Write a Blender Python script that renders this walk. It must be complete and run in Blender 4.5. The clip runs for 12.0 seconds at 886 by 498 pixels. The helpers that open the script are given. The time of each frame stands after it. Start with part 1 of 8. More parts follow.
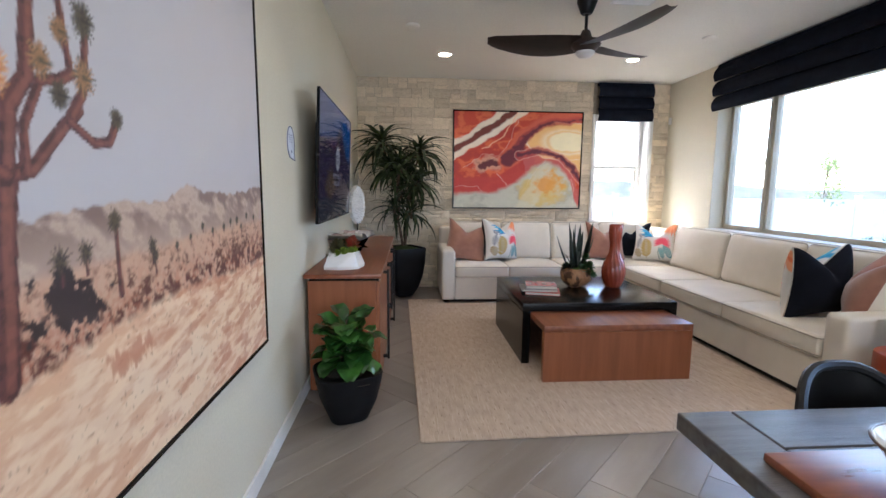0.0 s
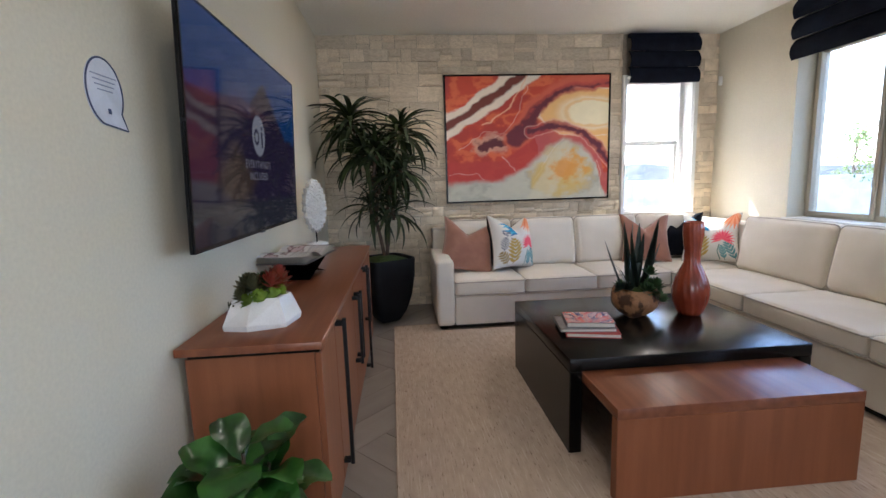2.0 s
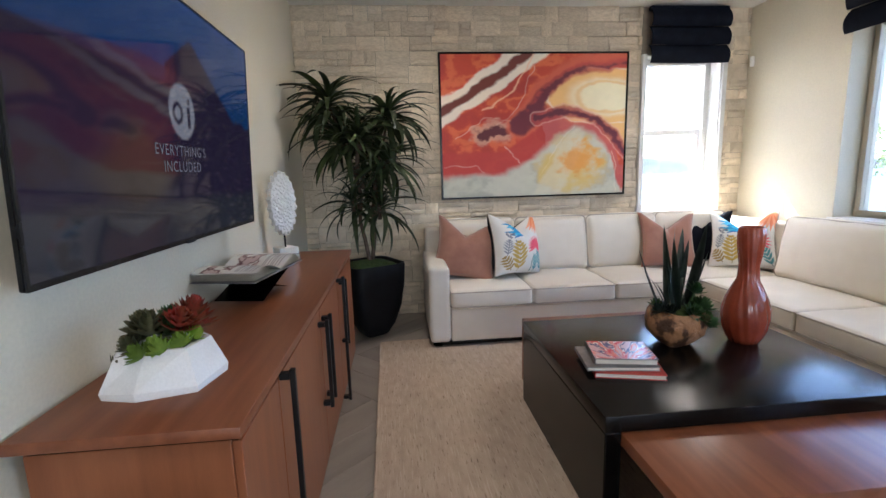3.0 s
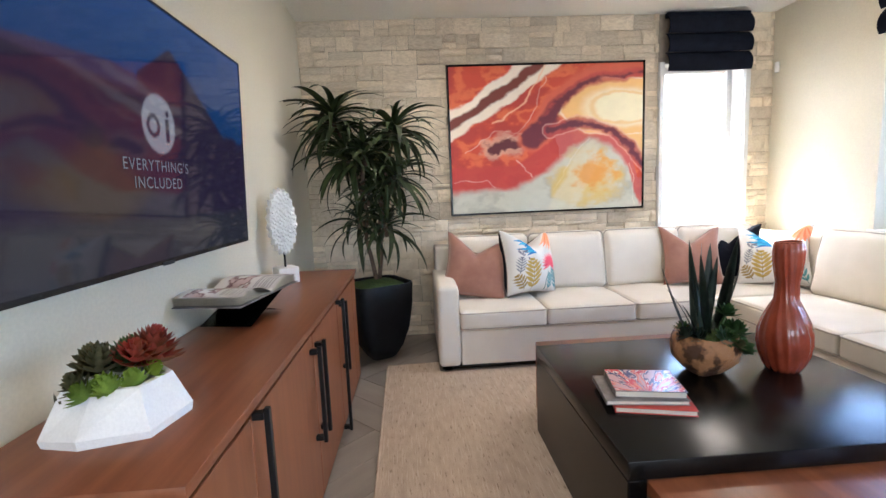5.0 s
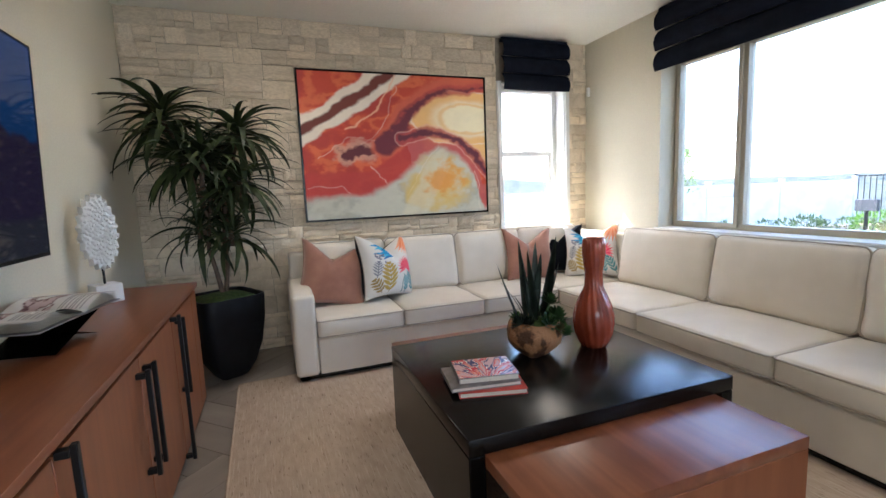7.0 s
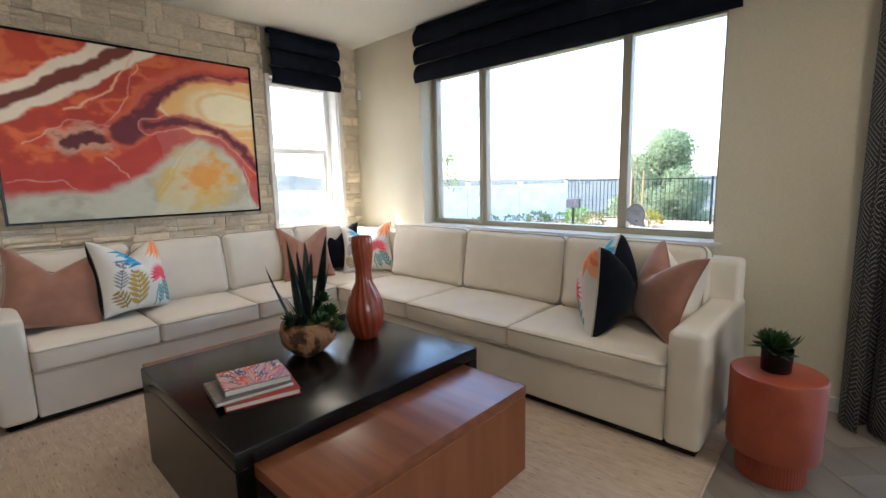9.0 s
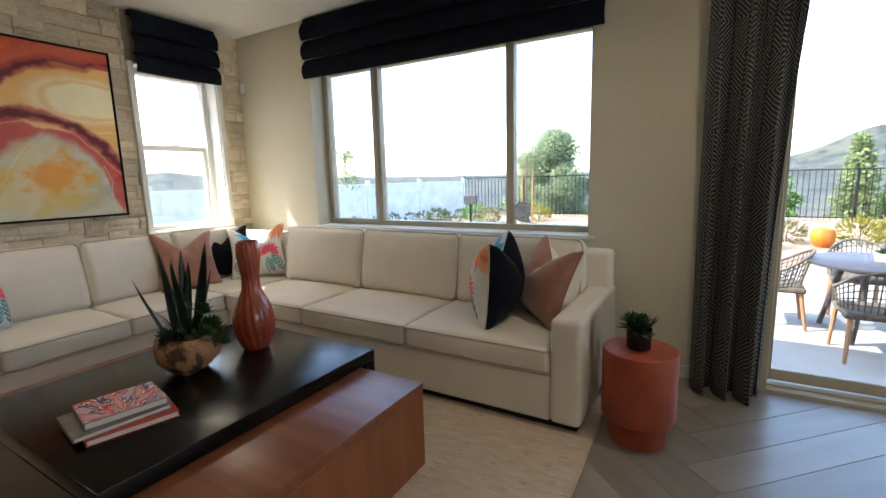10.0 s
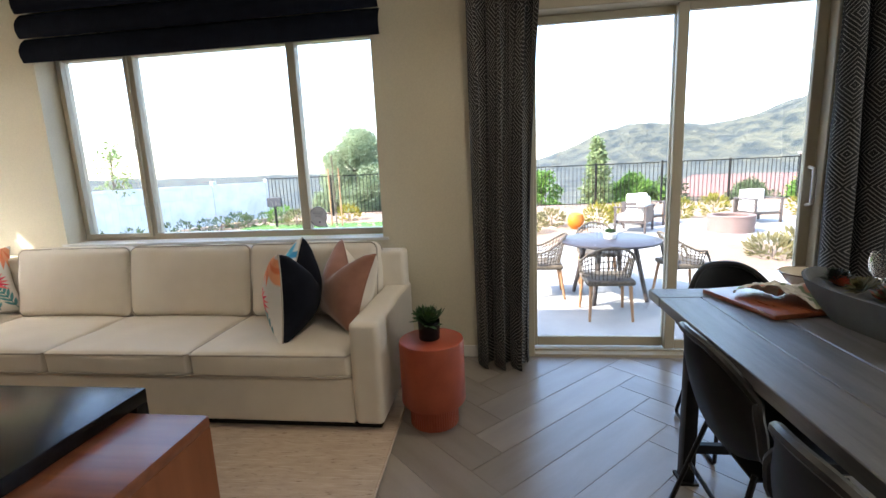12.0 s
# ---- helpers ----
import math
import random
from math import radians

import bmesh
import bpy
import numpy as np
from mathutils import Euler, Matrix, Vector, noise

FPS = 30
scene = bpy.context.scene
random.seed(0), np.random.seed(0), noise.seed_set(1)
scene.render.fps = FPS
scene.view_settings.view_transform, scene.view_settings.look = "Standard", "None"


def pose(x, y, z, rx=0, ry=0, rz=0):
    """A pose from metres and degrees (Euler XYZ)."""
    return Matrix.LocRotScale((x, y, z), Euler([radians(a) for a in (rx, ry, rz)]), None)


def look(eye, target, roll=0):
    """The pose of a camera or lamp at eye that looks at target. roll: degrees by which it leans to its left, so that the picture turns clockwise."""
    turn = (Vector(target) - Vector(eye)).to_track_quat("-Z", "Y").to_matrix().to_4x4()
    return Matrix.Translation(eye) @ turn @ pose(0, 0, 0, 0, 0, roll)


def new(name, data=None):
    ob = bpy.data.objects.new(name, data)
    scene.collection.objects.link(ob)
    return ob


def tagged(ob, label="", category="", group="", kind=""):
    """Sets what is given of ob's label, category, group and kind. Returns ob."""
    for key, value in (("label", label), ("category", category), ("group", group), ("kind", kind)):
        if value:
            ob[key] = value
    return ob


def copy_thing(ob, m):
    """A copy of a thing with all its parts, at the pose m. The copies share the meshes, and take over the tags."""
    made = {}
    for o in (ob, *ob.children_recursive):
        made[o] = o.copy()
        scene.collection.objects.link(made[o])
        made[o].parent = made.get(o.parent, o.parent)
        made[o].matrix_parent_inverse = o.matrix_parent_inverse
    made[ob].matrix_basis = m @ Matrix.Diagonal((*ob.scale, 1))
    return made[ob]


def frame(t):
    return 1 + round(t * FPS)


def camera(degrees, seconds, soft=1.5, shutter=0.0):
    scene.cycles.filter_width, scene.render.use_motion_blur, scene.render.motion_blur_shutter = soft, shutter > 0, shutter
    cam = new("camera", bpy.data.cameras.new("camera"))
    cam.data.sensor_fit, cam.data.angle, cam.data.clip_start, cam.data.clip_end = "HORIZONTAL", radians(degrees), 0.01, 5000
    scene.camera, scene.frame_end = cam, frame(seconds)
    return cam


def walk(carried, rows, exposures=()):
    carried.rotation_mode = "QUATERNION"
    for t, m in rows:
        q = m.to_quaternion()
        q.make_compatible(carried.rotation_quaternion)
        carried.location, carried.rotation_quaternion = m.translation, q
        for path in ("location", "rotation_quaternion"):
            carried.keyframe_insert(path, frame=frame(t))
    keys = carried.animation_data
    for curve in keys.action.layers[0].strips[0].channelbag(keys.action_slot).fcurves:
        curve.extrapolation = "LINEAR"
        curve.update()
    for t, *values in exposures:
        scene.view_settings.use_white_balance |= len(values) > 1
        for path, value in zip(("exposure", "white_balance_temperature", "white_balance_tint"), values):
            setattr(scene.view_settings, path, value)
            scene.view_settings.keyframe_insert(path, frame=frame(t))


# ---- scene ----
cam = camera(88.8, 12.0)
PATH = [
    (0, (0.665, -0.067, 1.307), (0.814, 1.91, 1.05), 0.5),
    (0.5, (0.692, 0.26, 1.307), (0.842, 2.237, 1.042), -0.5),
    (1, (0.725, 0.593, 1.305), (0.874, 2.568, 1.032), -1.2),
    (1.5, (0.737, 0.938, 1.310), (0.892, 2.912, 1.027), -1.6),
    (2, (0.78, 1.252, 1.303), (0.948, 3.222, 1.006), -1.8),
    (2.5, (0.822, 1.544, 1.304), (1.0, 3.511, 0.992), -1.6),
    (3, (0.848, 1.809, 1.303), (1.031, 3.773, 0.976), -1.6),
    (5, (0.925, 1.96, 1.287), (1.035, 3.941, 1.036), -2.4),
    (5.5, (0.946, 1.953, 1.287), (1.098, 3.933, 1.044), -2.7),
    (6, (0.963, 1.942, 1.283), (1.282, 3.902, 1.042), -2.7),
    (6.5, (0.977, 1.92, 1.282), (1.473, 3.842, 1.037), -2.6),
    (7, (0.981, 1.895, 1.282), (1.668, 3.756, 1.032), -2.4),
    (7.5, (0.993, 1.873, 1.29), (1.885, 3.644, 1.028), -2.1),
    (9.5, (1.023, 1.783, 1.3), (2.609, 2.964, 0.998), -1.3),
    (10, (1.037, 1.761, 1.313), (2.737, 2.767, 0.999), -1.5),
    (10.5, (1.051, 1.724, 1.322), (2.857, 2.519, 0.999), -1.5),
    (11, (1.056, 1.699, 1.327), (2.94, 2.287, 1.002), -1.5),
    (11.5, (1.063, 1.669, 1.344), (2.991, 2.075, 1.004), -2.2),
    (12, (1.07, 1.637, 1.35), (3.023, 1.89, 1.0), -2.5),
]
walk(cam, [(t, look(eye, target, roll)) for t, eye, target, roll in PATH], [(0, 3.7, 5700, 14), (0.5, 3.45, 5700, 14), (1.0, 3.3, 5700, 14), (1.5, 3.35, 5700, 14), (2.0, 3.5, 5700, 14), (2.5, 3.55, 5600, 13), (3.2, 3.85, 5650, 13), (4.8, 4.25, 5700, 13), (5.5, 4.25, 5700, 13), (6.0, 3.9, 5700, 13), (6.5, 3.75, 5700, 12), (7.5, 3.55, 5700, 11), (9.5, 3.25, 6200, 9), (10.0, 3.0, 6350, 8), (12, 3.2, 6450, 10)])


# ---- world, sun and lamps ----
SUN_WAY = Vector((0.48, -0.95, -1.0)).normalized()
world = bpy.data.worlds.new("sky")
world.use_nodes = True
scene.world = world
sky = world.node_tree.nodes.new("ShaderNodeTexSky")
sky.sky_type, sky.sun_disc = "NISHITA", False
sky.sun_elevation = math.asin(-SUN_WAY.z)
sky.sun_rotation = math.atan2(-SUN_WAY.x, -SUN_WAY.y)
sky.air_density, sky.dust_density, sky.ozone_density = 1.0, 1.2, 1.0
world.node_tree.nodes["Background"].inputs["Strength"].default_value = 0.15
world.node_tree.links.new(sky.outputs[0], world.node_tree.nodes["Background"].inputs["Color"])
sun = new("sun", bpy.data.lights.new("sun", "SUN"))
sun.data.energy, sun.data.angle, sun.data.color = 2.0, radians(0.5), (1.0, 0.95, 0.86)
sun.matrix_world = look((0, 0, 12), Vector((0, 0, 12)) + SUN_WAY)

# added fill lamp inside the closed south wall, standing in for unseen daylight
fill_lamp = new("south_daylight", bpy.data.lights.new("south_daylight", "AREA"))
fill_lamp.data.shape, fill_lamp.data.size, fill_lamp.data.size_y = "RECTANGLE", 3.4, 2.1
fill_lamp.data.energy, fill_lamp.data.color = 10, (0.93, 0.97, 1.0)
fill_lamp.matrix_world = look((2.1, -3.56, 1.35), (2.1, 0, 1.3))

# ---- materials ----


def mat(name, c1, c2=None, scale=6.0, rough=0.5, metal=0.0, bump=0.0, bscale=150.0, stretch=(1, 1, 1), coat=0.0, spread=0.0,
        detail=6.0, low=0.35, high=0.65, sheen=0.0, rvar=0.08, dist=0.002, spec=0.5, space="object"):
    """Two colours mixed by noise at two scales, with fine relief. spread: how far the value varies from piece to piece."""
    m = bpy.data.materials.new(name)
    m.use_nodes = True
    nt = m.node_tree
    n, ln = nt.nodes, nt.links
    b = n["Principled BSDF"]
    b.inputs["Roughness"].default_value, b.inputs["Metallic"].default_value = rough, metal
    b.inputs["Coat Weight"].default_value, b.inputs["Sheen Weight"].default_value = coat, sheen
    b.inputs["Specular IOR Level"].default_value = spec
    c2 = c2 or tuple(v * 0.82 for v in c1)
    tc = n.new("ShaderNodeTexCoord")
    mp = n.new("ShaderNodeMapping")
    mp.inputs["Scale"].default_value = stretch
    if space == "world":
        ln.new(n.new("ShaderNodeNewGeometry").outputs["Position"], mp.inputs["Vector"])
    else:
        ln.new(tc.outputs["Object"], mp.inputs["Vector"])
    vec = mp.outputs[0]
    info = n.new("ShaderNodeObjectInfo")
    if spread:
        add = n.new("ShaderNodeVectorMath")
        add.operation = "MULTIPLY_ADD"
        comb = n.new("ShaderNodeCombineXYZ")
        for i in range(3):
            ln.new(info.outputs["Random"], comb.inputs[i])
        add.inputs[1].default_value = (37.0, 17.0, 53.0)
        ln.new(comb.outputs[0], add.inputs[0])
        ln.new(vec, add.inputs[2])
        vec = add.outputs[0]
    nz = n.new("ShaderNodeTexNoise")
    nz.inputs["Scale"].default_value, nz.inputs["Detail"].default_value = scale, detail
    ln.new(vec, nz.inputs["Vector"])
    rp = n.new("ShaderNodeValToRGB")
    rp.color_ramp.elements[0].position, rp.color_ramp.elements[1].position = low, high
    rp.color_ramp.elements[0].color, rp.color_ramp.elements[1].color = (*c2, 1), (*c1, 1)
    ln.new(nz.outputs[0], rp.inputs[0])
    col = rp.outputs[0]
    fz = n.new("ShaderNodeTexNoise")
    fz.inputs["Scale"].default_value, fz.inputs["Detail"].default_value = bscale, 3.0
    ln.new(vec, fz.inputs["Vector"])
    fr = n.new("ShaderNodeMapRange")
    fr.inputs["To Min"].default_value, fr.inputs["To Max"].default_value = 0.9, 1.1
    ln.new(fz.outputs[0], fr.inputs[0])
    hsv = n.new("ShaderNodeHueSaturation")
    ln.new(col, hsv.inputs["Color"])
    if spread:
        sp = n.new("ShaderNodeMapRange")
        sp.inputs["To Min"].default_value, sp.inputs["To Max"].default_value = 1 - spread, 1 + spread
        ln.new(info.outputs["Random"], sp.inputs[0])
        mu = n.new("ShaderNodeMath")
        mu.operation = "MULTIPLY"
        ln.new(sp.outputs[0], mu.inputs[0])
        ln.new(fr.outputs[0], mu.inputs[1])
        ln.new(mu.outputs[0], hsv.inputs["Value"])
    else:
        ln.new(fr.outputs[0], hsv.inputs["Value"])
    ln.new(hsv.outputs[0], b.inputs["Base Color"])
    rr = n.new("ShaderNodeMapRange")
    rr.inputs["To Min"].default_value, rr.inputs["To Max"].default_value = max(0.02, rough - rvar), min(1, rough + rvar)
    ln.new(nz.outputs[0], rr.inputs[0])
    ln.new(rr.outputs[0], b.inputs["Roughness"])
    if bump:
        bp = n.new("ShaderNodeBump")
        bp.inputs["Strength"].default_value, bp.inputs["Distance"].default_value = bump, dist
        ln.new(fz.outputs[0], bp.inputs["Height"])
        ln.new(bp.outputs[0], b.inputs["Normal"])
    return m


def painted(name, rough=0.6, weave=600.0, bump=0.15, glow=0.0, coat=0.0):
    """A surface that takes its colours from the mesh's own colour layer: prints and canvases."""
    m = bpy.data.materials.new(name)
    m.use_nodes = True
    n, ln = m.node_tree.nodes, m.node_tree.links
    b = n["Principled BSDF"]
    b.inputs["Roughness"].default_value = rough
    b.inputs["Coat Weight"].default_value = coat
    at = n.new("ShaderNodeVertexColor")
    at.layer_name = "print"
    if not glow:
        ln.new(at.outputs["Color"], b.inputs["Base Color"])
    else:
        b.inputs["Base Color"].default_value = (0.002, 0.002, 0.003, 1)
        b.inputs["Specular IOR Level"].default_value = 0.3
        ln.new(at.outputs["Color"], b.inputs["Emission Color"])
        b.inputs["Emission Strength"].default_value = glow
    fz = n.new("ShaderNodeTexNoise")
    fz.inputs["Scale"].default_value = weave
    tc = n.new("ShaderNodeTexCoord")
    ln.new(tc.outputs["Object"], fz.inputs["Vector"])
    if bump:
        bp = n.new("ShaderNodeBump")
        bp.inputs["Strength"].default_value, bp.inputs["Distance"].default_value = bump, 0.001
        ln.new(fz.outputs[0], bp.inputs["Height"])
        ln.new(bp.outputs[0], b.inputs["Normal"])
    return m


def glass_mat(name, rough=0.0, tint=(1, 1, 1)):
    m = bpy.data.materials.new(name)
    m.use_nodes = True
    b = m.node_tree.nodes["Principled BSDF"]
    b.inputs["Base Color"].default_value = (*tint, 1)
    b.inputs["Roughness"].default_value, b.inputs["IOR"].default_value = rough, 1.45
    b.inputs["Transmission Weight"].default_value = 1.0
    return m


def glow_mat(name, color, strength, base=0.8):
    m = bpy.data.materials.new(name)
    m.use_nodes = True
    b = m.node_tree.nodes["Principled BSDF"]
    b.inputs["Base Color"].default_value = (base, base, base, 1)
    b.inputs["Emission Color"].default_value, b.inputs["Emission Strength"].default_value = (*color, 1), strength
    return m


WALL = mat("painted_wall", (0.64, 0.59, 0.462), (0.615, 0.565, 0.44), scale=1.5, rough=0.85, bump=0.25, bscale=90, dist=0.001, space="world")
CEIL = mat("ceiling_paint", (0.80, 0.775, 0.69), (0.78, 0.755, 0.67), scale=1.5, rough=0.9, bump=0.3, bscale=70, dist=0.001, space="world")
WHITE = mat("white_trim", (0.78, 0.77, 0.73), scale=3, rough=0.45)
FRAME_TAN = mat("tan_vinyl", (0.42, 0.37, 0.27), (0.39, 0.34, 0.25), scale=4, rough=0.45)
STONE = mat("stacked_stone", (0.75, 0.635, 0.47), (0.60, 0.495, 0.355), scale=7, rough=0.9, bump=0.8, bscale=45, dist=0.007, spread=0.15, detail=8)
MORTAR = mat("stone_backing", (0.30, 0.25, 0.19), scale=20, rough=0.95)
TILE = mat("wood_look_tile", (0.262, 0.228, 0.195), (0.212, 0.182, 0.155), scale=2.0, rough=0.29, bump=0.06, bscale=60, stretch=(1, 5, 1), spread=0.17, detail=7, rvar=0.03, spec=0.85)
GROUT = mat("grout", (0.30, 0.26, 0.22), scale=30, rough=0.95, space="world")
RUG = mat("woven_rug", (0.53, 0.425, 0.33), (0.44, 0.34, 0.255), scale=9, rough=0.97, bump=0.7, bscale=110, stretch=(3.2, 1.0, 1), dist=0.004, detail=12, low=0.3, high=0.65)


def add_flecks(m, colour, stretch, scale, low, high, amount):
    """Short dark slubs of yarn laid over a cloth's colour."""
    n, ln = m.node_tree.nodes, m.node_tree.links
    b = n["Principled BSDF"]
    src = b.inputs["Base Color"].links[0].from_socket
    mp = n.new("ShaderNodeMapping")
    mp.inputs["Scale"].default_value = stretch
    ln.new(n.new("ShaderNodeTexCoord").outputs["Object"], mp.inputs["Vector"])
    nz = n.new("ShaderNodeTexNoise")
    nz.inputs["Scale"].default_value, nz.inputs["Detail"].default_value = scale, 2.0
    ln.new(mp.outputs[0], nz.inputs["Vector"])
    mr = n.new("ShaderNodeMapRange")
    mr.inputs["From Min"].default_value, mr.inputs["From Max"].default_value = low, high
    mr.inputs["To Max"].default_value = amount
    ln.new(nz.outputs[0], mr.inputs[0])
    mx = n.new("ShaderNodeMix")
    mx.data_type = "RGBA"
    mx.inputs["B"].default_value = (*colour, 1)
    ln.new(mr.outputs[0], mx.inputs["Factor"])
    ln.new(src, mx.inputs["A"])
    ln.new(mx.outputs["Result"], b.inputs["Base Color"])


add_flecks(RUG, (0.16, 0.105, 0.065), (10, 1.6, 1), 11, 0.62, 0.74, 0.75)
add_flecks(RUG, (0.66, 0.57, 0.46), (14, 0.8, 1), 9, 0.56, 0.70, 0.5)
LINEN = mat("cream_linen", (0.71, 0.65, 0.555), (0.665, 0.605, 0.51), scale=5, rough=0.93, bump=0.35, bscale=900, dist=0.001, sheen=0.2)
# darker than the linen: the shade lines along the piping are in its colour
PIPING = mat("shaded_cream_piping", (0.47, 0.42, 0.35), scale=30, rough=0.9)
BLACKWOOD = mat("ebonised_wood", (0.0055, 0.005, 0.0048), (0.003, 0.0028, 0.0026), scale=5, rough=0.2, bump=0.35, bscale=40, stretch=(0.6, 9, 9), dist=0.0010, rvar=0.04, spec=0.22)
WALNUT = mat("walnut_veneer", (0.235, 0.082, 0.036), (0.165, 0.052, 0.023), scale=3, rough=0.3, bump=0.02, bscale=80, stretch=(7, 0.5, 7), detail=5, rvar=0.02, spec=0.42)
WALNUT_UP = mat("walnut_veneer_upright", (0.265, 0.092, 0.038), (0.215, 0.072, 0.029), scale=3, rough=0.4, spec=0.32, rvar=0.02, bump=0.02, bscale=80, stretch=(7, 7, 0.5), detail=8)
BLACKMETAL = mat("black_metal", (0.010, 0.0095, 0.0095), scale=20, rough=0.42, metal=0.2, spec=0.25)
BLACKPOT = mat("matt_black_resin", (0.009, 0.0095, 0.011), (0.006, 0.006, 0.007), scale=8, rough=0.5, bump=0.08, bscale=120, spec=0.13)
PLASTIC = mat("gloss_black_plastic", (0.006, 0.006, 0.007), scale=10, rough=0.25, spec=0.25)
NAVY = mat("navy_blind_cloth", (0.011, 0.0135, 0.022), (0.008, 0.0095, 0.016), scale=10, rough=0.9, bump=0.4, bscale=700, dist=0.001, spec=0.06)
PLASTER = mat("white_plaster", (0.74, 0.73, 0.71), (0.68, 0.67, 0.65), scale=14, rough=0.85, bump=0.25, bscale=180)
TERRA = mat("terracotta_glaze", (0.36, 0.075, 0.034), (0.27, 0.05, 0.022), scale=6, rough=0.42, bump=0.1, bscale=90, rvar=0.08)
VASE = mat("orange_red_glaze", (0.31, 0.058, 0.026), (0.22, 0.036, 0.016), scale=7, rough=0.2, coat=0.3)
CORAL = mat("coral_velvet", (0.34, 0.158, 0.105), (0.26, 0.112, 0.072), scale=7, rough=0.9, sheen=0.6, bump=0.3, bscale=300, dist=0.001)
NAVYCLOTH = mat("navy_velvet", (0.009, 0.010, 0.016), (0.006, 0.007, 0.011), scale=7, rough=0.9, sheen=0.03, spec=0.08)
PRINT = painted("printed_cloth", rough=0.9, weave=900)
CANVAS = painted("canvas_print", rough=0.55, weave=700, bump=0.1)
SCREEN = painted("television_screen", rough=0.06, bump=0.0, glow=0.095)
SOIL = mat("dark_soil", (0.035, 0.024, 0.016), scale=40, rough=0.98, bump=1.0, bscale=90, dist=0.01)
MOSS = mat("green_moss", (0.075, 0.12, 0.025), (0.03, 0.06, 0.012), scale=40, rough=0.95, bump=1.0, bscale=120, dist=0.01)
LEAF = mat("dracaena_leaf", (0.040, 0.054, 0.018), (0.012, 0.020, 0.007), scale=9, rough=0.5, spec=0.2, spread=0.35, bscale=60)
FIGLEAF = mat("broad_leaf", (0.045, 0.15, 0.022), (0.012, 0.048, 0.010), scale=9, rough=0.32, spread=0.3, bscale=60, coat=0.15)
BARK = mat("plant_cane", (0.13, 0.085, 0.055), (0.07, 0.045, 0.03), scale=25, rough=0.9, bump=0.6, bscale=80)
GLASS = glass_mat("window_glass")
CLEAR = glass_mat("clear_glass")
LAMPGLOW = glow_mat("lamp_lens", (1.0, 0.80, 0.55), 9.0)

# ---- mesh tools ----


def part(name, bm, material, parent=None, label="", smooth=True, at=None, angle=40):
    """Links a bmesh as one mesh object under a thing or part."""
    me = bpy.data.meshes.new(name)
    bmesh.ops.recalc_face_normals(bm, faces=bm.faces)
    bm.to_mesh(me)
    bm.free()
    if smooth:
        me.shade_smooth()
        me.set_sharp_from_angle(angle=radians(angle))
    me.materials.append(material)
    ob = new(name, me)
    ob.parent = parent
    if at is not None:
        ob.matrix_basis = at
    if label:
        tagged(ob, label)
    return ob


def thing(name, label, category, at=(0, 0, 0), rz=0.0, group="", kind=""):
    ob = new(name)
    ob.empty_display_size = 0.1
    ob.matrix_basis = pose(*at, 0, 0, rz)
    return tagged(ob, label, category, group, kind)


def box(bm, x0, x1, y0, y1, z0, z1, bevel=0.0, seg=2):
    vs = [bm.verts.new((x, y, z)) for x in (x0, x1) for y in (y0, y1) for z in (z0, z1)]
    fs = [bm.faces.new([vs[i] for i in f]) for f in ((0, 1, 3, 2), (4, 6, 7, 5), (0, 4, 5, 1), (2, 3, 7, 6), (0, 2, 6, 4), (1, 5, 7, 3))]
    if bevel:
        es = {e for f in fs for e in f.edges}
        bmesh.ops.bevel(bm, geom=list(es), offset=bevel, segments=seg, affect="EDGES", profile=0.5)
    return bm


def boxes(*rows, bevel=0.0, seg=1):
    bm = bmesh.new()
    for r in rows:
        box(bm, *r, bevel=bevel, seg=seg)
    return bm


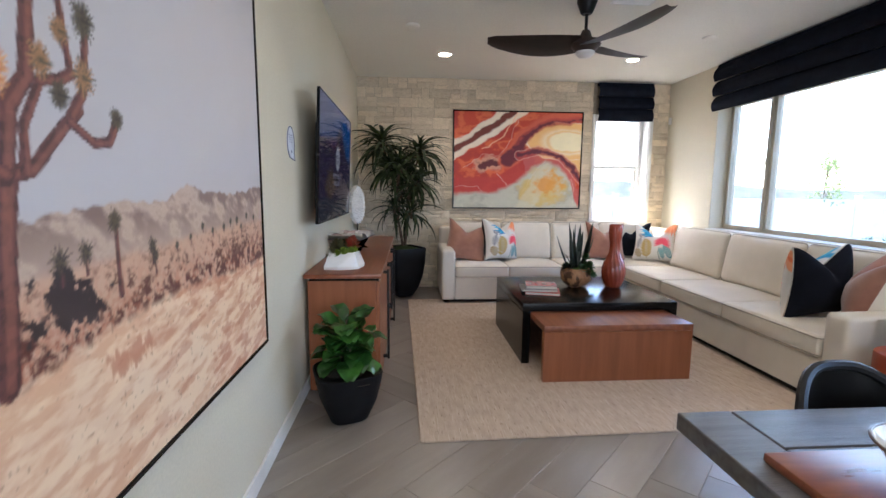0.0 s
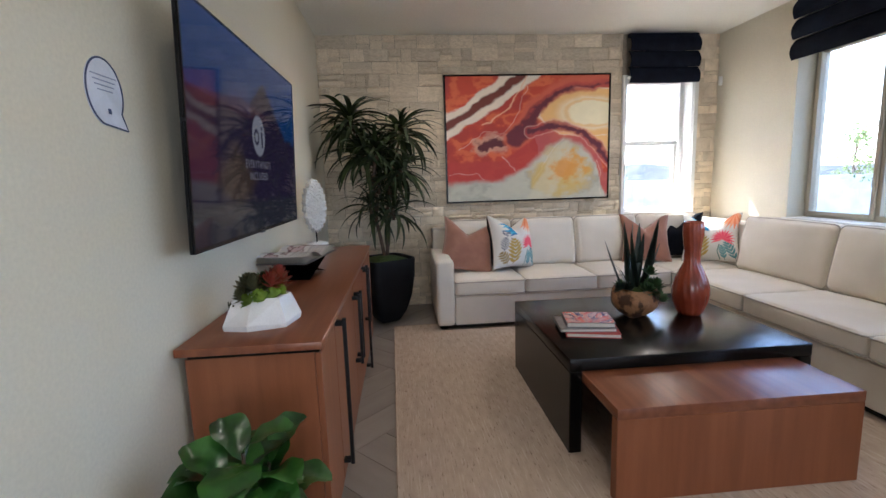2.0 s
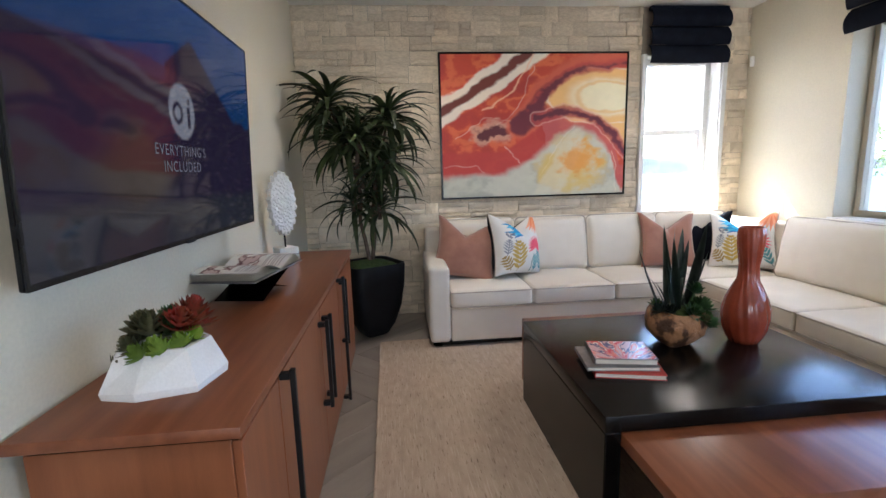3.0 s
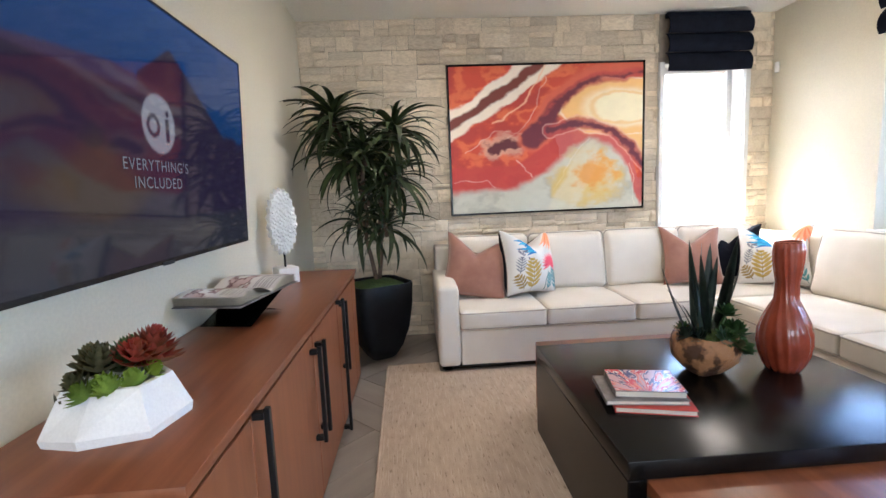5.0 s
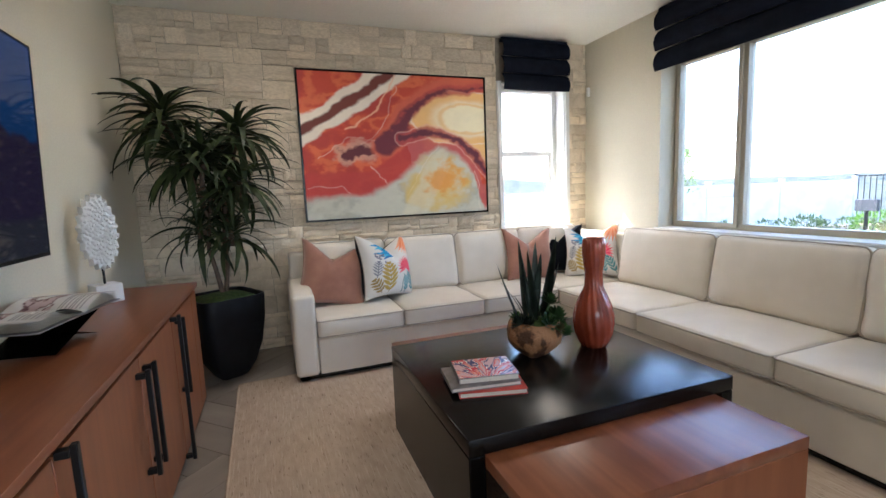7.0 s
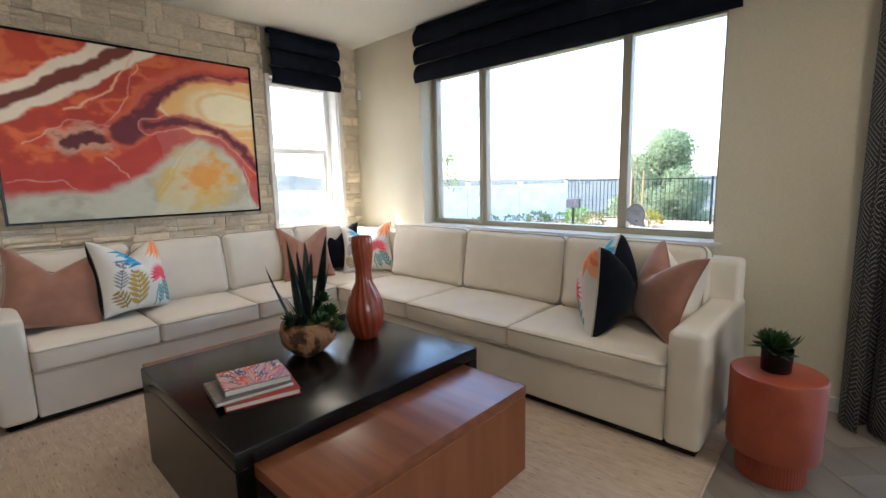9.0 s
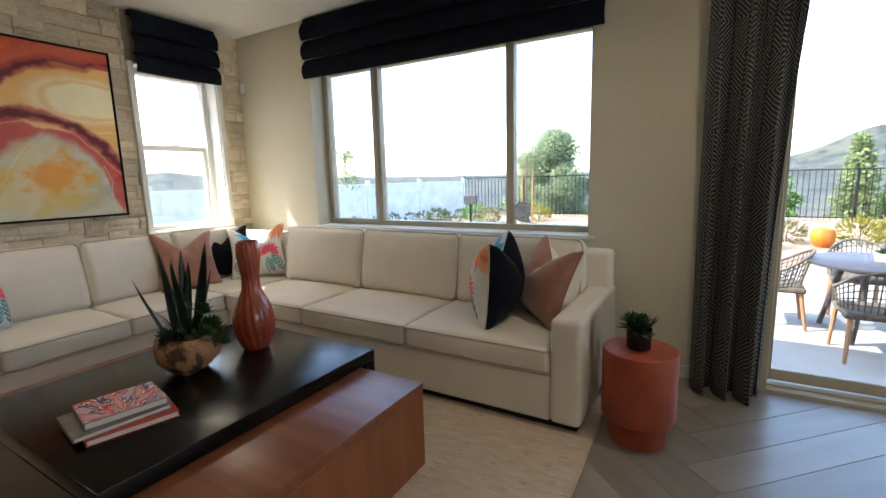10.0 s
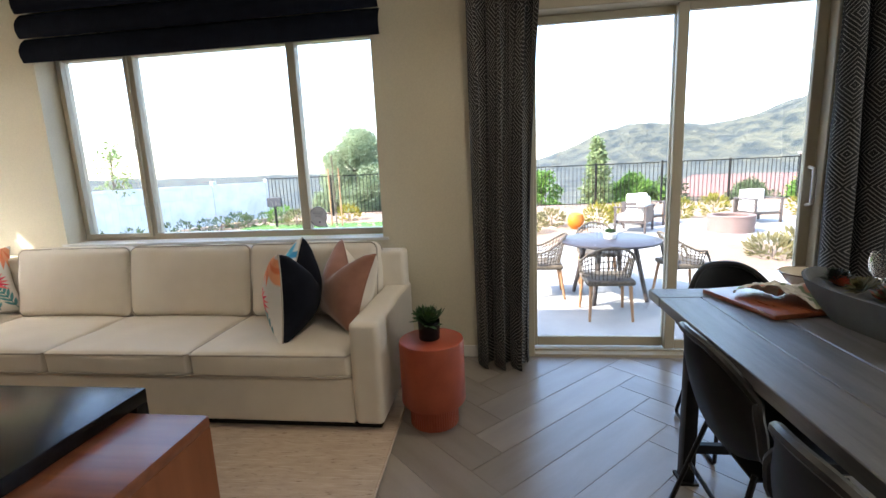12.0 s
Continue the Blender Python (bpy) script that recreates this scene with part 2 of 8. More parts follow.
def cushion(bm, size, r=0.03, n=10, puff=(0, 0, 0), centre=(0, 0, 0), seed=0.0, crease=0.0):
    """A soft box: rounded edges, faces that swell by puff along each axis."""
    hx = [s / 2 for s in size]
    seen = {}

    def vert(p):
        key = tuple(round(v, 5) for v in p)
        if key in seen:
            return seen[key]
        q = [p[i] * hx[i] for i in range(3)]
        core = [max(-(hx[i] - r), min(hx[i] - r, q[i])) for i in range(3)]
        d = Vector([q[i] - core[i] for i in range(3)])
        if d.length > 1e-9:
            m = max(abs(d.x), abs(d.y), abs(d.z))
            d = d.normalized() * min(r, m if sum(abs(v) > 1e-9 for v in d) == 1 else r)
        w = Vector(core) + d
        for i in range(3):
            j, k = (i + 1) % 3, (i + 2) % 3
            w[i] += puff[i] * math.copysign(1, p[i]) * (abs(p[i]) > 0.5) * (1 - p[j] ** 2) ** 0.7 * (1 - p[k] ** 2) ** 0.7 if puff[i] else 0
        if crease:
            w += Vector(noise.noise_vector(w * 5 + Vector((seed, seed * 2, 3)))) * crease
        seen[key] = bm.verts.new(w + Vector(centre))
        return seen[key]

    ts = [-1.0] + [-1 + 2 * (i + 0.0) / n for i in range(1, n)] + [1.0]
    rr = [r / h for h in hx]
    for ax in range(3):
        u, v = (ax + 1) % 3, (ax + 2) % 3
        tu = sorted(set([round(t, 5) for t in ts if abs(t) < 1 - rr[u]] + [round(s * (1 - rr[u] * f), 5) for s in (-1, 1) for f in (0, 0.3, 0.65, 1)]))
        tv = sorted(set([round(t, 5) for t in ts if abs(t) < 1 - rr[v]] + [round(s * (1 - rr[v] * f), 5) for s in (-1, 1) for f in (0, 0.3, 0.65, 1)]))
        for s in (-1.0, 1.0):
            for i in range(len(tu) - 1):
                for j in range(len(tv) - 1):
                    quad = []
                    for a, b2 in ((i, j), (i + 1, j), (i + 1, j + 1), (i, j + 1)):
                        p = [0.0, 0.0, 0.0]
                        p[ax], p[u], p[v] = s, tu[a], tv[b2]
                        quad.append(vert(p))
                    if len(set(quad)) == 4:
                        try:
                            bm.faces.new(quad)
                        except ValueError:
                            pass
    return bm


def tube(bm, pts, r, n=8, closed=False, caps=True):
    """A tube along points; r is one radius or one for each point."""
    pts = [Vector(p) for p in pts]
    m = len(pts)
    rs = r if isinstance(r, (list, tuple)) else [r] * m
    rings = []
    up = None
    for i, p in enumerate(pts):
        d = (pts[(i + 1) % m] - pts[i - 1]) if closed else (pts[min(i + 1, m - 1)] - pts[max(i - 1, 0)])
        d.normalize()
        if up is None:
            up = d.orthogonal().normalized()
        up = (up - d * up.dot(d))
        up = up.normalized() if up.length > 1e-6 else d.orthogonal().normalized()
        side = d.cross(up)
        rings.append([bm.verts.new(p + (up * math.cos(a) + side * math.sin(a)) * rs[i]) for a in (2 * math.pi * k / n for k in range(n))])
    for i in range(m if closed else m - 1):
        a, b2 = rings[i], rings[(i + 1) % m]
        for k in range(n):
            bm.faces.new((a[k], a[(k + 1) % n], b2[(k + 1) % n], b2[k]))
    if caps and not closed:
        bm.faces.new(rings[0][::-1])
        bm.faces.new(rings[-1])
    return bm


def lathe(bm, profile, n=32, wave=None, centre=(0, 0), cap=True):
    """Turned shape from (radius, height) pairs. wave(angle, height) scales the radius."""
    rings = []
    for r, z in profile:
        rings.append([bm.verts.new((centre[0] + r * math.cos(a) * (wave(a, z) if wave else 1), centre[1] + r * math.sin(a) * (wave(a, z) if wave else 1), z))
                      for a in (2 * math.pi * k / n for k in range(n))])
    for a, b2 in zip(rings, rings[1:]):
        for k in range(n):
            bm.faces.new((a[k], a[(k + 1) % n], b2[(k + 1) % n], b2[k]))
    if cap:
        bm.faces.new(rings[0][::-1])
        bm.faces.new(rings[-1])
    return bm


def ring_points(x0, x1, y0, y1, z, r=0.03, seg=4):
    """A rounded rectangle in the level plane."""
    out = []
    for cx, cy, a0 in ((x1 - r, y1 - r, 0), (x0 + r, y1 - r, 90), (x0 + r, y0 + r, 180), (x1 - r, y0 + r, 270)):
        for k in range(seg + 1):
            a = radians(a0 + 90 * k / seg)
            out.append((cx + r * math.cos(a), cy + r * math.sin(a), z))
    return out


def fbm(x, y, seed=0, octaves=5, lac=2.0, gain=0.5):
    """Smooth value noise on arrays, about 0 to 1."""
    out, amp, tot = np.zeros_like(x, dtype=float), 1.0, 0.0
    for o in range(octaves):
        g = np.random.RandomState(seed * 31 + o).rand(64, 64)
        xi, yi = np.floor(x).astype(int), np.floor(y).astype(int)
        fx, fy = x - xi, y - yi
        fx, fy = fx * fx * (3 - 2 * fx), fy * fy * (3 - 2 * fy)
        a, b2 = g[xi % 64, yi % 64], g[(xi + 1) % 64, yi % 64]
        c, d = g[xi % 64, (yi + 1) % 64], g[(xi + 1) % 64, (yi + 1) % 64]
        out += amp * ((a * (1 - fx) + b2 * fx) * (1 - fy) + (c * (1 - fx) + d * fx) * fy)
        tot += amp
        amp *= gain
        x, y = x * lac + 7.3, y * lac + 3.1
    return out / tot


def line_dist(x, y, pts):
    """Distance of every point to a line of points, and how far along it (0 to 1) the nearest place is."""
    best, along = np.full(x.shape, 1e9), np.zeros(x.shape)
    m = len(pts) - 1
    for i in range(m):
        (ax, ay), (bx, by) = pts[i], pts[i + 1]
        dx, dy = bx - ax, by - ay
        t = np.clip(((x - ax) * dx + (y - ay) * dy) / (dx * dx + dy * dy + 1e-12), 0, 1)
        d = np.hypot(x - ax - t * dx, y - ay - t * dy)
        along = np.where(d < best, (i + t) / m, along)
        best = np.minimum(best, d)
    return best, along


def soft(d, edge, width):
    """1 inside edge, 0 outside, with a soft border."""
    t = np.clip((edge + width / 2 - d) / width, 0, 1)
    return t * t * (3 - 2 * t)


def blend(img, colour, mask):
    return img * (1 - mask[..., None]) + np.array(colour, dtype=float) * mask[..., None]


def picture(name, nu, nv, place, paint, material, parent=None, label=""):
    """A sheet of nu by nv cells; place(u, v) gives points as arrays, paint(u, v) linear colours."""
    u, v = np.meshgrid(np.linspace(0, 1, nu), np.linspace(0, 1, nv))
    co = np.stack(place(u, v), -1).reshape(-1, 3)
    col = np.ones((nu * nv, 4), dtype=np.float32)
    col[:, :3] = np.clip(paint(u, v), 0, 1).reshape(-1, 3)
    i = np.arange(nu * nv).reshape(nv, nu)
    quads = np.stack([i[:-1, :-1], i[:-1, 1:], i[1:, 1:], i[1:, :-1]], -1).reshape(-1, 4)
    me = bpy.data.meshes.new(name)
    me.vertices.add(len(co))
    me.vertices.foreach_set("co", co.ravel())
    me.loops.add(quads.size)
    me.loops.foreach_set("vertex_index", quads.ravel())
    me.polygons.add(len(quads))
    me.polygons.foreach_set("loop_start", np.arange(0, quads.size, 4))
    me.update(calc_edges=True)
    at = me.color_attributes.new("print", "FLOAT_COLOR", "POINT")
    at.data.foreach_set("color", col.ravel())
    me.shade_smooth()
    me.materials.append(material)
    ob = new(name, me)
    ob.parent = parent
    if label:
        tagged(ob, label)
    return ob


def srgb(r, g, b2):
    return tuple(((v / 255 + 0.055) / 1.055) ** 2.4 if v > 10 else v / 255 / 12.92 for v in (r, g, b2))


# ---- the room ----
W, D, H, BACK = 4.17, 6.0, 2.74, -3.6
T = 0.26


def structure(name, bm, material, label, category="wall"):
    return tagged(part(name, bm, material, None, "", smooth=False), label, category, "", "structure")


structure("wall_west", boxes((-0.15, 0, BACK - 0.15, D + 0.3, -0.6, H)), WALL, "smooth warm beige painted wall behind the television")
structure("wall_south", boxes((0, W, BACK - 0.15, BACK, -0.6, H)), WALL, "plain beige painted wall closing the far end")
# east wall with the wide window and the sliding door
WY0, WY1, WZ0, WZ1 = 2.45, 5.00, 0.87, 2.33
DY0, DY1, DZ1 = -0.40, 1.46, 2.36
structure("wall_east", boxes((W, W + T, WY1, D + 0.3, -0.6, H), (W, W + T, WY0, WY1, -0.6, WZ0), (W, W + T, WY0, WY1, WZ1, H),
                             (W, W + T, DY1, WY0, -0.6, H), (W, W + T, DY0, DY1, DZ1, H), (W, W + T, BACK - 0.15, DY0, -0.6, H)),
          WALL, "warm beige painted wall with a wide window and a sliding glass door")
# north wall with the narrow window
NX0, NX1, NZ0, NZ1 = 3.158, 3.90, 0.84, 2.33
structure("wall_north", boxes((0, NX0, D, D + T, -0.6, H), (NX1, W, D, D + T, -0.6, H), (NX0, NX1, D, D + T, -0.6, NZ0), (NX0, NX1, D, D + T, NZ1, H)),
          MORTAR, "end wall clad in pale beige stacked ledger stone")
structure("ceiling", boxes((-0.15, W + T, BACK - 0.15, D + T, H, H + 0.25)), CEIL, "smooth off-white painted ceiling", "ceiling")
structure("roof", boxes((-0.3, W + T + 0.15, BACK - 0.3, D + T + 0.12, H + 0.254, H + 0.42)), WHITE, "flat roof edge over the room", "roof")
floor = structure("floor", boxes((-0.05, W + 0.2, BACK, D, -0.17, -0.003)), GROUT, "herringbone floor of grey-brown wood-look porcelain planks", "floor")

# baseboards
for r_ in ((0.0, 0.014, BACK, D - 0.06, 0, 0.085), (W - 0.014, W, 1.50, D - 0.06, 0, 0.085), (W - 0.014, W, BACK, DY0 - 0.04, 0, 0.085)):
    structure("baseboard", boxes(r_, bevel=0.003), WHITE, "low white painted baseboard", "baseboard")

# wide window: white reveal lining, tan frame, three panes
window_1 = tagged(new("window_1"), "wide three-pane sliding window in a tan vinyl frame", "window", "", "structure")
GX = W + 0.20
part("sill", boxes((W - 0.012, GX - 0.03, WY0 - 0.03, WY1 + 0.03, WZ0 - 0.0, WZ0 + 0.022), bevel=0.004), WHITE, window_1, "white painted sill")
part("reveal", boxes((W + 0.001, GX - 0.03, WY0, WY0 + 0.012, WZ0 + 0.022, WZ1), (W + 0.001, GX - 0.03, WY1 - 0.012, WY1, WZ0 + 0.022, WZ1), (W + 0.001, GX - 0.03, WY0 + 0.012, WY1 - 0.012, WZ1 - 0.012, WZ1)), WALL, window_1)
fz0, fz1, fy0, fy1 = WZ0 + 0.022, WZ1 - 0.012, WY0 + 0.012, WY1 - 0.012
part("window_frame", boxes((GX - 0.03, GX + 0.05, fy0, fy1, fz0, fz0 + 0.045), (GX - 0.03, GX + 0.05, fy0, fy1, fz1 - 0.045, fz1),
                           (GX - 0.03, GX + 0.05, fy0, fy0 + 0.045, fz0 + 0.045, fz1 - 0.045), (GX - 0.03, GX + 0.05, fy1 - 0.045, fy1, fz0 + 0.045, fz1 - 0.045), bevel=0.003), FRAME_TAN, window_1)
for my in (3.10, 4.372):
    part("mullion", boxes((GX - 0.032, GX + 0.048, my - 0.032, my + 0.032, fz0 + 0.045, fz1 - 0.045), bevel=0.004), FRAME_TAN, window_1)
part("sash", boxes((GX - 0.052, GX - 0.034, 4.372, 4.405, fz0 + 0.02, fz1 - 0.02), (GX - 0.052, GX - 0.034, 4.405, 4.945, fz0 + 0.02, fz0 + 0.055), (GX - 0.052, GX - 0.034, 4.925, 4.96, fz0 + 0.055, fz1 - 0.02), bevel=0.003), FRAME_TAN, window_1)
for lz in (1.18, 1.62):
    bm = bmesh.new()
    tube(bm, [(GX - 0.055, 4.388, lz - 0.03), (GX - 0.066, 4.388, lz - 0.015), (GX - 0.066, 4.388, lz + 0.02), (GX - 0.055, 4.388, lz + 0.035)], 0.006, 8)
    part("latch", bm, FRAME_TAN, window_1)
for a_, b_ in ((fy0 + 0.045, 3.068), (3.132, 4.34), (4.404, fy1 - 0.045)):
    p_ = part("pane", boxes((GX + 0.006, GX + 0.012, a_, b_, fz0 + 0.045, fz1 - 0.045)), GLASS, window_1, smooth=False)
    p_.visible_shadow = False

# narrow single-hung window in the stone wall
window_2 = tagged(new("window_2"), "narrow white single-hung window in the stone wall", "window", "", "structure")
GY = D + 0.19
part("window_frame", boxes((NX0, NX0 + 0.055, GY - 0.06, GY + 0.05, NZ0, NZ1), (NX1 - 0.055, NX1, GY - 0.06, GY + 0.05, NZ0, NZ1), (NX0 + 0.055, NX1 - 0.055, GY - 0.06, GY + 0.05, NZ0, NZ0 + 0.06),
                           (NX0 + 0.055, NX1 - 0.055, GY - 0.06, GY + 0.05, NZ1 - 0.06, NZ1), (NX0 + 0.055, NX1 - 0.055, GY - 0.04, GY + 0.03, 1.62, 1.67), bevel=0.004), WHITE, window_2)
part("sash", boxes((NX0 + 0.055, NX0 + 0.09, GY - 0.03, GY + 0.0, NZ0 + 0.06, 1.62), (NX1 - 0.09, NX1 - 0.055, GY - 0.03, GY + 0.0, NZ0 + 0.06, 1.62), (NX0 + 0.09, NX1 - 0.09, GY - 0.03, GY, NZ0 + 0.06, NZ0 + 0.1), bevel=0.003), WHITE, window_2)
part("reveal", boxes((NX0, NX0 + 0.010, D - 0.02, GY - 0.0605, NZ0 + 0.01, NZ1), (NX1 - 0.010, NX1, D - 0.02, GY - 0.0605, NZ0 + 0.01, NZ1), (NX0, NX1, D - 0.02, GY - 0.0605, NZ0, NZ0 + 0.0095), (NX0 + 0.0105, NX1 - 0.0105, D, GY - 0.0605, NZ1 - 0.01, NZ1)), WHITE, window_2, "white painted reveal")
part("casing", boxes((NX0 - 0.045, NX0, D - 0.045, D - 0.001, NZ0 - 0.03, NZ1), (NX1, NX1 + 0.045, D - 0.045, D - 0.001, NZ0 - 0.03, NZ1), (NX0, NX1, D - 0.045, D - 0.001, NZ0 - 0.03, NZ0), bevel=0.004), WHITE, window_2, "white painted casing")
bm = bmesh.new()
box(bm, 3.50, 3.58, GY - 0.052, GY - 0.04, 1.67, 1.685, bevel=0.003)
part("latch", bm, WHITE, window_2)
for a_, b_ in ((NZ0 + 0.06, 1.62), (1.67, NZ1 - 0.06)):
    p_ = part("pane", boxes((NX0 + 0.055, NX1 - 0.055, GY + 0.008, GY + 0.014, a_, b_)), GLASS, window_2, smooth=False)
    p_.visible_shadow = False

# sliding door
door_1 = tagged(new("door_1"), "tall two-panel sliding glass door in a tan frame, shut", "sliding door", "", "structure")
DX = W + 0.06
part("door_frame", boxes((DX - 0.06, DX + 0.12, DY1 - 0.05, DY1, -0.003, DZ1), (DX - 0.06, DX + 0.12, DY0, DY0 + 0.05, -0.003, DZ1), (DX - 0.06, DX + 0.12, DY0 + 0.05, DY1 - 0.05, DZ1 - 0.06, DZ1), bevel=0.004), FRAME_TAN, door_1)
part("track", boxes((DX - 0.06, DX + 0.12, DY0 + 0.05, DY1 - 0.05, -0.003, 0.02), (DX + 0.0, DX + 0.012, DY0 + 0.05, DY1 - 0.05, 0.02, 0.032), bevel=0.002), FRAME_TAN, door_1)
for name_, ya, yb, xo in (("fixed_panel", 0.445, DY1 - 0.05, 0.07), ("sliding_panel", DY0 + 0.05, 0.51, 0.015)):
    p_ = part(name_, boxes((DX + xo, DX + xo + 0.04, ya, ya + 0.065, 0.033, DZ1 - 0.06), (DX + xo, DX + xo + 0.04, yb - 0.065 * (name_ != "fixed_panel") - 0.03 * (name_ == "fixed_panel"), yb, 0.033, DZ1 - 0.06),
                           (DX + xo, DX + xo + 0.04, ya + 0.065, yb - 0.03 - 0.035 * (name_ != "fixed_panel"), 0.033, 0.10), (DX + xo, DX + xo + 0.04, ya + 0.065, yb - 0.03 - 0.035 * (name_ != "fixed_panel"), DZ1 - 0.11, DZ1 - 0.06), bevel=0.004), FRAME_TAN, door_1)
    g_ = part("pane", boxes((DX + xo + 0.017, DX + xo + 0.023, ya + 0.065, yb - 0.03 - 0.035 * (name_ != "fixed_panel"), 0.10, DZ1 - 0.11)), GLASS, p_, smooth=False)
    g_.visible_shadow = False
bm = bmesh.new()
tube(bm, [(DX + 0.014, DY0 + 0.085, 1.02), (DX - 0.03, DY0 + 0.085, 1.03), (DX - 0.036, DY0 + 0.085, 1.08), (DX - 0.036, DY0 + 0.085, 1.20), (DX - 0.03, DY0 + 0.085, 1.25), (DX + 0.014, DY0 + 0.085, 1.26)], 0.011, 10)
part("door_handle", bm, WHITE, door_1, "pale pull handle")

# blinds


def roman_blind(name, x0, x1, z0, z1, folds, label):
    """Folded roman blind on local axes: width along x, front towards -y."""
    b = thing(name, label, "roman blind")
    step = (z1 - z0) / folds
    part("headrail", boxes((x0, x1, -0.05, 0.0, z1 - 0.04, z1), bevel=0.004), NAVY, b)
    for i in range(folds):
        zb = z0 + i * step
        prof = []
        for k in range(13):
            t = k / 12
            out = 0.055 + 0.05 * math.sin(math.pi * min(1, (1 - t) * 0.9)) ** 0.8 - 0.02 * t
            prof.append((-out, zb - 0.02 + t * (step + 0.005)))
        bm = bmesh.new()
        rows = []
        for xx in np.linspace(x0, x1, 24):
            sag = 0.006 * math.sin((xx - x0) / (x1 - x0) * math.pi)
            rows.append([bm.verts.new((xx, y, z - sag * (1 - k / 12))) for k, (y, z) in enumerate(prof)] + [bm.verts.new((xx, y + 0.012, z - sag * (1 - k / 12) + 0.002)) for k, (y, z) in reversed(list(enumerate(prof)))])
        for a_, c_ in zip(rows, rows[1:]):
            for k in range(len(a_)):
                bm.faces.new((a_[k], a_[(k + 1) % len(a_)], c_[(k + 1) % len(a_)], c_[k]))
        bm.faces.new(rows[0])
        bm.faces.new(rows[-1][::-1])
        part("fold", bm, NAVY, b)
    return b


bl = roman_blind("roman_blind", -0.372, 0.372, 2.255, 2.725, 3, "short navy roman blind gathered above the narrow window")
bl.matrix_basis = pose(3.515, D - 0.046, 0)
bl = roman_blind("roman_blind", -1.30, 1.30, 2.235, 2.725, 3, "wide navy roman blind gathered above the broad window")
bl.matrix_basis = pose(W - 0.002, 3.68, 0, 0, 0, -90)

# recessed lamps; the pair at y 1.6 is unseen, added as fill
for sx, sy in ((1.045, 4.955), (3.11, 4.945), (1.045, 1.6), (3.11, 1.6)):
    lt = thing("recessed_light", "round recessed ceiling downlight, lit warm white, the southern pair added as fill", "ceiling light", (sx, sy, H), group="recessed ceiling lights")
    bm = bmesh.new()
    lathe(bm, [(0.062, 0.0), (0.062, -0.004), (0.088, -0.004), (0.085, 0.0)], 32, cap=False)
    part("trim", bm, WHITE, lt)
    bm = bmesh.new()
    lathe(bm, [(0.06, -0.002), (0.001, -0.0015)], 32)
    part("lens", bm, LAMPGLOW, lt)
    la = new("downlight", bpy.data.lights.new("downlight", "SPOT"))
    la.data.energy, la.data.color, la.data.spot_size, la.data.spot_blend, la.data.shadow_soft_size = 3.6, (1.0, 0.88, 0.72), radians(140), 0.9, 0.05
    la.matrix_world = pose(sx, sy, H - 0.012)
for sx, sy, r_ in ((0.70, 4.12, 0.06), (3.45, 4.16, 0.06)):
    bm = bmesh.new()
    lathe(bm, [(r_, 0), (r_, -0.012), (r_ * 0.8, -0.02), (0.001, -0.02)], 28)
    sd = part("sprinkler_cover", bm, CEIL, None, at=pose(sx, sy, H))
    tagged(sd, "small flat white ceiling sprinkler cover", "sprinkler cover")
vent = thing("ceiling_vent", "white louvred air register in the ceiling", "ceiling vent", (2.36, 3.42, H))
part("frame", boxes((-0.16, 0.16, -0.09, -0.075, -0.008, 0), (-0.16, 0.16, 0.075, 0.09, -0.008, 0), (-0.16, -0.145, -0.075, 0.075, -0.008, 0), (0.145, 0.16, -0.075, 0.075, -0.008, 0)), WHITE, vent)
for k in range(7):
    part("slat", boxes((-0.145, 0.145, -0.07 + 0.021 * k, -0.062 + 0.021 * k, -0.006, 0)), WHITE, vent, smooth=False)
bm = bmesh.new()
box(bm, -0.02, 0.02, -0.03, 0.005, -0.045, 0.045, bevel=0.008)
tagged(part("alarm_sensor", bm, WHITE, None, at=pose(4.145, 5.93, 2.25, 0, 0, 45)), "small white plastic alarm sensor in the wall corner", "alarm sensor")

# ---- rug ----
RUGW, RUGL = 2.92, 3.09
bm = bmesh.new()
box(bm, 0, RUGW, 0, RUGL, 0.0, 0.011, bevel=0.004)
rug = part("rug", bm, RUG, None, at=pose(0.728, 2.142, 0, 0, 0, 1.3))
tagged(rug, "large pale beige woven rug with darker flecks under the tables", "rug")
part("border", tube(bmesh.new(), ring_points(0, RUGW, 0, RUGL, 0.007, 0.01, 2), 0.007, 6, closed=True), RUG, rug, "bound edge")

# ---- sectional sofa ----
sofa = thing("sectional_sofa", "L-shaped cream linen sectional sofa with piped cushions", "sofa", (0, 0, 0))
SX0, SX1, SY0, SY1 = 1.04, 4.06, 2.255, 5.90      # outer sides
FX, FY = 3.17, 5.05                               # fronts of the two wings
ZB, ZS, ZC, ZA, ZK = 0.045, 0.305, 0.44, 0.605, 0.835


def sbox(name, x0, x1, y0, y1, z0, z1, r=0.025, puff=(0, 0, 0), n=8, material=LINEN, crease=0.0, seed=0.0):
    bm = bmesh.new()
    cushion(bm, (x1 - x0, y1 - y0, z1 - z0), r, n, puff, ((x0 + x1) / 2, (y0 + y1) / 2, (z0 + z1) / 2), seed, crease)
    return part(name, bm, material, sofa, angle=60)


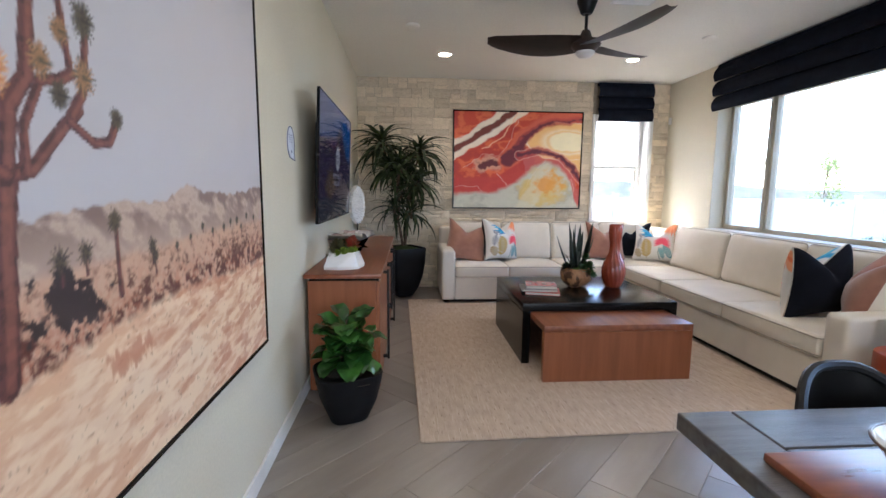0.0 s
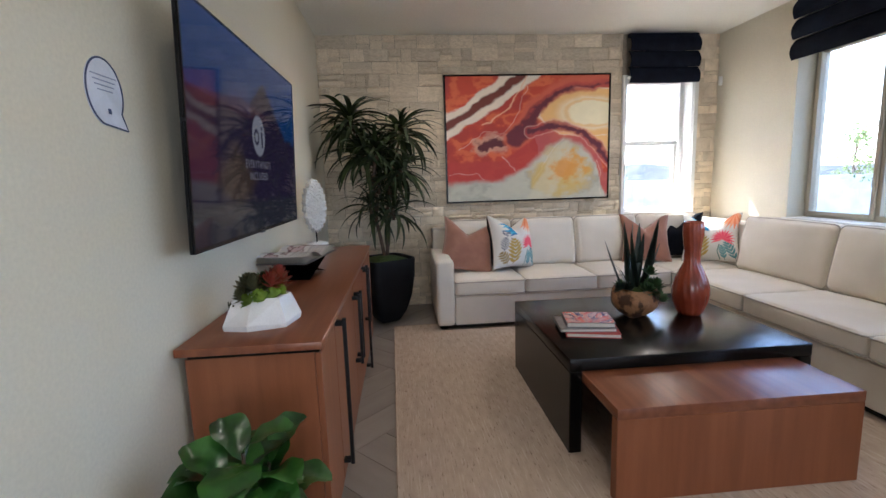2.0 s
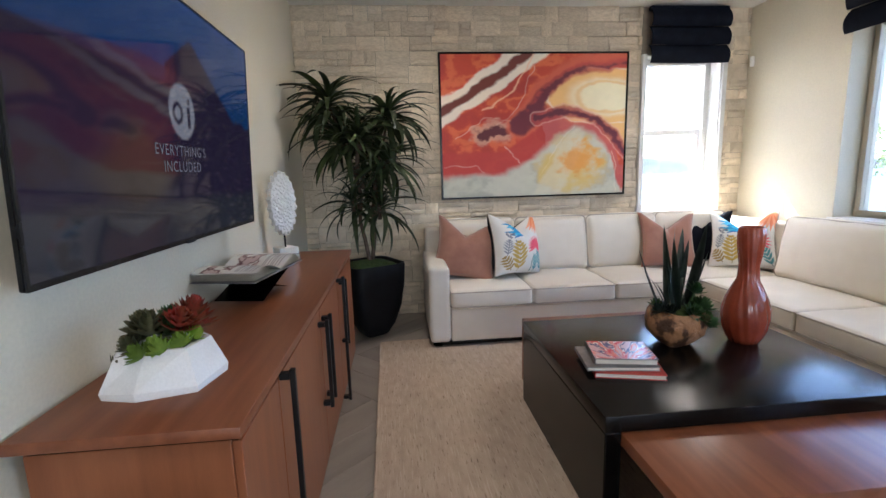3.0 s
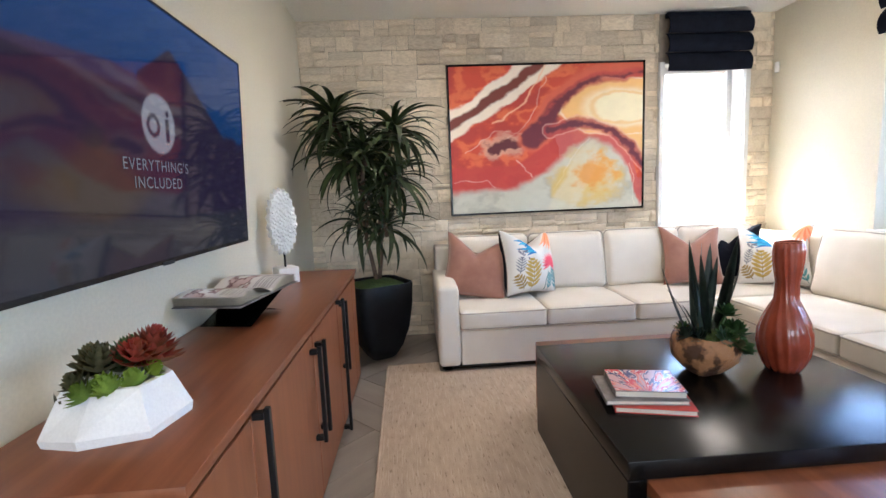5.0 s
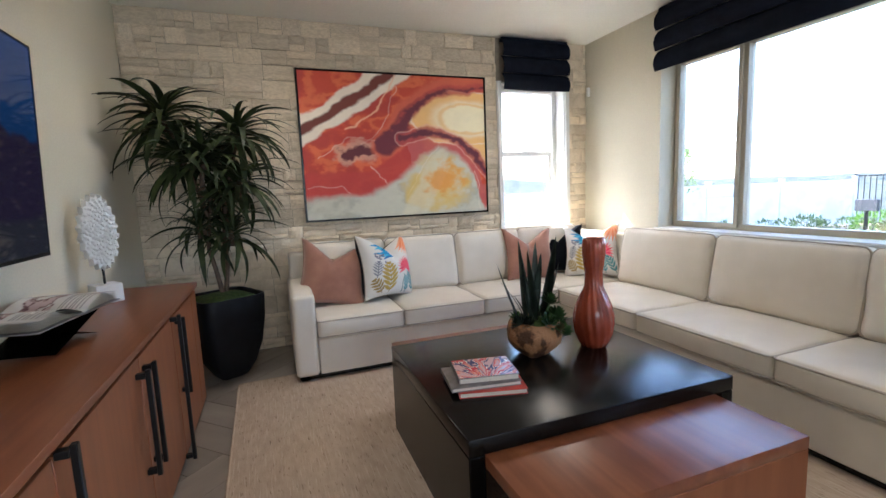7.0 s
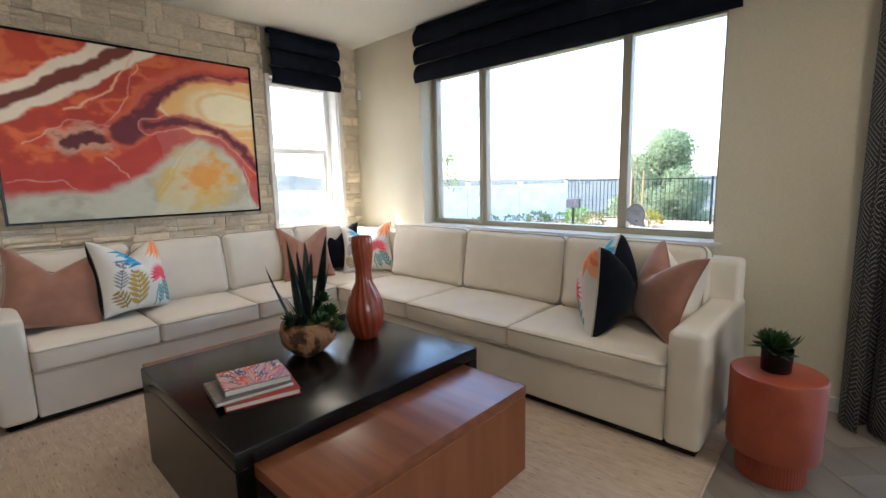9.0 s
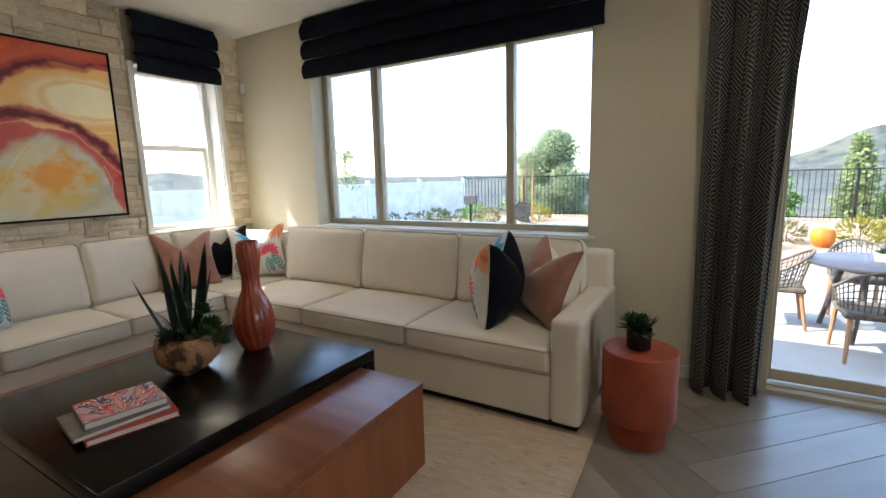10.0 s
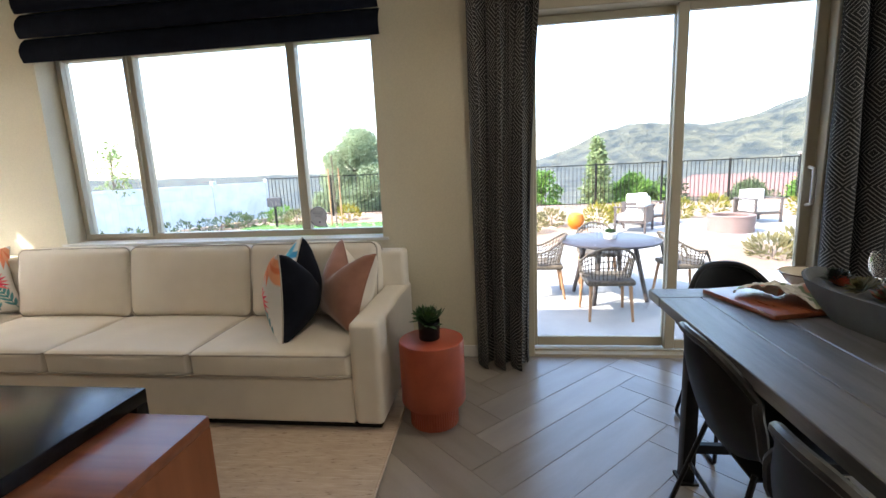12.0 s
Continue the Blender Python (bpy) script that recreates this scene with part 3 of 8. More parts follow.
sbox("base", SX0 + 0.16, SX1, FY + 0.012, SY1, ZB, ZS - 0.003, 0.012)
sbox("base", FX + 0.012, SX1, SY0 + 0.16, FY + 0.008, ZB, ZS - 0.003, 0.012)
sbox("back_frame", SX0 + 0.02, SX1, SY1 - 0.16, SY1, ZS, ZK, 0.03)
sbox("back_frame", SX1 - 0.16, SX1, SY0 + 0.01, SY1 - 0.165, ZS, ZK, 0.03)
sbox("arm", SX0, SX0 + 0.155, FY - 0.005, SY1 - 0.0, ZB, ZA + 0.02, 0.03, puff=(0.006, 0, 0.006))
sbox("arm", FX - 0.005, SX1 - 0.0, SY0, SY0 + 0.158, ZB, ZA, 0.03, puff=(0, 0.006, 0.006))
for k, (x0, x1) in enumerate(((SX0 + 0.16, 1.822), (1.828, 2.475), (2.481, FX - 0.003))):
    c = sbox("seat_cushion", x0, x1, FY - 0.01, SY1 - 0.20, ZS, ZC, 0.028, puff=(0.004, 0.012, 0.022), n=12, crease=0.006, seed=k)
    for z in (ZS + 0.012, ZC - 0.012):
        part("piping", tube(bmesh.new(), ring_points(x0, x1, FY - 0.012, SY1 - 0.20, z, 0.03, 4), 0.0055, 6, closed=True), PIPING, c)
for k, (y0, y1) in enumerate(((SY0 + 0.163, 3.308), (3.314, 4.188), (4.194, FY - 0.003), (FY + 0.003, SY1 - 0.2))):
    c = sbox("seat_cushion", FX - 0.01 + (0.012 if k == 3 else 0), SX1 - 0.20, y0, y1, ZS, ZC, 0.028, puff=(0.012, 0.004, 0.022), n=12, crease=0.006, seed=5 + k)
    for z in (ZS + 0.012, ZC - 0.012):
        part("piping", tube(bmesh.new(), ring_points(FX - 0.012 + (0.012 if k == 3 else 0), SX1 - 0.20, y0, y1, z, 0.03, 4), 0.0055, 6, closed=True), PIPING, c)


def back_cushion(w, m, seed):
    """A back cushion standing in the x-z plane, piped round both faces, leaning back."""
    bm = bmesh.new()
    cushion(bm, (w, 0.17, 0.47), 0.045, 12, (0.01, 0.045, 0.014), (0, 0, 0.235), seed, 0.012)
    c = part("back_cushion", bm, LINEN, sofa, at=m, angle=60)
    for y in (-0.062, 0.062):
        pts = [(x, y, z) for x, z, _ in ring_points(-w / 2, w / 2, 0.0, 0.47, 0, 0.045, 4)]
        part("piping", tube(bmesh.new(), pts, 0.0055, 6, closed=True), PIPING, c)


for k, (x0, x1) in enumerate(((1.20, 1.84), (1.845, 2.485), (2.49, 3.13), (3.135, 3.80))):
    back_cushion(x1 - x0, pose((x0 + x1) / 2, SY1 - 0.24, ZC - 0.005, -10, 0, 0), 11 + k)
for k, (y0, y1) in enumerate(((2.42, 3.275), (3.28, 4.15), (4.155, 5.03))):
    back_cushion(y1 - y0, pose(SX1 - 0.24, (y0 + y1) / 2, ZC - 0.005, -10, 0, -90), 21 + k)
for fx, fy in ((SX0 + 0.03, FY + 0.02), (SX0 + 0.03, SY1 - 0.06), (FX + 0.03, SY0 + 0.03), (SX1 - 0.06, SY0 + 0.03), (SX1 - 0.06, SY1 - 0.06), (FX + 0.05, FY + 0.05)):
    part("foot", boxes((fx - 0.0, fx + 0.06, fy, fy + 0.06, 0.011 if fx < 3.6 and fy < 5.2 else 0.0, ZB + 0.002), bevel=0.004), BLACKWOOD, sofa, "dark wooden foot")
bm = bmesh.new()
box(bm, FX + 0.02, SX1 - 0.05, SY0 + 0.02, FY, 0.02, ZB, bevel=0.003)
box(bm, SX0 + 0.02, SX1 - 0.05, FY + 0.02, SY1 - 0.05, 0.02, ZB - 0.001, bevel=0.003)
part("plinth", bm, BLACKWOOD, sofa, "dark recessed plinth")
bm = bmesh.new()
rows_ = []
for i in range(14):
    t = i / 13
    row = []
    for j in range(8):
        s = j / 7
        row.append(bm.verts.new((3.32 + 0.62 * s, SY0 - 0.012 - 0.02 * t - 0.006 * math.sin(9 * s + t), 0.60 - 0.46 * t)))
    rows_.append(row)
for a_, c_ in zip(rows_, rows_[1:]):
    for j in range(7):
        bm.faces.new((a_[j], a_[j + 1], c_[j + 1], c_[j]))
bmesh.ops.solidify(bm, geom=bm.faces, thickness=0.003)
part("arm_cover", bm, LINEN, sofa, "loose cream cloth flap on the arm")

# ---- pillows ----


def floral(u, v):
    """White cloth with painted leaves and flowers."""
    n1 = fbm(u * 5, v * 5, 3)
    img = np.ones(u.shape + (3,)) * np.array((0.72, 0.70, 0.66)) * (0.96 + 0.06 * n1[..., None])

    def frond(x, y, ang, length, n, w, colour, spread=55):
        nonlocal img
        a = radians(ang)
        for i in range(n):
            t = (i + 0.6) / n
            px, py = x + math.cos(a) * length * t, y + math.sin(a) * length * t
            for s in (-1, 1):
                b2 = a + s * radians(spread)
                ll = length * 0.42 * math.sin(math.pi * (0.22 + 0.72 * t))
                d, al = line_dist(u, v, [(px, py), (px + math.cos(b2) * ll, py + math.sin(b2) * ll)])
                img = blend(img, colour, soft(d, w * np.sin(np.pi * np.clip(al * 0.9 + 0.1, 0, 1)), 0.012) * 0.92)
        d, _ = line_dist(u, v, [(x, y), (x + math.cos(a) * length, y + math.sin(a) * length)])
        img = blend(img, [c * 0.7 for c in colour], soft(d, 0.005, 0.006))

    def fan(x, y, a0, a1, n, length, w, colours, bow=0.0):
        nonlocal img
        for k in range(n):
            a = radians(a0 + (a1 - a0) * k / (n - 1))
            ll = length * (0.8 + 0.2 * math.sin(k * 2.3))
            mx_, my_ = x + math.cos(a) * ll * 0.55, y + math.sin(a) * ll * 0.55 + bow
            d, al = line_dist(u, v, [(x, y), (mx_, my_), (x + math.cos(a) * ll, y + math.sin(a) * ll)])
            img = blend(img, colours[k % len(colours)], soft(d, w * np.sin(np.pi * np.clip(al * 0.85 + 0.12, 0, 1)), 0.008) * 0.95)

    blues = (srgb(38, 150, 200), srgb(70, 180, 215), srgb(30, 115, 175))
    fan(0.47, 0.70, 112, 205, 9, 0.38, 0.024, blues, 0.02)
    fan(0.40, 0.90, 150, 235, 7, 0.34, 0.022, blues, 0.02)
    frond(0.36, 0.03, 96, 0.50, 7, 0.027, srgb(178, 146, 40), 52)
    frond(0.22, 0.05, 125, 0.28, 5, 0.018, srgb(150, 120, 40), 50)
    frond(0.93, 0.04, 112, 0.38, 6, 0.019, srgb(45, 130, 140), 42)
    frond(0.74, 0.02, 100, 0.26, 5, 0.016, srgb(70, 150, 160), 42)
    frond(0.10, 0.30, 80, 0.26, 6, 0.010, srgb(110, 115, 130), 48)
    for k in range(26):
        rr = random.Random(k)
        d = np.hypot(u - (0.10 + 0.16 * rr.random()), v - (0.52 + 0.18 * rr.random()))
        img = blend(img, srgb(105, 105, 125), soft(d, 0.014, 0.008) * 0.8)
    for k in range(15):
        a = radians(-25 + 230 * k / 14)
        d, al = line_dist(u, v, [(0.72, 0.42), (0.72 + math.cos(a) * 0.23, 0.42 + math.sin(a) * 0.23)])
        col = srgb(225, 60, 95) if k % 2 else srgb(235, 110, 120)
        img = blend(img, col, soft(d, 0.022 * np.sin(np.pi * np.clip(al * 0.8 + 0.18, 0, 1)), 0.008))
    for k in range(9):
        a = radians(200 + 110 * k / 8)
        d, al = line_dist(u, v, [(0.93, 0.98), (0.93 + math.cos(a) * 0.36, 0.98 + math.sin(a) * 0.36)])
        img = blend(img, srgb(232, 130, 85) if k % 2 else srgb(240, 165, 120), soft(d, 0.032 * np.sin(np.pi * np.clip(al * 0.8 + 0.2, 0, 1)), 0.01) * 0.95)
    d, _ = line_dist(u, v, [(0.66, 0.30), (0.62, 0.16), (0.66, 0.02)])
    img = blend(img, srgb(60, 120, 110), soft(d, 0.008, 0.006))
    return img


def pillow(name, size, m, material, label, chop=0.135, paint=None, fat=0.075, back=None):
    """A square pillow, standing on its lower edge at the origin of m, face towards -y, with pointed corners and a dent in the upper edge."""
    n = 56
    th = thing(name, label, "throw pillow", group="throw pillows")
    th.matrix_basis = m
    for side in (-1, 1):
        def place(u, v, side=side):
            a, b2 = 2 * u - 1, 2 * v - 1
            sx = size / 2 * a * (1 - 0.13 * (1 - b2 * b2))
            dent = chop * np.clip(1 - np.abs(a + 0.05) / 0.85, 0, 1) ** 1.15 * np.clip((b2 + 0.15) / 1.15, 0, 1) ** 1.5
            sz = size / 2 * (b2 * (1 - 0.11 * (1 - a * a)) + 1) - dent
            t = fat * ((1 - a ** 2) * (1 - b2 ** 2)) ** 0.42 * (1 - 0.35 * np.exp(-(a / 0.2) ** 2) * np.clip(b2, 0, 1) * (chop > 0))
            t = t + 0.006 * (fbm(u * 6 + side, v * 6, 9) - 0.5) * (1 - a ** 4) * (1 - b2 ** 4)
            return sx, side * t, sz
        dark = side > 0 and paint is floral
        pic = picture("cover", n * (3 if paint and not dark else 1), n * (3 if paint and not dark else 1), place, (floral if paint and not dark else (lambda u, v: np.ones(u.shape + (3,)) * 0.5)),
                      (PRINT if paint and not dark else (NAVYCLOTH if dark else (back if back and side > 0 else material))), th)
        if side > 0:
            pic.data.flip_normals()
    edge = []
    for a0, b0, a1, b1 in ((-1, -1, 1, -1), (1, -1, 1, 1), (1, 1, -1, 1), (-1, 1, -1, -1)):
        for k in range(14):
            t = k / 14
            a, b2 = a0 + (a1 - a0) * t, b0 + (b1 - b0) * t
            edge.append((size / 2 * a * (1 - 0.13 * (1 - b2 * b2)), 0, size / 2 * (b2 * (1 - 0.11 * (1 - a * a)) + 1) - chop * max(0, 1 - abs(a + 0.05) / 0.85) ** 1.15 * max(0, (b2 + 0.15) / 1.15) ** 1.5))
    part("seam", tube(bmesh.new(), edge, 0.004, 6, closed=True), PIPING if paint else material, th)
    return th


ZP = ZC + 0.015
pillow("throw_pillow", 0.52, pose(1.325, 5.36, ZP, -24, 9, -8), CORAL, "coral velvet throw pillow with a dented top, on the sofa", fat=0.1)
pillow("throw_pillow", 0.51, pose(1.80, 5.40, ZP, -16, 6, 30), NAVYCLOTH, "white floral throw pillow with a navy back, on the sofa", chop=0.105, paint=floral, fat=0.16)
pillow("throw_pillow", 0.49, pose(3.14, 5.42, ZP, -22, 3, -6), CORAL, "coral velvet throw pillow in the sofa's corner")
pillow("throw_pillow", 0.50, pose(3.66, 5.24, ZP, -24, -2, -38), NAVYCLOTH, "white floral throw pillow in the sofa's corner", paint=floral, fat=0.105)
pillow("throw_pillow", 0.46, pose(3.52, 5.54, ZP + 0.01, -14, 0, -25), NAVYCLOTH, "dark navy velvet throw pillow behind the floral one")
pillow("throw_pillow", 0.51, pose(3.515, 2.865, ZP - 0.008, -4, 2, 190), NAVYCLOTH, "white floral throw pillow turned to show its navy back", paint=floral, fat=0.16)
pillow("throw_pillow", 0.49, pose(3.60, 2.63, ZP - 0.008, -18, 4, 222), CORAL, "coral velvet throw pillow with a cream back, against the sofa's arm", fat=0.14, back=LINEN)

# ---- nesting tables ----
bt = thing("coffee_table", "low square black-stained oak coffee table with slab sides", "coffee table", (1.51, 3.165, 0.011))
part("tabletop", boxes((0, 1.20, 0, 1.025, 0.405, 0.466), bevel=0.004, seg=2), BLACKWOOD, bt)
part("side_panel", boxes((0, 0.06, 0, 1.025, 0, 0.4045), bevel=0.004), BLACKWOOD, bt)
part("side_panel", boxes((1.14, 1.20, 0, 1.025, 0, 0.4045), bevel=0.004), BLACKWOOD, bt)
wt = thing("nesting_table", "walnut waterfall nesting table pushed through beneath the black one", "coffee table", (1.572, 2.822, 0.011))
part("tabletop", boxes((0, 1.05, 0, 1.62, 0.352, 0.398), bevel=0.003, seg=2), WALNUT, wt)
part("end_panel", boxes((0.0, 1.05, 0, 0.048, 0, 0.3515), bevel=0.003), WALNUT_UP, wt)
part("end_panel", boxes((0.0, 1.05, 1.572, 1.62, 0, 0.3515), bevel=0.003), WALNUT_UP, wt)
ZT = 0.011 + 0.466


def book(name, w, d, h, m, cover, label, paint=None):
    b = thing(name, label, "book", group="books on the coffee table")
    b.matrix_basis = m
    part("cover", boxes((0, w, 0, d, 0, 0.003), (0, w, 0, d, h - 0.003, h), (0, 0.004, 0, d, 0.003, h - 0.003), bevel=0.001), cover, b)
    part("page_block", boxes((0.005, w - 0.005, 0.004, d - 0.004, 0.003, h - 0.003)), PAGES, b)
    if paint:
        picture("cover_print", 120, 100, lambda u, v: (0.002 + u * (w - 0.004), 0.002 + v * (d - 0.004), np.full(u.shape, h + 0.0006)), paint, PRINTGLOSS, b)
    return b


PAGES = mat("book_pages", (0.70, 0.67, 0.60), (0.60, 0.57, 0.50), scale=60, rough=0.9, stretch=(1, 1, 12))
PRINTGLOSS = painted("glossy_print", rough=0.25, bump=0.0)
REDCOVER = mat("red_cover", (0.50, 0.045, 0.03), scale=20, rough=0.35)
GREYCOVER = mat("grey_cover", (0.22, 0.20, 0.20), (0.12, 0.11, 0.11), scale=30, rough=0.35)


def busy_cover(u, v):
    ang_, rad_ = np.arctan2(v + 0.2, u - 0.45), np.hypot(u - 0.45, v + 0.2)
    a = fbm(ang_ * 9, rad_ * 2.2, 21)
    img = np.ones(u.shape + (3,)) * np.array(srgb(196, 158, 164))
    img = blend(img, srgb(190, 60, 75), soft(np.abs(a - 0.45), 0.04, 0.03))
    img = blend(img, srgb(70, 70, 110), soft(np.abs(a - 0.58), 0.05, 0.03))
    img = blend(img, srgb(225, 120, 95), soft(np.abs(a - 0.36), 0.025, 0.03))
    return blend(img, srgb(240, 235, 230), soft(np.abs(a - 0.51), 0.012, 0.01))


book("book", 0.275, 0.21, 0.022, pose(1.60, 3.455, ZT, 0, 0, -15), REDCOVER, "red-covered large book at the bottom of the pile")
book("book", 0.29, 0.225, 0.018, pose(1.575, 3.47, ZT + 0.022, 0, 0, -9), GREYCOVER, "grey large-format book in the middle of the pile")
book("book", 0.25, 0.20, 0.026, pose(1.615, 3.49, ZT + 0.040, 0, 0, -12), GREYCOVER, "book with a pink and red patterned cover, on the pile", paint=busy_cover)

# vase
vs = thing("vase", "tall ribbed orange-red glazed double-gourd vase", "vase", (2.45, 3.72, ZT))
prof = [(0.058, 0.0), (0.075, 0.004), (0.092, 0.03), (0.112, 0.075), (0.122, 0.125), (0.120, 0.165), (0.104, 0.215), (0.078, 0.265), (0.055, 0.305), (0.044, 0.34), (0.043, 0.375), (0.050, 0.42), (0.056, 0.47), (0.057, 0.51), (0.053, 0.545), (0.048, 0.548), (0.048, 0.53), (0.035, 0.40), (0.01, 0.30)]
lathe(bm := bmesh.new(), [(r * (0.80 if z < 0.33 else 0.95), z) for r, z in prof], 88, wave=lambda a, z: 0.97 + 0.085 * abs(math.cos(8 * (a + 1.2 * z))))
part("body", bm, VASE, vs, angle=70)
part("rim", tube(bmesh.new(), [(0.0475 * math.cos(a), 0.0475 * math.sin(a), 0.546) for a in (2 * math.pi * k / 40 for k in range(40))], 0.0042, 8, closed=True), VASE, vs, "rounded lip of the vase")

# carved wooden bowl with succulents
wb = thing("wooden_bowl", "carved teak-root bowl planted with tall succulents", "planter", (2.125, 3.76, ZT))
# the dark patches paint in the shade of the bowl's carved hollows
TEAK = mat("teak_root", (0.34, 0.17, 0.075), (0.07, 0.03, 0.014), scale=12, rough=0.5, bump=0.8, bscale=40, dist=0.012, low=0.46, high=0.53, detail=3)
prof = [(0.055, 0.0), (0.095, 0.02), (0.125, 0.06), (0.135, 0.105), (0.128, 0.15), (0.118, 0.172), (0.105, 0.17), (0.10, 0.14), (0.001, 0.135)]
bm = lathe(bmesh.new(), prof, 40)
for v_ in bm.verts:
    v_.co += Vector(noise.noise_vector(v_.co * 13)) * 0.018
part("bowl", bm, TEAK, wb, angle=70)
bm = lathe(bmesh.new(), [(0.10, 0.135), (0.095, 0.16), (0.06, 0.175), (0.001, 0.18)], 24)
part("soil", bm, MOSS, wb)


def blade(bm, length, width, bend, fold=0.25, n=9, twist=0.0):
    """One tapering leaf growing along +x from the origin and bending down."""
    rows = []
    x = z = 0.0
    for i in range(n + 1):
        t = i / n
        ang = bend[0] + (bend[1] - bend[0]) * t
        w = width * (0.45 + 0.55 * min(1, t * 4)) * max(0.0, 1 - t ** 2.2) ** 0.8 + 0.0006
        rows.append((bm.verts.new((x, -w / 2, z + fold * w / 2)), bm.verts.new((x, 0, z)), bm.verts.new((x, w / 2, z + fold * w / 2))))
        x += math.cos(ang) * length / n
        z += math.sin(ang) * length / n
    for a, b2 in zip(rows, rows[1:]):
        bm.faces.new((a[0], a[1], b2[1], b2[0]))
        bm.faces.new((a[1], a[2], b2[2], b2[1]))
    return bm


def leaf_mesh(name, length, width, bend, material, fold=0.25, n=9, thick=0.0):
    bm = blade(bmesh.new(), length, width, bend, fold, n)
    if thick:
        bmesh.ops.solidify(bm, geom=bm.faces, thickness=thick)
    me = bpy.data.meshes.new(name)
    bm.to_mesh(me)
    bm.free()
    me.shade_smooth()
    me.materials.append(material)
    return me


def leaf_at(name, me, parent, m):
    ob = new(name, me)
    ob.parent = parent
    ob.matrix_basis = m
    return ob


SNAKE = mat("dark_succulent", (0.028, 0.05, 0.034), (0.012, 0.02, 0.016), scale=18, rough=0.4, spread=0.25)
SUCC = mat("green_succulent", (0.075, 0.16, 0.045), (0.03, 0.075, 0.025), scale=18, rough=0.45, spread=0.3)
SUCCRED = mat("red_succulent", (0.46, 0.075, 0.055), (0.26, 0.09, 0.035), scale=18, rough=0.45, spread=0.3)
MOSSY = mat("lime_moss", (0.30, 0.42, 0.05), (0.18, 0.28, 0.035), scale=30, rough=0.8, spread=0.2)
SUCCDARK = mat("brown_green_succulent", (0.17, 0.15, 0.07), (0.075, 0.08, 0.035), scale=30, rough=0.6, spread=0.3)
tall = leaf_mesh("leaf", 0.42, 0.052, (1.45, 1.55), SNAKE, 0.5, 9, 0.006)
for k, (dx, dy, lean, tw, s) in enumerate(((-0.04, 0.0, -9, 10, 1.0), (0.015, 0.01, 3, 80, 0.95), (0.05, 0.0, 9, 30, 1.02), (-0.06, 0.02, -17, 140, 0.78), (0.0, -0.03, -4, 200, 0.88), (0.025, 0.04, 6, 260, 0.82), (-0.02, 0.03, -3, 320, 0.98), (0.06, 0.02, 15, 300, 0.72), (-0.015, -0.02, -6, 110, 0.9))):
    leaf_at("leaf", tall, wb, pose(dx, dy, 0.15, 0, lean, 0) @ pose(0, 0, 0, 0, 0, tw) @ Matrix.Scale(s, 4))
thin = leaf_mesh("leaf", 0.22, 0.018, (1.2, 0.8), SNAKE, 0.3, 8, 0.004)
for a, s in ((170, 1.15), (195, 0.8), (20, 0.9), (350, 0.75)):
    leaf_at("leaf", thin, wb, pose(0.04 * math.cos(radians(a)), 0.05 * math.sin(radians(a)), 0.16, 0, 0, a) @ Matrix.Scale(s, 4))


def rosette(parent, at, r, material, rings=4, n=9, name="succulent"):
    """A rosette of fat leaves, one mesh."""
    bm = bmesh.new()
    for k in range(rings):
        t = k / max(1, rings - 1)
        for j in range(n - k):
            a = 2 * math.pi * (j + 0.5 * k) / (n - k)
            sub = bmesh.new()
            blade(sub, r * (1 - 0.45 * t), r * 0.42 * (1 - 0.3 * t), (0.25 + 0.95 * t, 0.75 + 0.75 * t), 0.35, 5)
            m = pose(0, 0, 0.12 * r * k, 0, 0, math.degrees(a))
            idx = {}
            for v_ in sub.verts:
                idx[v_] = bm.verts.new(m @ v_.co)
            for f_ in sub.faces:
                bm.faces.new([idx[v_] for v_ in f_.verts])
            sub.free()
    bmesh.ops.solidify(bm, geom=bm.faces, thickness=r * 0.05)
    return tagged(part(name, bm, material, parent, at=at, angle=80), "", "", "", "stuff")


for px, py, pz, r_, tx, ty, mm in ((0.085, -0.06, 0.175, 0.075, 25, 20, SUCC), (0.02, -0.095, 0.165, 0.065, 40, 0, SUCC), (0.115, 0.01, 0.165, 0.065, 0, 40, SUCC), (0.06, -0.10, 0.14, 0.05, 60, 20, SUCCDARK), (-0.095, -0.045, 0.165, 0.06, 20, -35, SNAKE), (0.105, -0.09, 0.115, 0.055, 50, 45, SUCC), (-0.06, -0.07, 0.17, 0.05, 30, -20, SNAKE),
                                   (0.06, 0.06, 0.18, 0.05, -20, 20, SUCC), (-0.07, 0.04, 0.17, 0.05, -20, -20, SUCC), (0.07, -0.03, 0.245, 0.065, 15, 10, SUCC), (0.115, -0.045, 0.12, 0.04, 30, 50, SUCCDARK), (0.10, -0.075, 0.15, 0.035, 40, 40, SUCC)):
    rosette(wb, pose(px, py, pz, tx, ty, px * 900), r_, mm)
part("stem", tube(bmesh.new(), [(0.04, -0.02, 0.16), (0.07, -0.03, 0.245)], 0.006, 6), SUCC, wb)

# ---- sideboard ----
CY0, CY1, CXF, CZ = 2.735, 5.09, 0.49, 0.784
sb = thing("sideboard", "long walnut sideboard with four doors and black bar handles", "sideboard", (0, CY0, 0))
L_ = CY1 - CY0
part("top", boxes((0.012, CXF, 0, L_, CZ - 0.028, CZ), bevel=0.003, seg=2), WALNUT, sb)
part("reveal", boxes((0.04, CXF - 0.018, 0.03, L_ - 0.03, CZ - 0.046, CZ - 0.0285)), BLACKWOOD, sb, "black shadow gap under the top")
part("body", boxes((0.03, CXF - 0.034, 0.03, L_ - 0.03, 0.02, CZ - 0.0465), bevel=0.002), WALNUT_UP, sb)
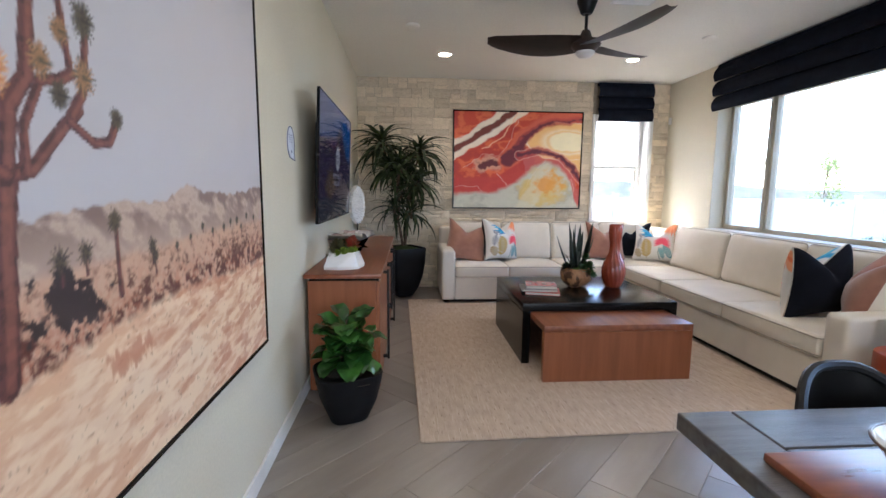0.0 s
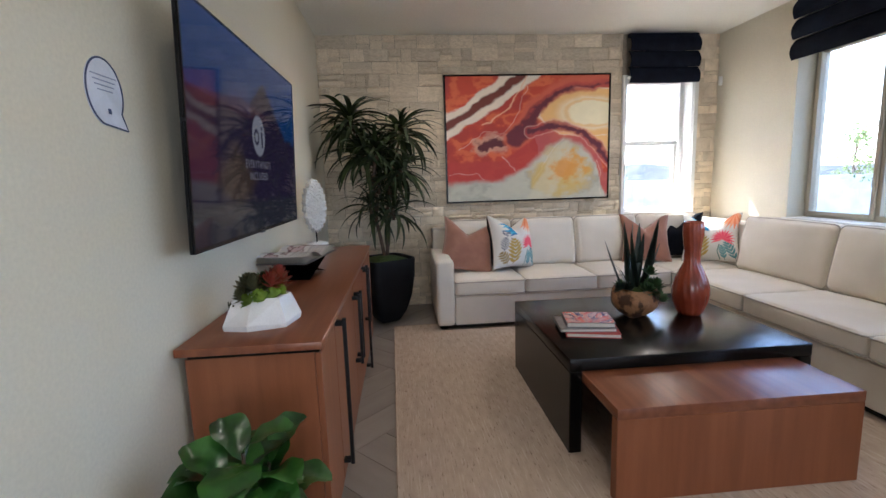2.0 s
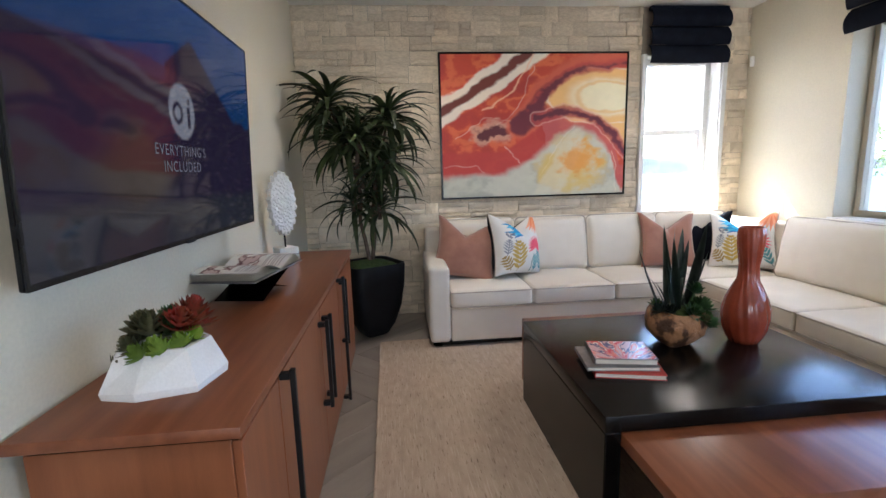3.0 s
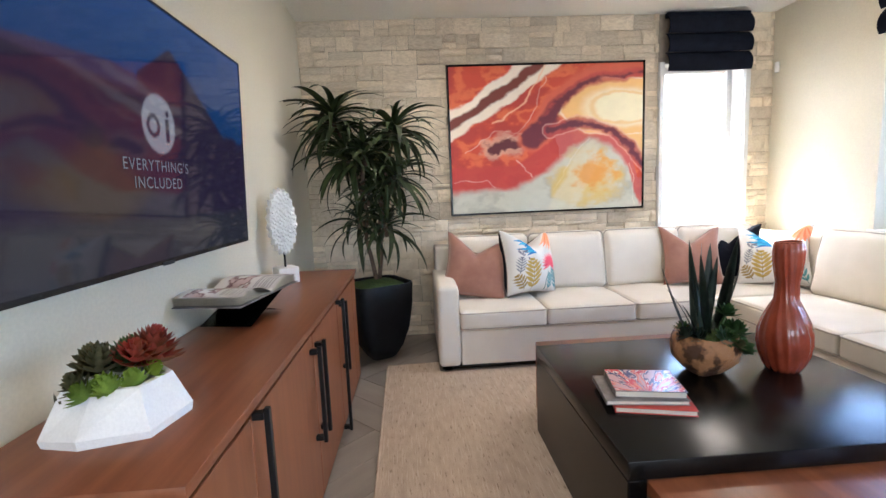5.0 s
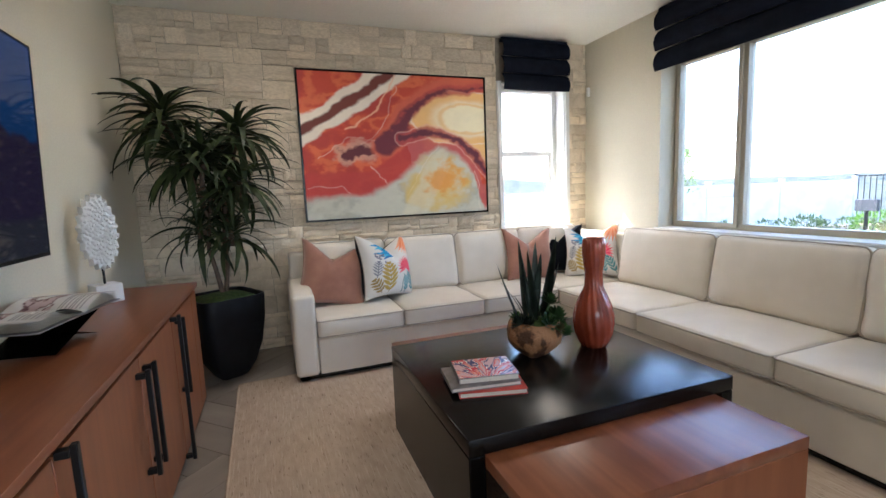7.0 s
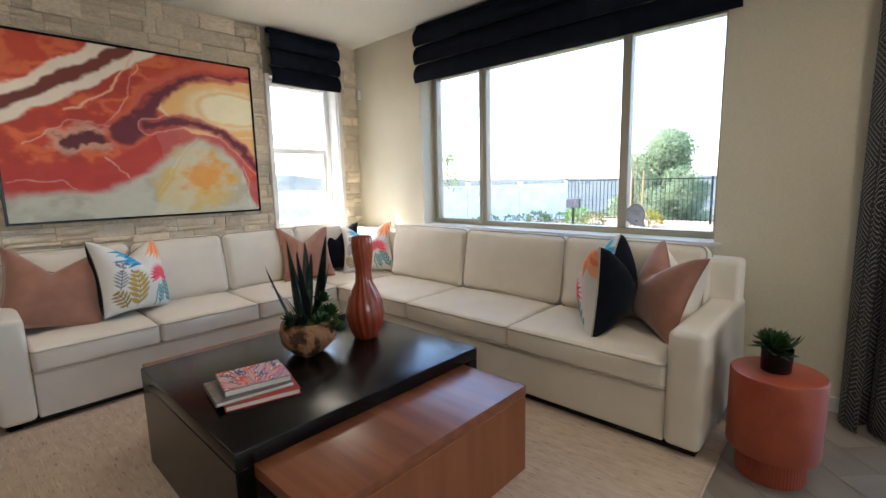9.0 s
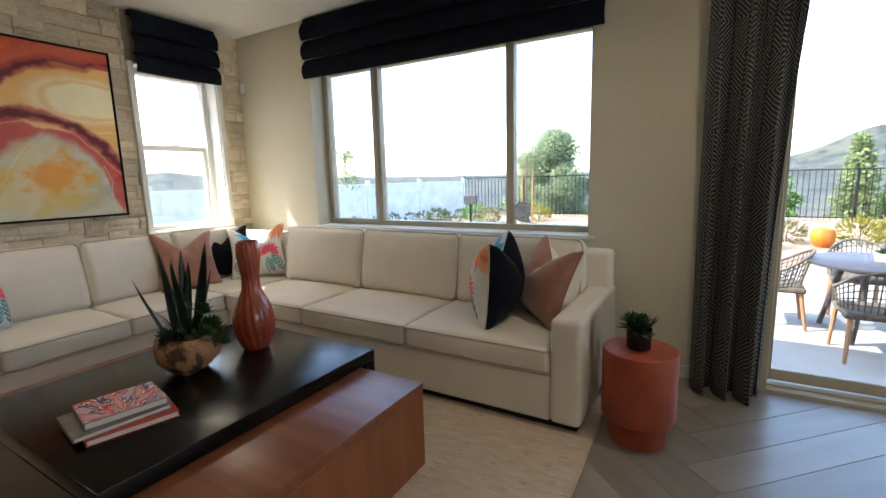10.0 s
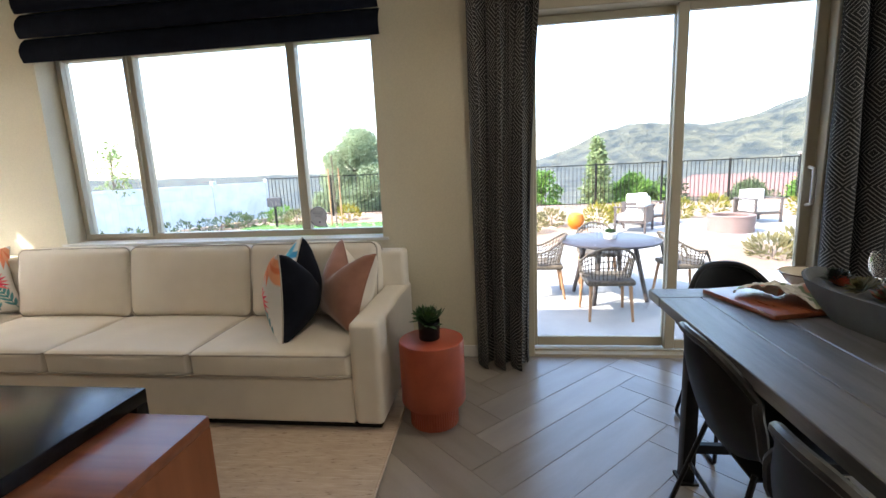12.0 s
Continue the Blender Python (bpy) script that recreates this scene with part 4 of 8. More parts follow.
for fy in (0.06, L_ - 0.10):
    for fx in (0.05, CXF - 0.08):
        part("foot", boxes((fx, fx + 0.04, fy, fy + 0.04, 0, 0.0195)), BLACKMETAL, sb)
edges_ = [0.032, 0.345, 1.03, 1.60, 2.16, L_ - 0.032]
for k in range(5):
    y0, y1 = edges_[k] + 0.002, edges_[k + 1] - 0.002
    dr = part("door", boxes((CXF - 0.0335, CXF - 0.012, y0, y1, 0.035, CZ - 0.05), bevel=0.002), WALNUT_UP, sb)


def bar_handle(y, z0, z1):
    h_ = part("handle", boxes((CXF + 0.018, CXF + 0.034, y - 0.009, y + 0.009, z0, z1), bevel=0.002), BLACKMETAL, sb, "black bar handle")
    for z in (z0 + 0.01, z1 - 0.03):
        part("mount", boxes((CXF - 0.0115, CXF + 0.0185, y - 0.012, y + 0.012, z, z + 0.02), bevel=0.002), BLACKMETAL, h_)


for hy, z0, z1 in ((0.36, 0.10, CZ - 0.03), (0.98, 0.30, 0.70), (1.07, 0.30, 0.70), (1.58, 0.02, CZ - 0.03), (1.67, 0.33, 0.72)):
    bar_handle(hy, z0, z1)

# faceted planter
PLS = 1.06
pl = thing("faceted_planter", "white faceted plaster planter filled with red and green succulents", "planter", (0.232, 3.005, CZ))
bm = bmesh.new()
lo = [(-0.115, -0.07), (-0.03, -0.085), (0.09, -0.06), (0.115, 0.03), (0.04, 0.09), (-0.09, 0.075)]
hi = [(-0.085, -0.045), (-0.02, -0.05), (0.065, -0.045), (0.085, 0.02), (0.03, 0.06), (-0.07, 0.05)]
lov = [bm.verts.new((x * 1.0, y * 1.35, 0)) for x, y in lo]
mid = [bm.verts.new((x * 1.03, y * 1.38, 0.014 + 0.004 * (i % 2))) for i, (x, y) in enumerate(lo)]
hiv = [bm.verts.new((x * 1.05, y * 1.35, 0.088)) for x, y in hi]
inn = [bm.verts.new((x * 0.9, y * 1.15, 0.088)) for x, y in hi]
inl = [bm.verts.new((x * 0.85, y * 1.1, 0.07)) for x, y in hi]
for a_, c_ in ((lov, mid), (mid, hiv), (hiv, inn), (inn, inl)):
    for k in range(6):
        q = (a_[k], a_[(k + 1) % 6], c_[(k + 1) % 6], c_[k])
        bm.faces.new(q[:3])
        bm.faces.new((q[0], q[2], q[3]))
bm.faces.new(lov[::-1])
bm.faces.new(inl)
pl.scale = (PLS, PLS, PLS * 1.15)
part("pot", bm, PLASTER, pl, smooth=False)
for k, (px, py, pz, r_, tx, ty, mm) in enumerate(((0.03, 0.045, 0.10, 0.085, -10, 15, SUCCRED), (0.025, 0.0, 0.11, 0.06, 15, 10, SUCCRED), (-0.05, 0.0, 0.105, 0.065, 0, -20, SUCCDARK), (-0.03, -0.03, 0.11, 0.06, 10, 0, SUCCDARK), (0.05, -0.045, 0.085, 0.04, 30, 25, MOSSY), (0.02, -0.075, 0.085, 0.04, 35, 5, MOSSY), (-0.02, -0.085, 0.08, 0.04, 40, -10, MOSSY), (-0.055, -0.05, 0.085, 0.045, 25, -25, SUCCDARK),
                                                 (0.0, -0.06, 0.09, 0.035, 40, 0, MOSSY), (0.055, 0.0, 0.09, 0.035, 10, 40, MOSSY), (-0.07, 0.05, 0.09, 0.05, -20, -20, SUCCDARK), (0.0, 0.0, 0.10, 0.05, 0, 0, SUCC), (-0.10, -0.06, 0.055, 0.035, 20, -60, SUCCDARK), (-0.03, 0.07, 0.10, 0.06, -20, -5, SUCC))):
    rosette(pl, pose(px, py, pz, tx, ty, 47 * k), r_ * (0.95 if mm is MOSSY else 0.92), mm, rings=5, n=15 if mm is SUCCRED else 11)

# book on a stand
stn = thing("book_stand", "black folding book stand on the sideboard", "book stand", (0.17, 3.88, CZ), rz=-10)
bm = bmesh.new()
for s in (-1, 1):
    q = [bm.verts.new(p) for p in ((-0.11, -s * 0.13, 0.008), (0.11, -s * 0.13, 0.008), (0.11, s * 0.19, 0.112), (-0.11, s * 0.19, 0.112))]
    bm.faces.new(q)
bmesh.ops.solidify(bm, geom=bm.faces, thickness=0.016)
part("leaf_panel", bm, BLACKWOOD, stn)
ob_ = thing("open_book", "large open picture book lying on the black stand", "book", (0.17, 3.88, CZ + 0.112), rz=-10)


def spread_page(u, v):
    img = np.ones(u.shape + (3,)) * np.array((0.66, 0.62, 0.60))
    a = fbm(u * 6, v * 9, 33)
    box_ = ((u > 0.08) & (u < 0.92) & (v > 0.12) & (v < 0.55)).astype(float)
    img = blend(img, srgb(190, 165, 165), box_ * soft(a, 0.55, 0.2))
    img = blend(img, srgb(110, 80, 85), box_ * soft(np.abs(a - 0.5), 0.05, 0.05))
    for k in range(7):
        img = blend(img, srgb(150, 145, 145), ((np.abs(v - 0.64 - 0.045 * k) < 0.008) & (u > 0.1) & (u < 0.85)).astype(float))
    return img


ob_.scale = (1.15, 1.2, 0.95)
part("cover", boxes((-0.125, 0.125, -0.205, 0.205, 0.0, 0.004), bevel=0.001), GREYCOVER, ob_)
for s, name_ in ((-1, "page"), (1, "page")):
    pg = picture(name_, 60, 60, lambda u, v, s=s: (-0.12 + 0.24 * v, s * 0.2 * u, 0.008 + 0.05 * u - 0.045 * u ** 3 * 0.4 + 0.02 * np.sin(np.pi * np.clip(u * 1.1, 0, 1))), spread_page, PRINTGLOSS, ob_)
bm = bmesh.new()
for s in (-1, 1):
    for k in range(5):
        rows_ = []
        for i in range(9):
            u = i / 8
            z = (0.008 + 0.05 * u - 0.018 * u ** 3 + 0.02 * math.sin(math.pi * min(1, u * 1.1))) * (k + 1) / 6.5 + 0.001
            rows_.append((bm.verts.new((-0.12, s * 0.2 * u, z + 0.003)), bm.verts.new((0.12, s * 0.2 * u, z + 0.003))))
        for a_, c_ in zip(rows_, rows_[1:]):
            bm.faces.new((a_[0], a_[1], c_[1], c_[0]))
tagged(part("page_block", bm, PAGES, ob_), "", "", "", "stuff")

# white sculpture
sc = thing("white_sculpture", "white carved leaf-like sculpture on a square block, on the sideboard", "sculpture", (0.125, 4.70, CZ), rz=35)
part("base", boxes((-0.06, 0.06, -0.06, 0.06, 0, 0.095), bevel=0.004, seg=2), PLASTER, sc)
part("rod", tube(bmesh.new(), [(0, 0, 0.095), (0, 0, 0.20)], 0.006, 8), BLACKMETAL, sc)
bm = bmesh.new()
random.seed(4)
NL, rim_f, rim_b = 22, [], []
for k in range(NL * 2):
    a = 2 * math.pi * k / (NL * 2)
    q = 1.0 if k % 2 else 0.86
    px, pz = 0.088 * q * math.cos(a), 0.365 + 0.205 * q * math.sin(a)
    rim_f.append(bm.verts.new((px * 0.93, -0.032, 0.365 + (pz - 0.365) * 0.95)))
    rim_b.append(bm.verts.new((px, 0.026, pz)))
bm.faces.new(rim_f)
bm.faces.new(rim_b[::-1])
for k in range(NL * 2):
    j = (k + 1) % (NL * 2)
    bm.faces.new((rim_f[k], rim_b[k], rim_b[j], rim_f[j]))
for side_, n_ in ((-1, 130), (1, 60)):
    for k in range(n_):
        rr_, a = math.sqrt((k + 0.5) / n_) * 0.9, 2.39996 * k
        px, pz = 0.082 * rr_ * math.cos(a), 0.365 + 0.19 * rr_ * math.sin(a)
        y_, w_, o_ = (-0.031, 0.014, -1) if side_ < 0 else (0.025, 0.016, 1)
        ring_ = [bm.verts.new((px + w_ * math.cos(t_), y_, pz + w_ * math.sin(t_))) for t_ in (0.4 + a, 2.0 + a, 3.5 + a, 5.1 + a)]
        tip_ = bm.verts.new((px + random.uniform(-0.006, 0.006), y_ + o_ * random.uniform(0.012, 0.024) * (1.15 - 0.6 * rr_), pz - 0.007 + random.uniform(-0.005, 0.005)))
        for i in range(4):
            bm.faces.new((ring_[i], ring_[(i + 1) % 4], tip_))
part("carving", bm, PLASTER, sc, smooth=False)

# ---- television ----
TY0, TY1, TZ0, TZ1, TX = 2.755, 4.19, 1.092, 1.912, 0.108
tv = thing("television", "large black flat-screen television on the wall, showing a dim night scene", "television", (0, 0, 0))
tv.matrix_basis = pose(0, 0, TZ0) @ pose(TX, 0, 0, 0, 2.2, 0) @ pose(-TX, 0, -TZ0)
part("body", boxes((TX - 0.018, TX - 0.004, TY0, TY1, TZ0, TZ1), bevel=0.003), PLASTIC, tv)
part("back_housing", boxes((TX - 0.05, TX - 0.0185, TY0 + 0.12, TY1 - 0.12, TZ0 + 0.08, TZ1 - 0.18), bevel=0.012), PLASTIC, tv)
part("wall_bracket", boxes((0.012, TX - 0.0505, 3.2, 3.75, 1.3, 1.6), bevel=0.004), BLACKMETAL, tv)
part("bezel", boxes((TX - 0.0038, TX + 0.001, TY0, TY0 + 0.008, TZ0, TZ1), (TX - 0.0038, TX + 0.001, TY1 - 0.008, TY1, TZ0, TZ1), (TX - 0.0038, TX + 0.001, TY0 + 0.008, TY1 - 0.008, TZ0, TZ0 + 0.014), (TX - 0.0038, TX + 0.001, TY0 + 0.008, TY1 - 0.008, TZ1 - 0.008, TZ1)), PLASTIC, tv)
part("logo_plate", boxes((TX + 0.001, TX + 0.003, 3.44, 3.51, TZ0 - 0.004, TZ0 + 0.008)), BLACKMETAL, tv)


def tv_image(u, v):
    """Night sky over a dark gabled house, with a pale round badge."""
    n1 = fbm(u * 6, v * 4, 41)
    sky_ = np.stack([0.004 + 0.004 * n1, 0.010 + 0.022 * v, 0.022 + 0.075 * v], -1)
    img = sky_ * 0.8
    roof = 0.86 - 1.1 * np.abs(u - 0.575) * (u > 0.44) - 0.16 * (u <= 0.44)
    roof = np.where(u <= 0.44, 0.66 - 0.02 * np.sin(u * 3), roof)
    roof = np.where(u > 0.86, 0.5 + 0.12 * n1, roof)
    img = blend(img, (0.010, 0.007, 0.016), soft(v, roof, 0.02))
    img = blend(img, (0.030, 0.012, 0.020), soft(np.abs(v - 0.66) / 0.05 + np.abs(u - 0.36) / 0.30, 1.0, 0.4) * 0.7)
    img = blend(img, (0.035, 0.022, 0.010), soft(np.abs(v - 0.28) / 0.18 + np.abs(u - 0.3) / 0.16, 1.0, 0.8) * 0.6)
    img = blend(img, (0.012, 0.012, 0.016), soft(v, 0.16 + 0.03 * n1, 0.05))
    d = np.hypot((u - 0.51) * 1.75, v - 0.54)
    img = blend(img, (0.11, 0.11, 0.12), soft(d, 0.115, 0.01))
    img = blend(img, (0.012, 0.010, 0.02), soft(np.abs(np.hypot((u - 0.487) * 1.75, v - 0.53) - 0.036), 0.009, 0.006))
    img = blend(img, (0.012, 0.010, 0.02), ((np.abs(u - 0.542) < 0.006) & (np.abs(v - 0.52) < 0.045)).astype(float))
    img = blend(img, (0.012, 0.010, 0.02), soft(np.hypot((u - 0.545) * 1.75, v - 0.588), 0.013, 0.006))
    return img


for word, cy, cz, hgt in (("EVERYTHING'S", 3.467, 1.388, 0.036), ("INCLUDED", 3.467, 1.335, 0.036)):
    fc = bpy.data.curves.new("caption", "FONT")
    fc.body, fc.size, fc.align_x, fc.space_character = word, hgt * 1.38, "CENTER", 1.15
    tmp = bpy.data.objects.new("caption", fc)
    me_ = bpy.data.meshes.new_from_object(tmp)
    bpy.data.objects.remove(tmp)
    me_.materials.append(glow_mat("caption_glow", (0.8, 0.8, 0.85), 0.009, 0.002))
    cap_ = new("caption", me_)
    cap_.parent = tv
    cap_.matrix_basis = pose(TX + 0.0005, cy, cz, 90, 0, 90)
picture("screen", 200, 120, lambda u, v: (np.full(u.shape, TX - 0.0005), TY0 + 0.008 + u * (TY1 - TY0 - 0.016), TZ0 + 0.014 + v * (TZ1 - TZ0 - 0.022)), tv_image, SCREEN, tv)

# ---- framed stone abstract ----
AX0, AX1, AZ0, AZ1 = 1.235, 2.965, 1.07, 2.345
art = thing("abstract_painting", "large framed abstract print of red, cream and yellow banded agate", "painting", (0, 0, 0))
part("frame", boxes((AX0, AX1, D - 0.075, D - 0.030, AZ0, AZ0 + 0.016), (AX0, AX1, D - 0.075, D - 0.030, AZ1 - 0.016, AZ1), (AX0, AX0 + 0.016, D - 0.075, D - 0.030, AZ0 + 0.016, AZ1 - 0.016), (AX1 - 0.016, AX1, D - 0.075, D - 0.030, AZ0 + 0.016, AZ1 - 0.016), bevel=0.002), BLACKWOOD, art, "thin black frame")


def agate(u, v):
    """Banded stone: cream streaks, red and orange fields, a maroon arc, pale green ground with a yellow heart."""
    du, dv = fbm(u * 4, v * 4, 51) - 0.5, fbm(u * 4 + 9, v * 4, 52) - 0.5
    fu, fv = fbm(u * 18, v * 18, 53) - 0.5, fbm(u * 18, v * 18 + 5, 54) - 0.5
    x, y = u * 1.36 + 0.07 * du + 0.036 * fu, v + 0.07 * dv + 0.036 * fv
    n1, n2 = fbm(u * 9, v * 9, 55), fbm(u * 30, v * 30, 56)
    img = np.ones(u.shape + (3,)) * np.array(srgb(196, 66, 36))
    img = blend(img, srgb(222, 112, 62), soft(np.abs(n1 - 0.55), 0.07, 0.12) * 0.7)
    img = blend(img, srgb(165, 42, 34), soft(n1, 0.42, 0.2) * 0.7)
    d, _ = line_dist(x, y, [(-0.1, 0.55), (0.25, 0.76), (0.6, 0.98), (0.8, 1.1)])
    img = blend(img, srgb(236, 222, 200), soft(d, 0.085, 0.02))
    img = blend(img, srgb(112, 44, 26), soft(d, 0.030 + 0.012 * du, 0.02))
    d2, _ = line_dist(x, y, [(0.30, 0.62), (0.55, 0.78), (0.70, 1.05)])
    img = blend(img, srgb(238, 190, 150), soft(d2, 0.006, 0.012) * 0.8)
    # maroon field and arc
    d3, _ = line_dist(x, y, [(0.28, 0.46), (0.38, 0.475), (0.46, 0.47)])
    img = blend(img, srgb(205, 165, 140), soft(d3 + 0.08 * (n2 - 0.5), 0.075, 0.05) * 0.7)
    img = blend(img, srgb(92, 26, 36), soft(d3 + 0.09 * (n2 - 0.5), 0.036, 0.03))
    d4, a4 = line_dist(x, y, [(0.57, 0.51), (0.66, 0.58), (0.74, 0.70), (0.86, 0.81), (1.00, 0.88), (1.4, 0.955)])
    img = blend(img, srgb(205, 92, 62), soft(d4, 0.10, 0.05))
    img = blend(img, srgb(112, 30, 40), soft(d4, 0.062 * (1 - a4) + 0.012, 0.035))
    d5, a5 = line_dist(x, y, [(0.70, 0.55), (0.85, 0.60), (1.00, 0.60), (1.16, 0.53), (1.29, 0.41), (1.40, 0.27)])
    # cream lobe at the upper right
    lobe = soft(np.hypot((x - 1.20) / 0.42, (y - 0.70) / 0.20), 1.0, 0.16)
    lobe = np.maximum(lobe, soft(np.hypot((x - 1.42) / 0.26, (y - 0.60) / 0.28), 1.0, 0.16))
    img = blend(img, srgb(232, 186, 116), lobe)
    img = blend(img, srgb(238, 226, 190), soft(np.hypot((x - 1.26) / 0.30, (y - 0.70) / 0.13), 1.0, 0.5))
    img = blend(img, srgb(226, 176, 92), soft(np.abs(np.hypot((x - 1.24) / 0.30, (y - 0.70) / 0.14) - 0.75), 0.07, 0.12) * 0.6)
    img = blend(img, srgb(240, 224, 196), soft(np.abs(np.hypot((x - 1.20) / 0.42, (y - 0.70) / 0.20) - 0.98), 0.02, 0.04) * 0.7)
    # pale ground below
    edge = 0.07 + np.interp(x, (0, 0.45, 0.60, 0.72, 0.98, 1.14, 1.27, 1.34), (0.13, 0.16, 0.24, 0.33, 0.50, 0.42, 0.27, 0.02))
    below = soft(y, edge - 0.07, 0.07)
    rose = soft(y, edge + 0.10, 0.03)
    img = blend(img, srgb(184, 52, 44), rose * (x < 0.75) * 0.9)
    img = blend(img, srgb(190, 90, 84), rose * (x >= 0.75) * (1 - lobe) * 0.8)
    img = blend(img, srgb(196, 194, 176), below)
    img = blend(img, srgb(168, 166, 150), below * soft(n1, 0.44, 0.2) * 0.8)
    img = blend(img, srgb(216, 184, 96), soft(np.hypot((x - 0.95) / 0.24, (y - 0.22) / 0.19) + 1.3 * (n1 - 0.5) + 0.5 * (n2 - 0.5), 0.95, 0.7) * below * 0.85)
    wedge = soft(np.abs((x - 0.93) - 0.55 * (y - 0.30)) / 0.10 + np.clip((y - 0.34) / 0.2, 0, 2), 1.0, 0.5)
    img = blend(img, srgb(214, 206, 178), wedge * below * 0.6)
    img = blend(img, srgb(224, 150, 52), soft(np.hypot((x - 1.02) / 0.14, (y - 0.26) / 0.12) + 1.5 * (n1 - 0.5) + 0.8 * (n2 - 0.5), 0.9, 0.7) * below * 0.85)
    img = blend(img, srgb(186, 66, 56), soft(d4, 0.040, 0.03) * 0.8)
    img = blend(img, srgb(106, 30, 46), soft(d4 + 0.05 * (n2 - 0.5), 0.060 * (1 - a4) ** 1.6 + 0.006, 0.03))
    img = blend(img, srgb(172, 62, 62), soft(d5, 0.040, 0.03) * 0.85)
    img = blend(img, srgb(98, 28, 46), soft(d5 + 0.04 * (n2 - 0.5), 0.020, 0.022))
    img = blend(img, srgb(232, 178, 158), soft(np.abs(d5 - 0.045), 0.004, 0.012) * 0.55)
    for pts in ([(0.72, 0.16), (0.80, 0.30), (0.98, 0.50)], [(0.45, 0.36), (0.56, 0.24)], [(0.02, 0.20), (0.25, 0.23), (0.3, 0.17)], [(0.40, 0.52), (0.55, 0.62), (0.62, 0.76), (0.68, 0.92)], [(0.10, 0.42), (0.3, 0.57), (0.5, 0.55)], [(1.3, 0.02), (1.31, 0.2), (1.28, 0.3)]):
        d, _ = line_dist(x, y, pts)
        img = blend(img, srgb(244, 230, 208), soft(d, 0.002, 0.010) * 0.6 * np.clip(1.6 * n1, 0, 1))
    return img * (0.94 + 0.12 * n2[..., None])


picture("canvas", 330, 244, lambda u, v: (AX0 + 0.016 + u * (AX1 - AX0 - 0.032), np.full(u.shape, D - 0.066), AZ0 + 0.016 + v * (AZ1 - AZ0 - 0.032)), agate, CANVAS, art)
part("backing", boxes((AX0 + 0.016, AX1 - 0.016, D - 0.062, D - 0.034, AZ0 + 0.016, AZ1 - 0.016)), BLACKWOOD, art)

# ---- desert photograph ----
LY0, LY1, LZ0, LZ1 = -0.05, 1.955, 0.625, 2.25
land = thing("desert_photograph", "very large framed photograph of a Joshua tree in a sandy desert", "framed picture", (0, 0, 0))
part("frame", boxes((0.0, 0.034, LY0, LY1, LZ0, LZ0 + 0.014), (0.0, 0.034, LY0, LY1, LZ1 - 0.014, LZ1), (0, 0.034, LY0, LY0 + 0.014, LZ0 + 0.014, LZ1 - 0.014), (0, 0.034, LY1 - 0.014, LY1, LZ0 + 0.014, LZ1 - 0.014), bevel=0.002), BLACKWOOD, land, "thin black frame")
part("backing", boxes((0.004, 0.026, LY0 + 0.014, LY1 - 0.014, LZ0 + 0.014, LZ1 - 0.014)), BLACKWOOD, land)


